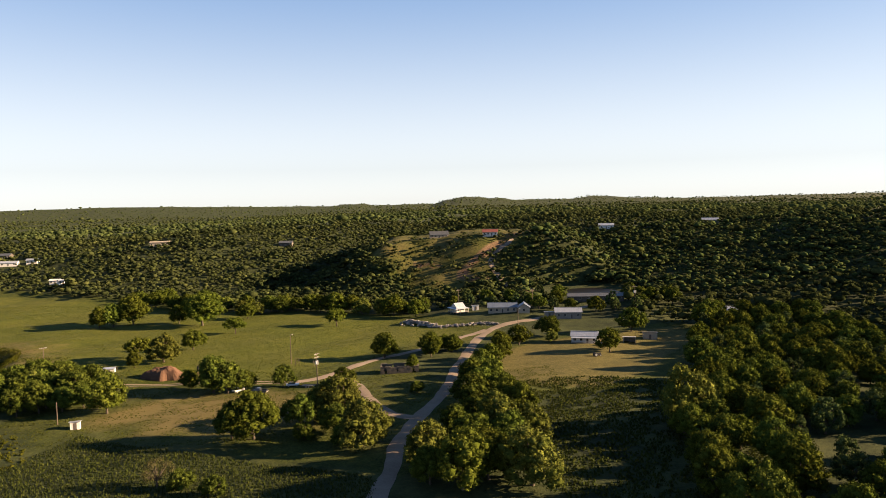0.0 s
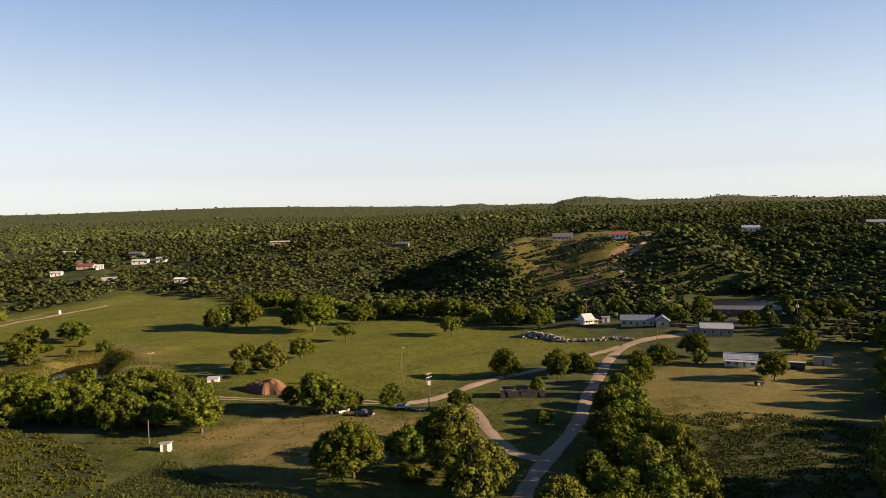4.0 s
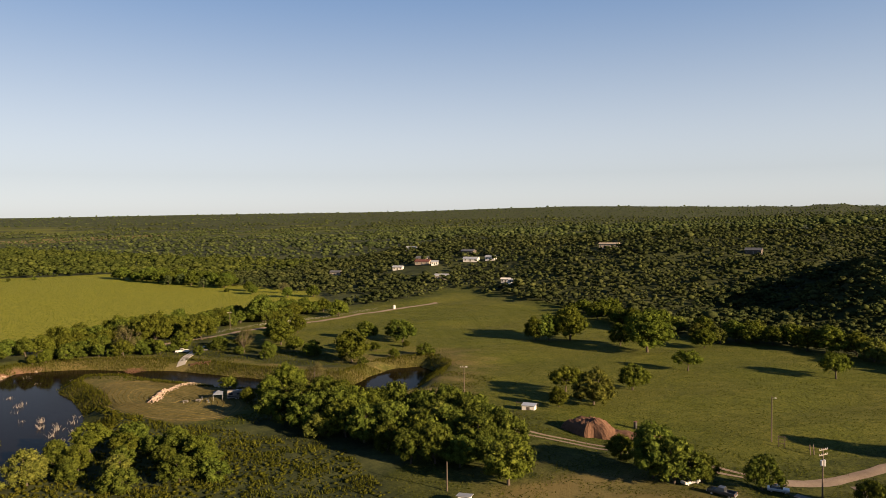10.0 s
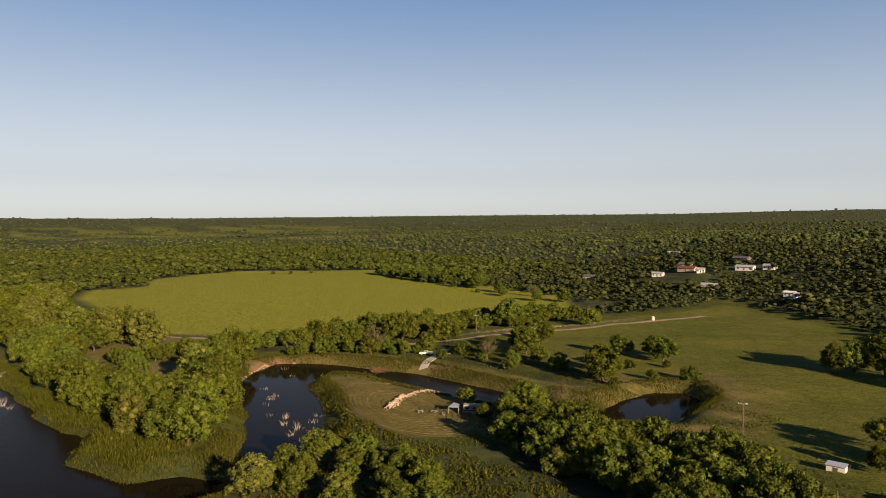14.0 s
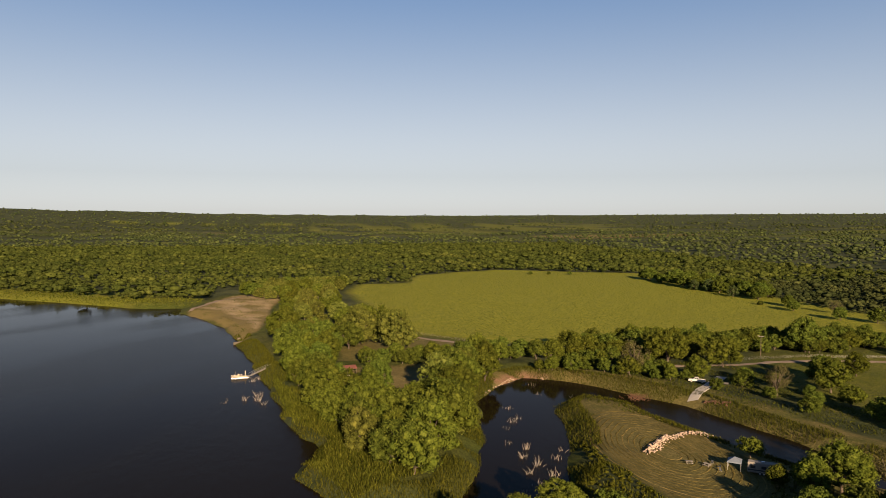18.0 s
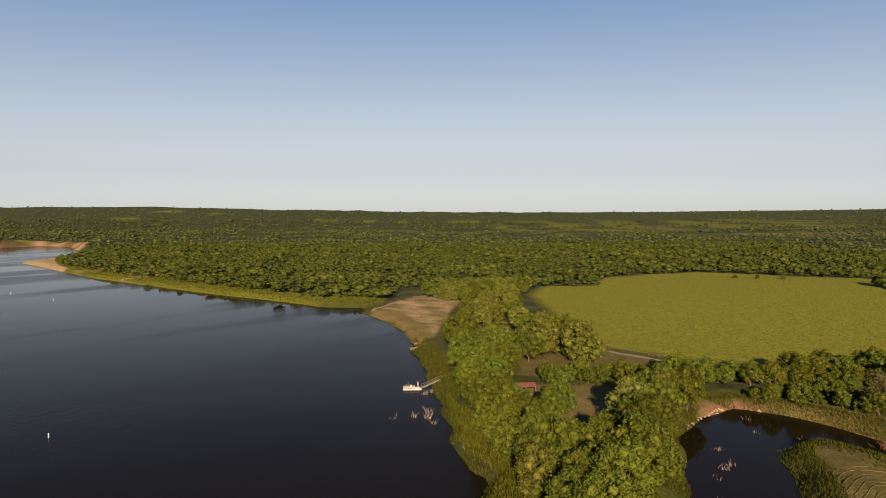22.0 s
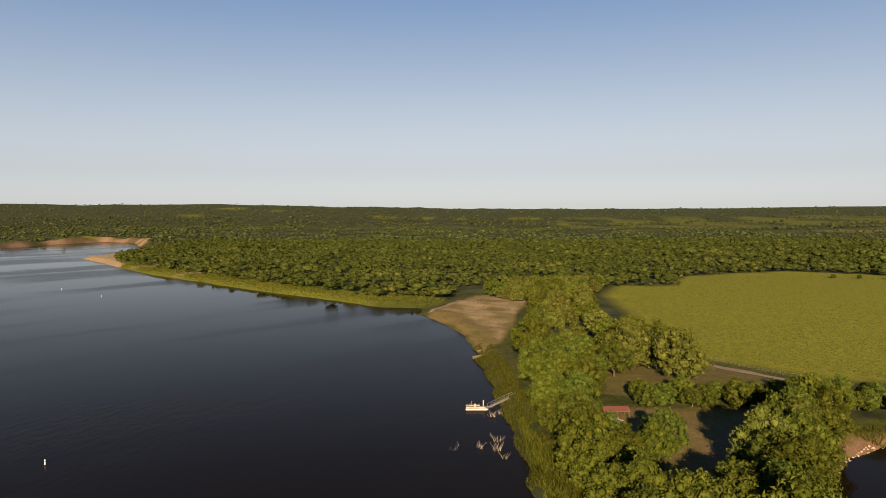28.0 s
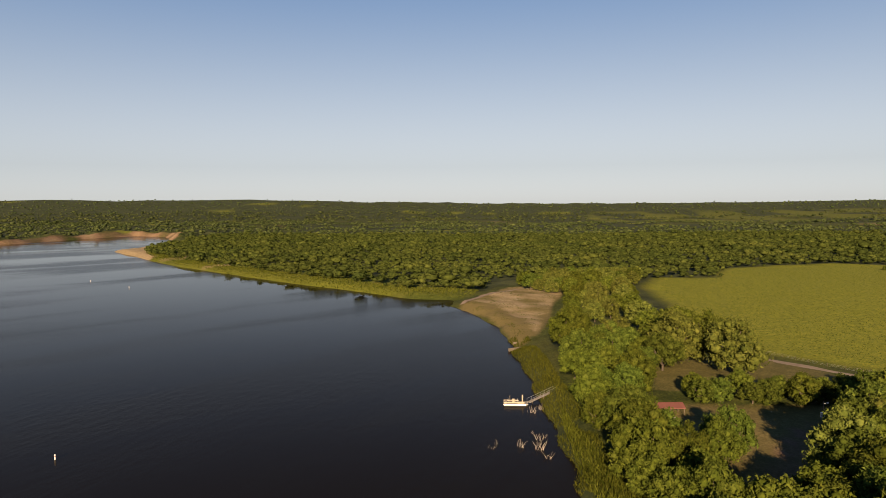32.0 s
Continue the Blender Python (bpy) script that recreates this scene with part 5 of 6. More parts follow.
# ---------------------------------------------------------------- the homestead
def frustum(a, za, b, zb, thick=0.12):
    """Four roof slopes between a wide lower square and a narrower upper one (half sizes in x and y)."""
    bm = bmesh.new()
    rings = []
    for (hx, hy), z in ((a, za), (b, zb), (a, za + thick), (b, zb + thick)):
        rings.append([bm.verts.new((sx * hx, sy * hy, z)) for sx, sy in ((-1, -1), (1, -1), (1, 1), (-1, 1))])
    lo, hi, lo2, hi2 = rings
    for k in range(4):
        j = (k + 1) % 4
        bm.faces.new((lo2[k], lo2[j], hi2[j], hi2[k]))
        bm.faces.new((lo[j], lo[k], hi[k], hi[j]))
        bm.faces.new((lo[k], lo[j], lo2[j], lo2[k]))
    return bm


def porch_house(x, y, turn, label):
    h = thing("house", x, y, turn, label, "house")
    h.scale = (0.74, 0.74, 0.8)
    part("wall", boxes((-3.5, -3.5, 0.6, 3.5, 3.5, 4.0), bevel=0.02), WHITE_WALL, h)
    part("deck", boxes((-5.6, -5.6, 0.38, 5.6, 5.6, 0.6)), GREY_WALL, h)
    part("porch_roof", frustum((6.0, 6.0), 3.0, (3.4, 3.4), 3.85), TIN, h)
    part("roof", prism([(-4.0, 3.75), (0, 6.5), (4.0, 3.75), (4.0, 3.9), (0, 6.65), (-4.0, 3.9)], -4.0, 4.0), TIN, h)
    part("gable", prism([(-3.5, 3.9), (3.5, 3.9), (0, 6.3)], -3.5, 3.5), WHITE_WALL, h)
    for side in (-1, 1):
        for i in range(4):
            o = -5.4 + 3.6 * i
            part("porch_post", boxes((o - 0.08, side * 5.4 - 0.08, -0.6, o + 0.08, side * 5.4 + 0.08, 3.1)), TRIM, h)
            if 0 < i < 3:
                part("porch_post", boxes((side * 5.4 - 0.08, o - 0.08, -0.6, side * 5.4 + 0.08, o + 0.08, 3.1)), TRIM, h)
        part("porch_rail", boxes((-5.4, side * 5.4 - 0.04, 1.45, 5.4, side * 5.4 + 0.04, 1.55), (-5.4, side * 5.4 - 0.03, 1.0, 5.4, side * 5.4 + 0.03, 1.06)), TRIM, h)
        for wx in (-1.9, 1.9):
            window(h, wx, side * 3.5, 1.5, 1.0, 1.3, side)
    part("door", boxes((-0.45, -3.55, 0.6, 0.45, -3.47, 2.65)), DARK_WALL, h, "dark plank door")


porch_house(7.5, 381, 32, "white house with a bright tin roof and a porch all round")
shed_roof_box("shed", 17, 385, 6, 3.5, 3, 2.6, 0.3, WHITE_WALL, TIN, "small white shed beside the house")
gable_house("house", 31, 375, -4, 15, 7, 3.0, 1.8, TAN_WALL, BLUE_TIN, "long low house with a blue-grey metal roof", windows=5)
gable_house("garage", 42, 371, 84, 7, 6, 3.0, 1.9, TAN_WALL, BLUE_TIN, "tan gabled garage joined to the long house", windows=1, door=False, category="garage")
gable_house("house", 63, 358, -6, 13, 8, 3.2, 1.6, GREY_WALL, TIN, "grey house with a light metal roof", windows=4)
gable_house("barn", 86, 400, -5, 31, 9, 2.6, 1.2, DARK_WALL, DARK_TIN, "long dark barn with a low grey roof", windows=7, door=False, category="barn")
gable_house("cottage", 61, 306, -14, 11, 6, 3.0, 1.4, WHITE_WALL, TIN, "white clapboard cottage with a metal roof", windows=4, porch=1.6, category="cottage")
gable_house("barn", 142, 351, -8, 13, 7, 3.0, 1.6, GREY_WALL, TIN, "grey barn with a light metal roof among trees", category="barn")
shed_roof_box("shed", 80, 304, -12, 5, 3.5, 2.6, 0.4, GREY_WALL, TIN, "open-fronted grey shed with a tin roof", open_front=True)
shed_roof_box("shed", 91, 311, -12, 6, 4, 3.0, 0.5, TAN_WALL, DARK_TIN, "tan plank shed with a flat metal roof")
shed_roof_box("shed", 54, 361, -6, 5, 4, 2.8, 0.4, GREY_WALL, TIN, "small grey lean-to shed")
gable_house("house", -3, 553, 6, 14, 8, 2.9, 2.4, TAN_WALL, DARK_TIN, "house on the hill with a dark roof and pale gable", windows=5, chimney=True)
gable_house("house", 36, 536, -6, 11, 7, 2.8, 1.9, WHITE_WALL, RED_ROOF, "house on the hill with a red roof", windows=4)
shed_roof_box("shed", -105, 196.5, 20, 2.5, 2.1, 2.2, 0.35, WHITE_WALL, TIN, "small whitewashed pump shed standing in the grass")
gable_house("hall", -267, 667, 10, 17, 9, 3.6, 0.9, TAN_WALL, TAN_WALL, "long pale metal building among far trees", windows=5, door=False, category="building")
# neighbours on the slope across the valley
for nx, ny, turn, ln, dp, hi, wl, rf, text in (
        (-434, 577, 20, 9, 5, 2.8, WHITE_WALL, TIN, "small white trailer home among trees"), (-420, 597, 15, 14, 8, 2.8, TAN_WALL, RUST_ROOF, "long brown ranch house by a lawn"),
        (-404, 593, 30, 6, 5, 2.8, WHITE_WALL, TIN, "small white outbuilding by a lawn"), (-378, 614, 12, 14, 6, 2.8, WHITE_WALL, TIN, "long white building among trees"),
        (-362, 622, 12, 9, 6, 3.0, WHITE_WALL, TIN, "white shed with a pale roof"), (-366, 551, 25, 11, 7, 3.0, GREY_WALL, TIN, "low house with a bright metal roof"),
        (-302, 548, 10, 8, 4, 2.8, WHITE_WALL, WHITE_WALL, "white caravan home among trees"), (-294, 543, 40, 6, 4, 2.6, WHITE_WALL, TIN, "white shed beside the caravan home"),
        (-402, 646, 5, 13, 8, 3.2, DARK_WALL, DARK_TIN, "dark-roofed house among trees"), (-500, 564, 20, 10, 7, 3.0, TAN_WALL, DARK_TIN, "tan cabin at the wood's edge"),
        (-520, 706, 10, 12, 7, 3.0, WHITE_WALL, TIN, "white farmhouse among far trees"), (-150, 676, 0, 12, 8, 3.2, DARK_WALL, DARK_TIN, "dark house hidden on the wooded slope"),
        (-436, 617, 15, 12, 7, 3.0, TAN_WALL, DARK_TIN, "brown house behind trees"), (148, 639, -10, 13, 8, 3.2, WHITE_WALL, TIN, "pale house in a hilltop clearing"),
        (241, 636, -15, 14, 8, 3.2, TAN_WALL, TIN, "tan house on the wooded ridge")):
    gable_house("house", nx, ny, turn, ln, dp, hi, dp * 0.2, wl, rf, text, windows=3, group="houses of the hamlet")


# ---------------------------------------------------------------- poles and posts
def utility_pole(x, y, high, arms=1, transformer=False, turn=0.0, lamp=False, label="wooden utility pole standing in the grass"):
    p = thing("utility_pole", x, y, turn, label, "pole", "utility poles")
    part("pole", rod((0, 0, -0.8), (0, 0, high), 0.17, 8, 0.11), POLE_WOOD, p)
    for k in range(arms):
        z = high - 0.35 - 1.1 * k
        arm = part("crossarm", boxes((-1.3, -0.16, z - 0.08, 1.3, -0.05, z + 0.08)), GREY_WALL, p)
        for ix in (-1.15, -0.55, 0.55, 1.15):
            part("insulator", rod((ix, -0.1, z + 0.08), (ix, -0.1, z + 0.30), 0.06, 6), WHITE_PAINT, arm)
    if transformer:
        part("transformer", rod((0.38, 0, high - 3.9), (0.38, 0, high - 2.6), 0.34, 12), SILVER_PAINT, p, "grey transformer can")
        part("transformer", rod((-0.4, 0, high - 3.7), (-0.4, 0, high - 2.6), 0.3, 12), SILVER_PAINT, p, "grey transformer can")
        part("bracket", boxes((-0.4, -0.05, high - 3.2, 0.4, 0.05, high - 3.1)), STEEL, p)
    if lamp:
        part("lamp_arm", rod((0, 0, high - 0.5), (0.9, 0, high - 0.2), 0.04), STEEL, p)
        part("lamp", rod((0.9, 0, high - 0.42), (0.9, 0, high - 0.18), 0.22, 10), WHITE_PAINT, p)
    return p


utility_pole(-44.5, 241, 11.0, 2, True, 60, label="wooden utility pole with crossarms and transformers")
utility_pole(-61, 276, 12.0, 0, False, 0, True, "slim utility pole beside a meter post")
utility_pole(-158, 275, 9.0, 1, False, 30, True, "utility pole with a crossarm above the creek trees")
utility_pole(8, 391, 11.0, 1, False, 20, label="utility pole behind the white house")
utility_pole(36, 344, 8.5, 0, False, 0, True, "utility pole with a lamp beside the road")
utility_pole(48, 382, 10.5, 1, False, 10, label="utility pole behind the blue house")
utility_pole(101, 372, 12.5, 1, True, 10, label="utility pole with a transformer near the barn")
utility_pole(-112, 200, 6.5, 0, False, 0, label="bare pole beside the pump shed")
utility_pole(-332, 172, 8.5, 0, True, 90, True, "utility pole with a white box by the camp clearing")
utility_pole(-345, 322, 9.0, 1, False, 40, label="utility pole along the field road")

meter = thing("meter_rack", -58, 273, 10, "timber meter rack with cross rails", "rack")
for px in (-0.7, 0.7):
    part("post", boxes((px - 0.08, -0.08, -0.4, px + 0.08, 0.08, 3.0)), POLE_WOOD, meter)
for pz in (1.0, 1.9, 2.7):
    part("rail", boxes((-1.0, -0.14, pz, 1.0, -0.09, pz + 0.14)), POLE_WOOD, meter)
leaning = thing("loose_posts", -51, 271, 35, "two leaning timber posts in the meadow", "posts")
for k in (0, 1):
    part("post", rod((k * 0.9, 0, -0.3), (k * 0.9 + 0.5, 1.6, 2.1), 0.13, 6), POLE_WOOD, leaning)


# ---------------------------------------------------------------- vehicles
def wheel(parent, x, y, r=0.38, w=0.26):
    tyre = part("wheel", rod((x, y - w / 2, r), (x, y + w / 2, r), r, 16), BLACK, parent)
    side = 1 if y > 0 else -1
    part("rim", rod((x, y + side * w * 0.3, r), (x, y + side * (w / 2 + 0.012), r), r * 0.6, 12), STEEL, tyre)


def pickup(x, y, turn, paint, label, z=None):
    """A crew-cab pickup, nose towards its own +x."""
    t = thing("pickup_truck", x, y, turn, label, "truck", "parked vehicles", z)
    bm = prism([(-0.98, 0.55), (0.98, 0.55), (0.98, 1.0), (0.94, 1.18), (-0.94, 1.18), (-0.98, 1.0)], -0.7, 2.85)
    bmesh.ops.bevel(bm, geom=bm.edges[:], offset=0.06, segments=2, affect="EDGES")
    part("body", bm, paint, t)
    cab = bmesh.new()
    low, high = [(-0.85, 1.18), (1.35, 1.18)], [(-0.65, 1.88), (0.62, 1.88)]
    vs = [cab.verts.new((px, py, pz)) for py, inset in ((-0.93, 0), (0.93, 0)) for px, pz in low] + [cab.verts.new((px, py, pz)) for py in (-0.74, 0.74) for px, pz in high]
    for f in ((0, 1, 5, 4), (2, 6, 7, 3), (4, 5, 7, 6), (1, 3, 7, 5), (0, 4, 6, 2)):
        cab.faces.new([vs[i] for i in f])
    bmesh.ops.recalc_face_normals(cab, faces=cab.faces[:])
    part("cab", cab, paint, t)
    for s in (-1, 1):
        for a, b in ((-0.62, 0.02), (0.10, 0.86)):
            g = bmesh.new()
            q = [g.verts.new(v) for v in ((a, s * 0.912, 1.28), (b, s * 0.912, 1.28), (b - 0.22 if b > 0.5 else b, s * 0.792, 1.78), (a + 0.06, s * 0.792, 1.78))]
            g.faces.new(q if s < 0 else q[::-1])
            part("side_window", g, GLASS, t)
    for (xa, xb) in ((1.3, 0.68), (-0.84, -0.68)):
        g = bmesh.new()
        d = 0.012 if xa > 0 else -0.012
        q = [g.verts.new(v) for v in ((xa + d, -0.78, 1.26), (xa + d, 0.78, 1.26), (xb + d, 0.66, 1.80), (xb + d, -0.66, 1.80))]
        g.faces.new(q)
        part("windscreen" if xa > 0 else "rear_window", g, GLASS, t)
    part("bed", boxes((-2.95, -0.98, 0.55, -0.75, -0.88, 1.22), (-2.95, 0.88, 0.55, -0.75, 0.98, 1.22), (-2.95, -0.88, 0.55, -2.86, 0.88, 1.22), (-0.84, -0.88, 0.55, -0.75, 0.88, 1.22), (-2.86, -0.88, 0.55, -0.84, 0.88, 0.72)), paint, t)
    part("front_bumper", boxes((2.84, -0.95, 0.5, 3.02, 0.95, 0.75), bevel=0.03), STEEL, t)
    part("rear_bumper", boxes((-3.1, -0.95, 0.5, -2.94, 0.95, 0.72), bevel=0.03), STEEL, t)
    part("grille", boxes((2.84, -0.5, 0.78, 2.89, 0.5, 1.08)), BLACK, t)
    for s in (-0.75, 0.75):
        part("headlight", boxes((2.83, s - 0.16, 0.82, 2.90, s + 0.16, 1.05)), WHITE_PAINT, t)
        part("tail_light", boxes((-2.97, s * 1.2 - 0.07, 0.8, -2.94, s * 1.2 + 0.07, 1.15)), RED_ROOF, t)
    for wx in (-1.9, 1.85):
        for wy in (-0.86, 0.86):
            wheel(t, wx, wy)
    return t


def sedan(x, y, turn, paint, label):
    t = thing("car", x, y, turn, label, "car", "parked vehicles")
    bm = prism([(-0.88, 0.35), (0.88, 0.35), (0.88, 0.8), (0.82, 0.95), (-0.82, 0.95), (-0.88, 0.8)], -2.2, 2.2)
    bmesh.ops.bevel(bm, geom=bm.edges[:], offset=0.08, segments=2, affect="EDGES")
    part("body", bm, paint, t)
    cab = bmesh.new()
    vs = [cab.verts.new(v) for v in ((-1.7, -0.8, 0.94), (0.9, -0.8, 0.94), (-1.7, 0.8, 0.94), (0.9, 0.8, 0.94), (-1.1, -0.62, 1.45), (0.25, -0.62, 1.45), (-1.1, 0.62, 1.45), (0.25, 0.62, 1.45))]
    corners = [v.co.copy() for v in vs]
    cab.free()
    for kind, f in (("side_window", (0, 1, 5, 4)), ("side_window", (2, 6, 7, 3)), ("windscreen", (1, 3, 7, 5)), ("rear_window", (0, 4, 6, 2))):
        pane = bmesh.new()
        pane.faces.new([pane.verts.new(corners[i]) for i in f])
        part(kind, pane, GLASS, t)
    part("roof", boxes((-1.12, -0.64, 1.44, 0.27, 0.64, 1.49), bevel=0.02), paint, t)
    for wx in (-1.35, 1.4):
        for wy in (-0.78, 0.78):
            wheel(t, wx, wy, 0.32, 0.2)
    return t


def trailer(x, y, turn, ln, label):
    t = thing("flat_trailer", x, y, turn, label, "trailer", "parked vehicles")
    part("deck", boxes((-ln / 2, -1.0, 0.55, ln / 2, 1.0, 0.65)), GREY_WALL, t)
    part("frame", boxes((-ln / 2, -1.05, 0.42, ln / 2, -1.0, 0.70), (-ln / 2, 1.0, 0.42, ln / 2, 1.05, 0.70), (ln / 2, -0.05, 0.45, ln / 2 + 1.4, 0.05, 0.55)), BLACK, t)
    for wx in (-0.5, 0.4):
        for wy in (-1.18, 1.18):
            wheel(t, wx, wy, 0.33, 0.2)
    return t


def camper(x, y, turn, label):
    t = thing("camper_trailer", x, y, turn, label, "camper", "parked vehicles")
    bm = prism([(-1.2, 0.5), (1.2, 0.5), (1.2, 2.75), (1.05, 2.9), (-1.05, 2.9), (-1.2, 2.75)], -3.4, 3.4)
    bmesh.ops.bevel(bm, geom=bm.edges[:], offset=0.12, segments=2, affect="EDGES")
    part("body", bm, GREY_WALL if "grey" in label else WHITE_PAINT, t)
    part("stripe", boxes((-3.3, -1.215, 1.0, 3.3, -1.19, 1.3), (-3.3, 1.19, 1.0, 3.3, 1.215, 1.3)), DARK_PAINT, t)
    for s in (-1, 1):
        for wx in (-2.2, 0.2, 2.2):
            y0, y1 = sorted((s * 1.19, s * 1.22))
            part("window", boxes((wx - 0.55, y0, 1.55, wx + 0.55, y1, 2.2)), GLASS, t)
    part("door", boxes((1.0, -1.225, 0.6, 1.65, -1.19, 2.4)), SILVER_PAINT, t)
    part("roof_vent", boxes((-0.4, -0.3, 2.88, 0.3, 0.3, 3.1), bevel=0.04), SILVER_PAINT, t)
    part("hitch", boxes((3.3, -0.06, 0.5, 4.6, 0.06, 0.62)), BLACK, t)
    for wy in (-1.1, 1.1):
        wheel(t, -0.6, wy)
        wheel(t, 0.2, wy)
    return t


pickup(-305, 265, 234, WHITE_PAINT, "white crew-cab pickup truck parked above the boat ramp")
trailer(-300.5, 271.5, 232, 6.0, "dark flat trailer hitched behind the pickup")
pickup(-62.5, 232, 175, DARK_PAINT, "dark pickup truck parked under a tree")
sedan(-70, 235, 60, WHITE_PAINT, "white car in the shade of oak trees")
sedan(-53, 241, 10, SILVER_PAINT, "silver car behind a small tree")
trailer(-47, 238, 170, 4.5, "rusty farm trailer beside the track")
camper(-217.5, 227, 52, "white and grey camper trailer under bare trees")
pickup(69, 297, -10, WHITE_PAINT, "white pickup parked beside the cottage")

tractor = thing("tractor", 60, 277, 10, "small dark tractor standing on the dry lawn", "tractor", "parked vehicles")
part("hood", boxes((0.1, -0.4, 0.7, 1.6, 0.4, 1.3), bevel=0.06), DARK_PAINT, tractor)
part("seat", boxes((-0.9, -0.3, 1.0, -0.4, 0.3, 1.15), (-0.95, -0.3, 1.15, -0.85, 0.3, 1.6), bevel=0.03), BLACK, tractor)
part("chassis", boxes((-1.0, -0.25, 0.5, 1.5, 0.25, 0.75)), RUST_ROOF, tractor)
part("exhaust", rod((1.0, 0.2, 1.3), (1.0, 0.2, 2.1), 0.05), BLACK, tractor)
for wy in (-0.75, 0.75):
    wheel(tractor, -0.6, wy, 0.75, 0.4)
    wheel(tractor, 1.3, wy * 0.85, 0.4, 0.25)

canopy = thing("canopy_tent", -222, 222.5, 140, "grey canopy tent beside the camper", "tent")
for px in (-1.5, 1.5):
    for py in (-1.5, 1.5):
        part("leg", rod((px, py, -0.2), (px, py, 2.2), 0.04), STEEL, canopy)
bm = bmesh.new()
top = bm.verts.new((0, 0, 3.1))
ring = [bm.verts.new(v) for v in ((-1.6, -1.6, 2.2), (1.6, -1.6, 2.2), (1.6, 1.6, 2.2), (-1.6, 1.6, 2.2))]
low = [bm.verts.new(v) for v in ((-1.6, -1.6, 1.9), (1.6, -1.6, 1.9), (1.6, 1.6, 1.9), (-1.6, 1.6, 1.9))]
for k in range(4):
    bm.faces.new((ring[k], ring[(k + 1) % 4], top))
    bm.faces.new((low[k], low[(k + 1) % 4], ring[(k + 1) % 4], ring[k]))
part("cover", bm, surface("slate_canvas", (0.09, 0.11, 0.15), (0.14, 0.17, 0.22), 1, 6, 0.8, 0.1), canopy)


def picnic_table(x, y, turn):
    t = thing("picnic_table", x, y, turn, "weathered wooden picnic table at the camp", "table", "picnic tables")
    part("tabletop", boxes((-0.9, -0.38, 0.70, 0.9, 0.38, 0.75)), GREY_WALL, t)
    for s in (-0.7, 0.7):
        part("bench", boxes((-0.9, s - 0.14, 0.41, 0.9, s + 0.14, 0.45)), GREY_WALL, t)
    for px in (-0.6, 0.6):
        part("leg", boxes((px - 0.04, -0.75, 0.3, px + 0.04, 0.75, 0.40), (px - 0.04, -0.3, -0.1, px + 0.04, -0.2, 0.7), (px - 0.04, 0.2, -0.1, px + 0.04, 0.3, 0.7)), GREY_WALL, t)


picnic_table(-225, 217, 20)
picnic_table(-228, 214, 70)
for k, (bx, by) in enumerate(((-223, 219), (-226, 219), (-221, 218))):
    b = thing("camp_chair", bx, by, 40 * k, "folding camp chair by the fire ring", "chair", "camp chairs")
    part("seat", boxes((-0.25, -0.25, 0.42, 0.25, 0.25, 0.46)), DARK_PAINT, b)
    part("backrest", boxes((-0.25, 0.22, 0.46, 0.25, 0.27, 0.95)), DARK_PAINT, b)
    for px in (-0.23, 0.23):
        for py in (-0.22, 0.22):
            part("leg", rod((px, py, -0.1), (px, py, 0.42), 0.02, 6), STEEL, b)


# ---------------------------------------------------------------- stone, earth and ruins
ROCK_SHAPES = {}


def rock_mesh(material, k):
    if (material.name, k) not in ROCK_SHAPES:
        rng = random.Random(k + 7)
        bm = bmesh.new()
        bmesh.ops.create_icosphere(bm, subdivisions=1, radius=1)
        for v in bm.verts:
            v.co = Vector((v.co.x * (0.9 + 0.3 * (k % 2)), v.co.y * 0.95, v.co.z * (0.62 + 0.1 * (k % 3)))) * rng.uniform(0.62, 1.22)
        me = bpy.data.meshes.new("stone")
        bm.to_mesh(me)
        bm.free()
        me.materials.append(material)
        ROCK_SHAPES[material.name, k] = me
    return ROCK_SHAPES[material.name, k]


def stones(name, spots, low, high, seed, material, label):
    """A heap of broken stones, each a part of its own."""
    rng = random.Random(seed)
    heap = new(name)
    ox, oy = spots[0][:2]
    heap.location = (ox, oy, 0)
    for x, y, z in spots:
        ob = new("stone", rock_mesh(material, rng.randrange(5)))
        ob.parent = heap
        r = rng.uniform(low, high)
        ob.matrix_basis = pose(x - ox, y - oy, z, rng.uniform(-40, 40), rng.uniform(-40, 40), rng.uniform(0, 360)) @ Matrix.Diagonal((r, r * rng.uniform(0.7, 1.1), r * rng.uniform(0.7, 1.1), 1))
    return tagged(heap, label, "rubble", "rubble heaps")


def ridge_spots(line, wide, tall, count, seed):
    rng = random.Random(seed)
    pts = curve_through(line, 1.0)
    out = []
    for _ in range(count):
        p = rng.choice(pts)
        d = abs(rng.gauss(0, 0.45))
        a = rng.uniform(0, 6.28)
        x, y = p.x + math.cos(a) * d * wide, p.y + math.sin(a) * d * wide
        out.append((x, y, float(land(x, y)) + max(0.0, tall * (1 - d) * rng.uniform(0.2, 1.0)) + 0.05))
    return out


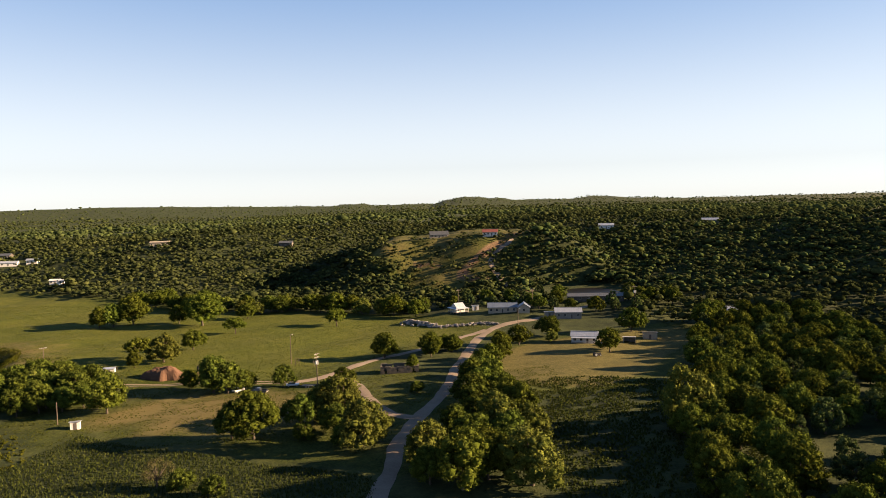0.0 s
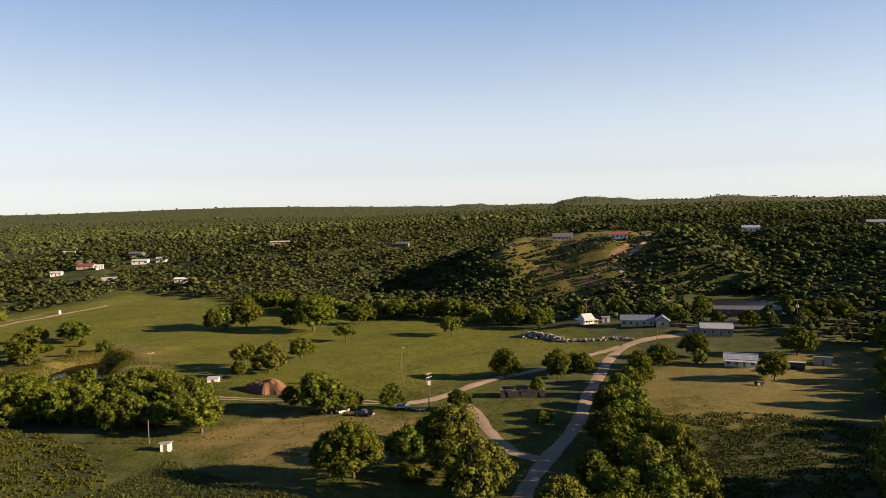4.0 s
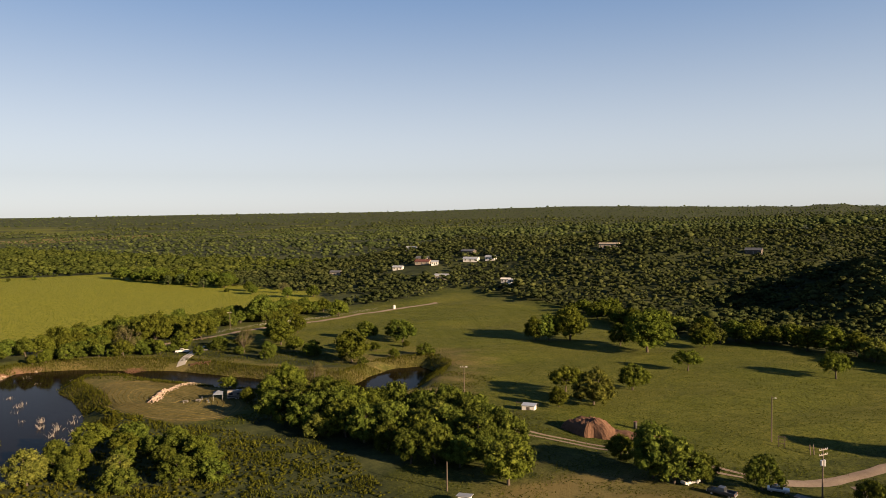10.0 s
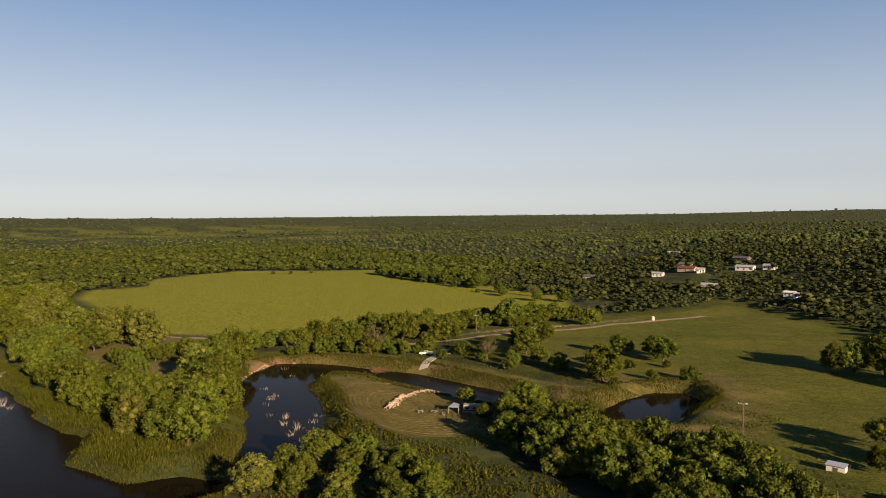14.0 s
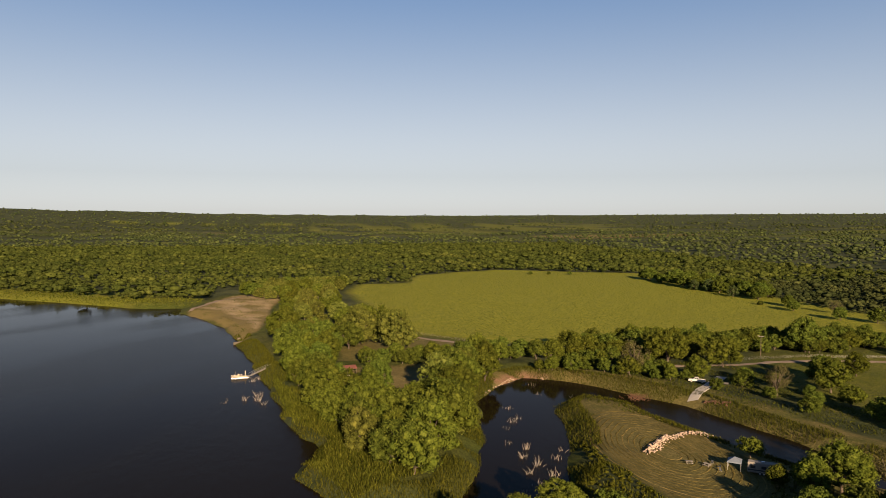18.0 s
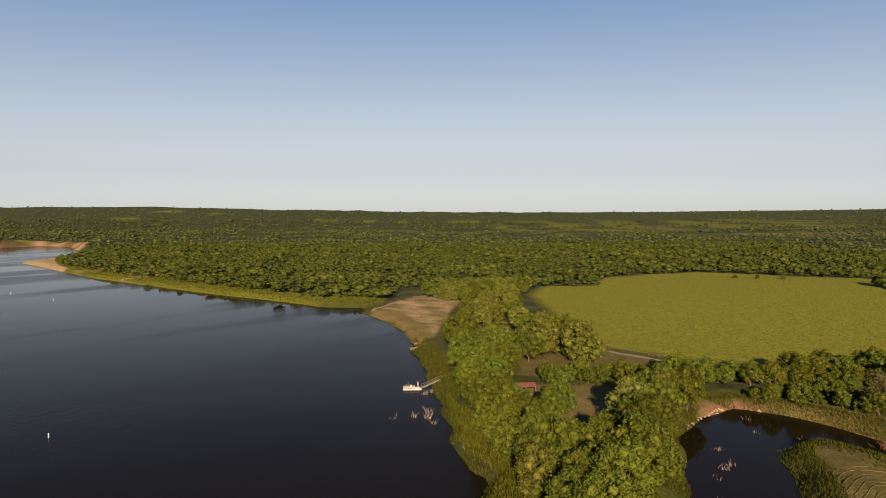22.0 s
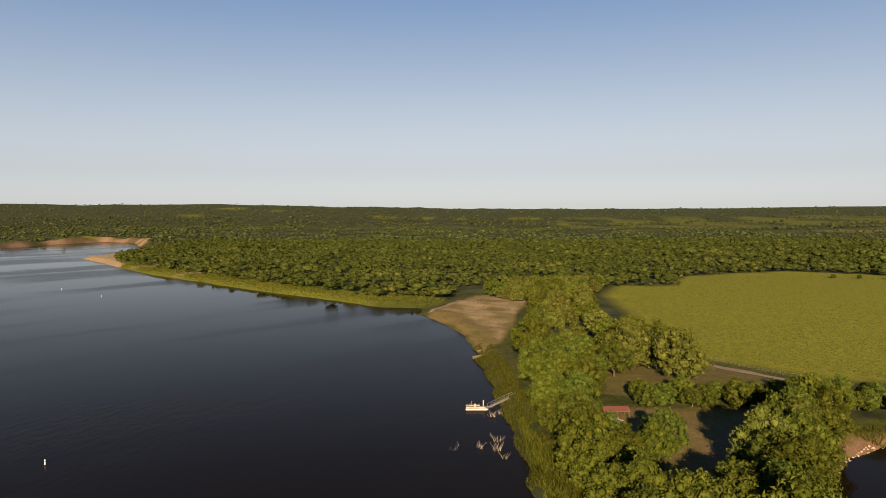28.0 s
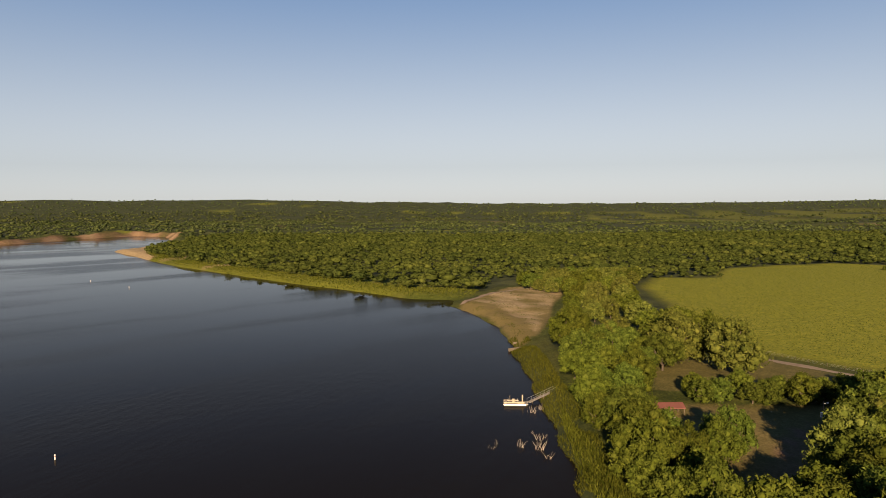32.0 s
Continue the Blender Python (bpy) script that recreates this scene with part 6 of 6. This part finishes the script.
stones("rubble_heap", ridge_spots(((-238, 208), (-242, 213), (-247, 219)), 2.0, 1.1, 280, 1), 0.16, 0.44, 1, PINK_STONE, "heap of pinkish broken stone on the mown circle")
stones("rubble_heap", ridge_spots(((-247, 220), (-249, 227), (-247, 233)), 1.7, 0.8, 200, 2), 0.15, 0.38, 2, PINK_STONE, "low heap of pale stone rubble on the mown circle")
stones("rubble_heap", ridge_spots(((-20, 364), (-13, 357), (-5, 350)), 4.6, 2.0, 300, 3), 0.4, 1.15, 3, GREY_STONE, "grey heap of quarried stone by the road")
stones("rubble_heap", ridge_spots(((-4, 349), (6, 347), (13, 347)), 3.2, 1.1, 190, 4), 0.3, 0.8, 4, GREY_STONE, "low grey heap of stone rubble by the road")
stones("rubble_heap", ridge_spots(((14, 348), (21, 347), (26, 345)), 2.4, 1.0, 140, 5), 0.3, 0.8, 5, GREY_STONE, "low line of grey stone near the road")
stones("rubble_bank", ridge_spots(((-304, 182), (-322, 191), (-336, 205), (-334, 218)), 1.8, 0.2, 90, 6), 0.2, 0.5, 6, PINK_STONE, "pale stones along the eroded pond bank")
stones("rocky_islet", ridge_spots(((-372, -172), (-368, -166)), 3.0, 0.8, 90, 7), 0.4, 1.0, 7, PINK_STONE, "small rocky islet in the lake")
stones("rubble_heap", ridge_spots(((-282, 254), (-276, 258)), 1.6, 0.4, 50, 8), 0.2, 0.55, 8, RED_EARTH, "reddish rubble beside the boat ramp")


def mound(name, x, y, rx, ry, high, seed, material, label):
    n, m, verts, faces = 40, 14, [], []
    rnd = random.Random(seed)
    ph = [rnd.uniform(0, 6.28) for _ in range(6)]
    for j in range(m + 1):
        r = j / m
        for i in range(n):
            a = 6.2832 * i / n
            wob = 1 + 0.16 * math.sin(2 * a + ph[0]) + 0.10 * math.sin(5 * a + ph[1]) + 0.05 * math.sin(9 * a + ph[2])
            px, py = x + rx * r * wob * math.cos(a), y + ry * r * wob * math.sin(a)
            fall = max(0.0, 1 - r ** 2.4) ** 0.8
            crag = 1 + 0.28 * noise.noise((px * 0.45, py * 0.45, ph[3])) + 0.12 * noise.noise((px * 1.3, py * 1.3, ph[4]))
            verts.append((px, py, float(land(px, py)) - 0.15 + high * fall * crag))
    for j in range(m):
        for i in range(n):
            faces.append((j * n + i, j * n + (i + 1) % n, (j + 1) * n + (i + 1) % n, (j + 1) * n + i))
    return tagged(link_mesh(name, verts, faces, material), label, "mound")


mound("earth_mound", -104, 258, 7.0, 5.0, 4.4, 3, RED_EARTH, "steep mound of bare red earth in the meadow")
mound("earth_mound", -96, 261, 6.0, 3.6, 1.3, 4, RED_EARTH, "low spill of red earth beside the mound")
mound("earth_mound", -88, 265, 2.2, 1.8, 1.4, 5, RED_EARTH, "small heap of red earth")
drum = thing("barrel", -95, 268, 0, "dark upright barrel by the earth mound", "barrel")
part("drum", rod((0, 0, -0.1), (0, 0, 2.0), 0.5, 14), BLACK, drum)
part("rim", rod((0, 0, 1.95), (0, 0, 2.06), 0.54, 14), RUST_ROOF, drum)

pump = thing("cabin", -129, 268, 15, "low white trough shed inside a pipe pen", "shed")
part("wall", boxes((-2.0, -1.3, -0.3, 2.0, 1.3, 1.5)), WHITE_WALL, pump)
part("roof", prism([(-1.5, 1.45), (1.5, 1.65), (1.5, 1.77), (-1.5, 1.57)], -2.2, 2.2), TIN, pump)
part("hatch", boxes((-0.5, -1.34, 0.1, 0.5, -1.29, 1.1)), DARK_WALL, pump)
for px in (-4.4, -2.6, 2.4):
    part("pen_post", rod((px, 1.8, -0.3), (px, 1.8, 1.7), 0.07, 6), POLE_WOOD, pump)
part("pen_rail", boxes((-4.4, 1.77, 1.4, 2.4, 1.83, 1.48), (-4.4, 1.77, 0.7, 2.4, 1.83, 0.78)), POLE_WOOD, pump)

ruin = thing("stone_ruin", -17, 257.5, 3, "roofless limestone house ruin with empty openings", "ruin")
rl, rd, rt = 7.0, 3.0, 0.45


def broken_wall(x0, x1, y0, y1, gaps, seed):
    """Courses of stone blocks with a broken top; gaps: from, to, sill, head along the wall's longer run."""
    rng = random.Random(seed)
    along = x1 - x0 > y1 - y0
    a0, a1 = (x0, x1) if along else (y0, y1)
    pieces, z, row = [], -0.3, 0
    while z < 2.7:
        a = a0 - (0.25 if row % 2 else 0)
        while a < a1:
            b = min(a + rng.uniform(0.5, 0.85), a1)
            s = max(a, a0)
            top_here = 2.5 + 0.16 * math.sin(s * 0.9 + seed) - (0.3 if rng.random() < 0.1 else 0)
            hole = any(g0 < (s + b) / 2 < g1 and sill < z + 0.15 < head for g0, g1, sill, head in gaps)
            if b - s > 0.1 and z < top_here and not hole:
                j = rng.uniform(-0.02, 0.02)
                pieces.append((s + 0.01, y0 + j, z, b - 0.01, y1 + j, z + 0.29) if along else (x0 + j, s + 0.01, z, x1 + j, b - 0.01, z + 0.29))
            a = b
        z, row = z + 0.30, row + 1
    return boxes(*pieces)


part("front_wall", broken_wall(-rl, rl, -rd, -rd + rt, ((-5.6, -4.6, 0, 2.2), (-1.2, -0.3, 0.9, 2.1), (4.6, 5.6, 0, 2.2)), 1), STONE, ruin)
part("back_wall", broken_wall(-rl, rl, rd - rt, rd, ((-3.2, -2.2, 0.9, 2.1), (1.5, 2.6, 0.9, 2.1)), 2), STONE, ruin)
part("end_wall", broken_wall(-rl, -rl + rt, -rd + rt + 0.01, rd - rt - 0.01, (), 3), STONE, ruin)
part("end_wall", broken_wall(rl - rt, rl, -rd + rt + 0.01, rd - rt - 0.01, ((-0.6, 0.6, 0.9, 2.0),), 4), STONE, ruin)
part("lintel", boxes((-5.8, -rd - 0.03, 2.2, -4.4, -rd + rt + 0.03, 2.42)), POLE_WOOD, ruin)
plant("pecan", -12.5, 258, 6.0, label="small tree grown up inside the stone ruin", group="trees in the meadow")

# ---------------------------------------------------------------- creek and camp
ramp_pts = [((-312, 278), (-309.5, 280.5)), ((-300, 264.5), (-297.5, 267)), ((-288, 250.5), (-285.5, 253))]
verts, faces = [], []
for k in range(13):
    t = k / 12
    i, u = (0, t * 2) if t < 0.5 else (1, t * 2 - 1)
    for s in (0, 1):
        a, b = Vector(ramp_pts[i][s]), Vector(ramp_pts[min(i + 1, 2)][s])
        p = a.lerp(b, u)
        z = float(land(p.x, p.y)) + 0.3
        verts += [(p.x, p.y, z), (p.x, p.y, z - 0.9)]
for k in range(12):
    a = k * 4
    faces += [(a, a + 4, a + 6, a + 2), (a, a + 1, a + 5, a + 4), (a + 2, a + 6, a + 7, a + 3)]
tagged(link_mesh("boat_ramp", verts, faces, CONCRETE), "pale concrete boat ramp running down into the creek", "ramp", kind="structure")


def tank(x, y, high, r, label):
    t = thing("water_tank", x, y, 0, label, "tank", "white tanks")
    part("shell", rod((0, 0, -0.2), (0, 0, high), r, 16), WHITE_PAINT, t)
    part("lid", rod((0, 0, high), (0, 0, high + 0.25), r * 1.02, 16, r * 0.3), WHITE_PAINT, t)


tank(-306, 334, 2.6, 0.9, "white upright water tank in the grass")
tank(-319, 432, 2.2, 0.9, "white tank at the end of the field road")
shed_roof_box("shed", -309, 330, 30, 3.0, 2.0, 1.6, 0.2, GREY_WALL, TIN, "low grey pump shelter beside the tank")


def sticks(name, x, y, count, high, spread, seed, label, z=0.0, material=None, lie=0.35, group="dead snags"):
    """A bundle of dead bent branches."""
    rng = random.Random(seed)
    verts, faces = [], []
    for _ in range(count):
        px, py = rng.gauss(0, spread * 0.3), rng.gauss(0, spread * 0.3)
        h, a = high * rng.uniform(0.4, 1.1), rng.uniform(0, 6.28)
        p, d = Vector((px, py, -0.5)), Vector((math.cos(a) * lie, math.sin(a) * lie, 1)).normalized()
        r = rng.uniform(0.035, 0.08)
        for k in range(3):
            q = p + d * (h + 0.5) / 3
            limb(verts, faces, p, q, r, r * 0.65, 5)
            p, r = q, r * 0.65
            d = (d + Vector((rng.gauss(0, 0.3), rng.gauss(0, 0.3), rng.gauss(-0.1, 0.2)))).normalized()
    ob = link_mesh(name, verts, faces, material or DEADWOOD)
    ob.location = (x, y, z)
    return tagged(ob, label, "snag", group)


SNAGS = ((-296, 189, 9, 1.6), (-281, 185, 12, 2.2), (-284, 188, 8, 1.8), (-275, 181, 4, 1.2), (-256, 181, 16, 2.6), (-249, 178, 14, 2.4), (-243, 180, 14, 3.0), (-238, 176, 12, 2.4), (-246, 186, 10, 2.2),
         (-235, 181, 14, 2.8), (-230, 175, 8, 1.6), (-262, 178, 6, 1.6), (-312, 205, 5, 1.6), (-325, 208, 4, 2.2), (-306, 216, 7, 1.4), (-252, 190, 6, 1.8), (-226, 170, 7, 1.5))
for k, (sx, sy, sc, sh) in enumerate(SNAGS):
    sticks("dead_shrub", sx, sy, sc, sh * 0.85, 2.2, 40 + k, "drowned dead shrub standing in the pond", group="snags in the pond")
for k, (sx, sy, sc, sh) in enumerate(((-354, 103.5, 14, 2.0), (-357, 106, 8, 2.2), (-325, 102, 9, 2.2), (-323, 95.5, 5, 0.9), (-326, 96.5, 5, 1.2), (-324, 107, 16, 3.0), (-331, 106.5, 12, 2.4), (-318, 109, 8, 1.8))):
    sticks("dead_shrub", sx, sy, sc, sh, 2.0, 70 + k, "drowned dead shrub standing in the lake shallows", group="snags in the lake")
for k in range(16):
    sx, sy = -594 - 9 * (k % 5) + 3 * (k % 3), 30 - 4 * k
    sticks("dead_stump", -602 + 8 * math.sin(k * 2.1) - k * 1.2, 42 - k * 3.0, 3, 2.2 + (k % 3), 1.2, 90 + k, "grey dead trunk standing at the far shore", group="snags at the far shore", lie=0.15)
sticks("brush_pile", -296, 236, 120, 2.6, 6.5, 120, "tangled pile of dead reddish brush on the bank", 1.6, RED_EARTH, 1.6, "brush piles")
sticks("brush_pile", -571, 86, 40, 4.0, 4.0, 121, "pale uprooted dead tree on the beach", 2.4, DEADWOOD, 1.2, "brush piles")
sticks("driftwood", -318, 188, 6, 2.4, 2.0, 122, "pale driftwood on the pond bank", 0.6, DEADWOOD, 2.5, "brush piles")

STRAW = foliage("straw", (0.10, 0.085, 0.03), (0.14, 0.115, 0.042), (0.20, 0.16, 0.065), 0.1)
# hay rows on the mown circle
rows = bmesh.new()
for ring in range(13):
    shrink = 1 - 0.068 * (ring + 0.4)
    loop_ = [Vector(((p[0] + 237) * shrink - 237, (p[1] - 213) * shrink + 213)) for p in MOWN]
    line = curve_through(loop_ + [loop_[0]], 1.2)
    prev = None
    for i, p in enumerate(line):
        d = (line[min(i + 1, len(line) - 1)] - line[max(i - 1, 0)]).normalized()
        side = Vector((-d.y, d.x)) * (0.22 + 0.08 * math.sin(i * 1.7 + ring))
        z = float(land(p.x, p.y))
        cur = [rows.verts.new((p.x - side.x, p.y - side.y, z + 0.02)), rows.verts.new((p.x, p.y, z + 0.09 + 0.04 * math.sin(i * 2.3))), rows.verts.new((p.x + side.x, p.y + side.y, z + 0.02))]
        if prev:
            rows.faces.new((prev[0], cur[0], cur[1], prev[1]))
            rows.faces.new((prev[1], cur[1], cur[2], prev[2]))
        prev = cur
me = bpy.data.meshes.new("hay_rows")
rows.to_mesh(me)
rows.free()
me.materials.append(STRAW)
tagged(new("hay_rows", me), "curved rows of cut hay on the mown circle", "hay", kind="stuff")

# ---------------------------------------------------------------- the lake
CREAM = surface("cream_paint", (0.20, 0.17, 0.13), (0.29, 0.25, 0.19), 0.6, 5, 0.6, 0.1)
boat = thing("pontoon_boat", -361.5, 98.5, 96, "cream pontoon boat with low side panels, moored at a gangway", "boat", z=0)
for s in (-0.95, 0.95):
    bm = rod((-3.4, s, 0.12), (3.0, s, 0.12), 0.36, 14)
    part("pontoon", bm, SILVER_PAINT, boat)
    part("nose_cone", rod((3.0, s, 0.12), (3.7, s, 0.3), 0.36, 14, 0.06), SILVER_PAINT, boat)
part("deck", boxes((-3.5, -1.3, 0.46, 3.5, 1.3, 0.58), bevel=0.02), GREY_WALL, boat)
part("side_panel", boxes((-3.4, -1.28, 0.74, 2.6, -1.22, 1.02)), CREAM, boat)
part("side_panel", boxes((-3.4, 1.22, 0.74, 1.0, 1.28, 1.02)), CREAM, boat)
part("front_panel", boxes((2.6, -1.2, 0.74, 2.66, 0.3, 1.02)), CREAM, boat)
part("bench", boxes((-3.2, -1.1, 0.58, -2.4, 1.1, 1.0), (0.6, -1.15, 0.58, 2.4, -0.5, 1.0), bevel=0.04), TAN_WALL, boat)
part("console", boxes((-0.9, 0.3, 0.58, -0.2, 1.1, 1.5), bevel=0.05), CREAM, boat)
for px in (-2.1, 0.7):
    for py in (-1.1, 1.1):
        part("post", rod((px, py, 0.58), (px, py, 1.5), 0.035, 6), STEEL, boat)
part("mast", rod((-1.6, 0, 0.58), (-1.6, 0, 2.6), 0.05, 6), CREAM, boat)
part("light_box", boxes((1.9, 0.8, 0.58, 2.3, 1.1, 2.6), bevel=0.03), CREAM, boat)

dock = thing("gangway", -362, 102.3, 0, "grey metal gangway from the bank to the boat", "gangway", z=0)
a, b = Vector((0, 0, 0.7)), Vector((-9, 7.5, 2.2))
d = (b - a).normalized()
side = Vector((-d.y, d.x, 0)).normalized() * 0.6
bm = bmesh.new()
vs = [bm.verts.new(p + s * side + Vector((0, 0, h))) for h in (0, -0.14) for p in (a, b) for s in (-1, 1)]
for f in ((0, 1, 3, 2), (4, 6, 7, 5), (0, 4, 5, 1), (1, 5, 7, 3), (3, 7, 6, 2), (2, 6, 4, 0)):
    bm.faces.new([vs[i] for i in f])
part("walkway", bm, GREY_WALL, dock)
for s in (-1, 1):
    rail = part("rail", rod(a + side * s + Vector((0, 0, 1.0)), b + side * s + Vector((0, 0, 1.0)), 0.035, 6), STEEL, dock)
    for k in range(7):
        p = a.lerp(b, k / 6) + side * s
        part("baluster", rod(p, p + Vector((0, 0, 1.0)), 0.025, 6), STEEL, rail)
for k in range(2):
    p = a.lerp(b, 0.15 + 0.4 * k)
    part("pile", rod((p.x, p.y, -1.8), (p.x, p.y, p.z), 0.1, 8), POLE_WOOD, dock)


def buoy(x, y, label):
    t = thing("buoy", x, y, 0, label, "buoy", "marker buoys", 0.0)
    part("float", rod((0, 0, -0.6), (0, 0, 1.15), 0.2, 12), WHITE_PAINT, t)
    part("band", rod((0, 0, 0.7), (0, 0, 0.85), 0.21, 12), RED_ROOF, t)
    part("cap", rod((0, 0, 1.15), (0, 0, 1.3), 0.2, 12, 0.08), WHITE_PAINT, t)


buoy(-301, -4, "white marker buoy floating on the lake")
buoy(-630, -202, "white marker buoy floating far out on the lake")
buoy(-671, -263, "white marker buoy floating far out on the lake")

for name, x0, y0, x1, y1 in (("retaining_wall", -450, 92, -458, 104), ("retaining_wall", -437, 91, -447, 104)):
    ang = math.degrees(math.atan2(y1 - y0, x1 - x0))
    ln = math.hypot(x1 - x0, y1 - y0)
    w = thing(name, (x0 + x1) / 2, (y0 + y1) / 2, ang, "low pale concrete groyne across the beach grass", "wall", z=0.9)
    part("slab", boxes((-ln / 2, -0.3, -1.6, ln / 2, 0.3, 0.35), bevel=0.05), STONE, w)
strip("beach_track", ((-556, 56), (-585, 64), (-612, 76), (-640, 96)), 3.0, ROAD, "pale worn path along the beach")

shelter = thing("picnic_shelter", -345, 139, 100, "open picnic shelter with a rust-red metal roof", "shelter")
part("roof", prism([(-2.6, 2.5), (0, 3.4), (2.6, 2.5), (2.6, 2.62), (0, 3.52), (-2.6, 2.62)], -3.8, 3.8), RUST_ROOF, shelter)
for px in (-3.4, 0, 3.4):
    for py in (-2.3, 2.3):
        part("post", boxes((px - 0.08, py - 0.08, -0.3, px + 0.08, py + 0.08, 2.55)), POLE_WOOD, shelter)
part("slab", boxes((-3.8, -2.6, -0.4, 3.8, 2.6, 0.06)), CONCRETE, shelter)
picnic_table(-345, 139, 15)


# ---------------------------------------------------------------- fences
def fence(points, gap, label):
    line = curve_through(points, gap)
    f = new("fence")
    f.location = (*line[0], 0)
    tagged(f, label, "fence", "wire fences")
    post_mesh = None
    for p in line:
        x, y = p.x - line[0].x, p.y - line[0].y
        z = float(land(p.x, p.y))
        if post_mesh is None:
            ob = part("post", rod((0, 0, -0.4), (0, 0, 1.3), 0.06, 6), POLE_WOOD, f)
            post_mesh = ob.data
        else:
            ob = new("post", post_mesh)
            ob.parent = f
        ob.location = (x, y, z)
    for h in (0.4, 0.8, 1.2):
        bm = bmesh.new()
        pv = None
        for p in line:
            z = float(land(p.x, p.y)) + h
            c = [bm.verts.new((p.x - line[0].x, p.y - line[0].y, z + s)) for s in (-0.01, 0.01)]
            if pv:
                bm.faces.new((pv[0], c[0], c[1], pv[1]))
            pv = c
        part("wire", bm, STEEL, f)


fence(((-326, 425), (-328, 372), (-338, 335), (-337, 302)), 5, "wire fence with timber posts along the field road")
fence(((-398, 212), (-416, 196), (-440, 176)), 5, "wire fence with timber posts beside the pasture")
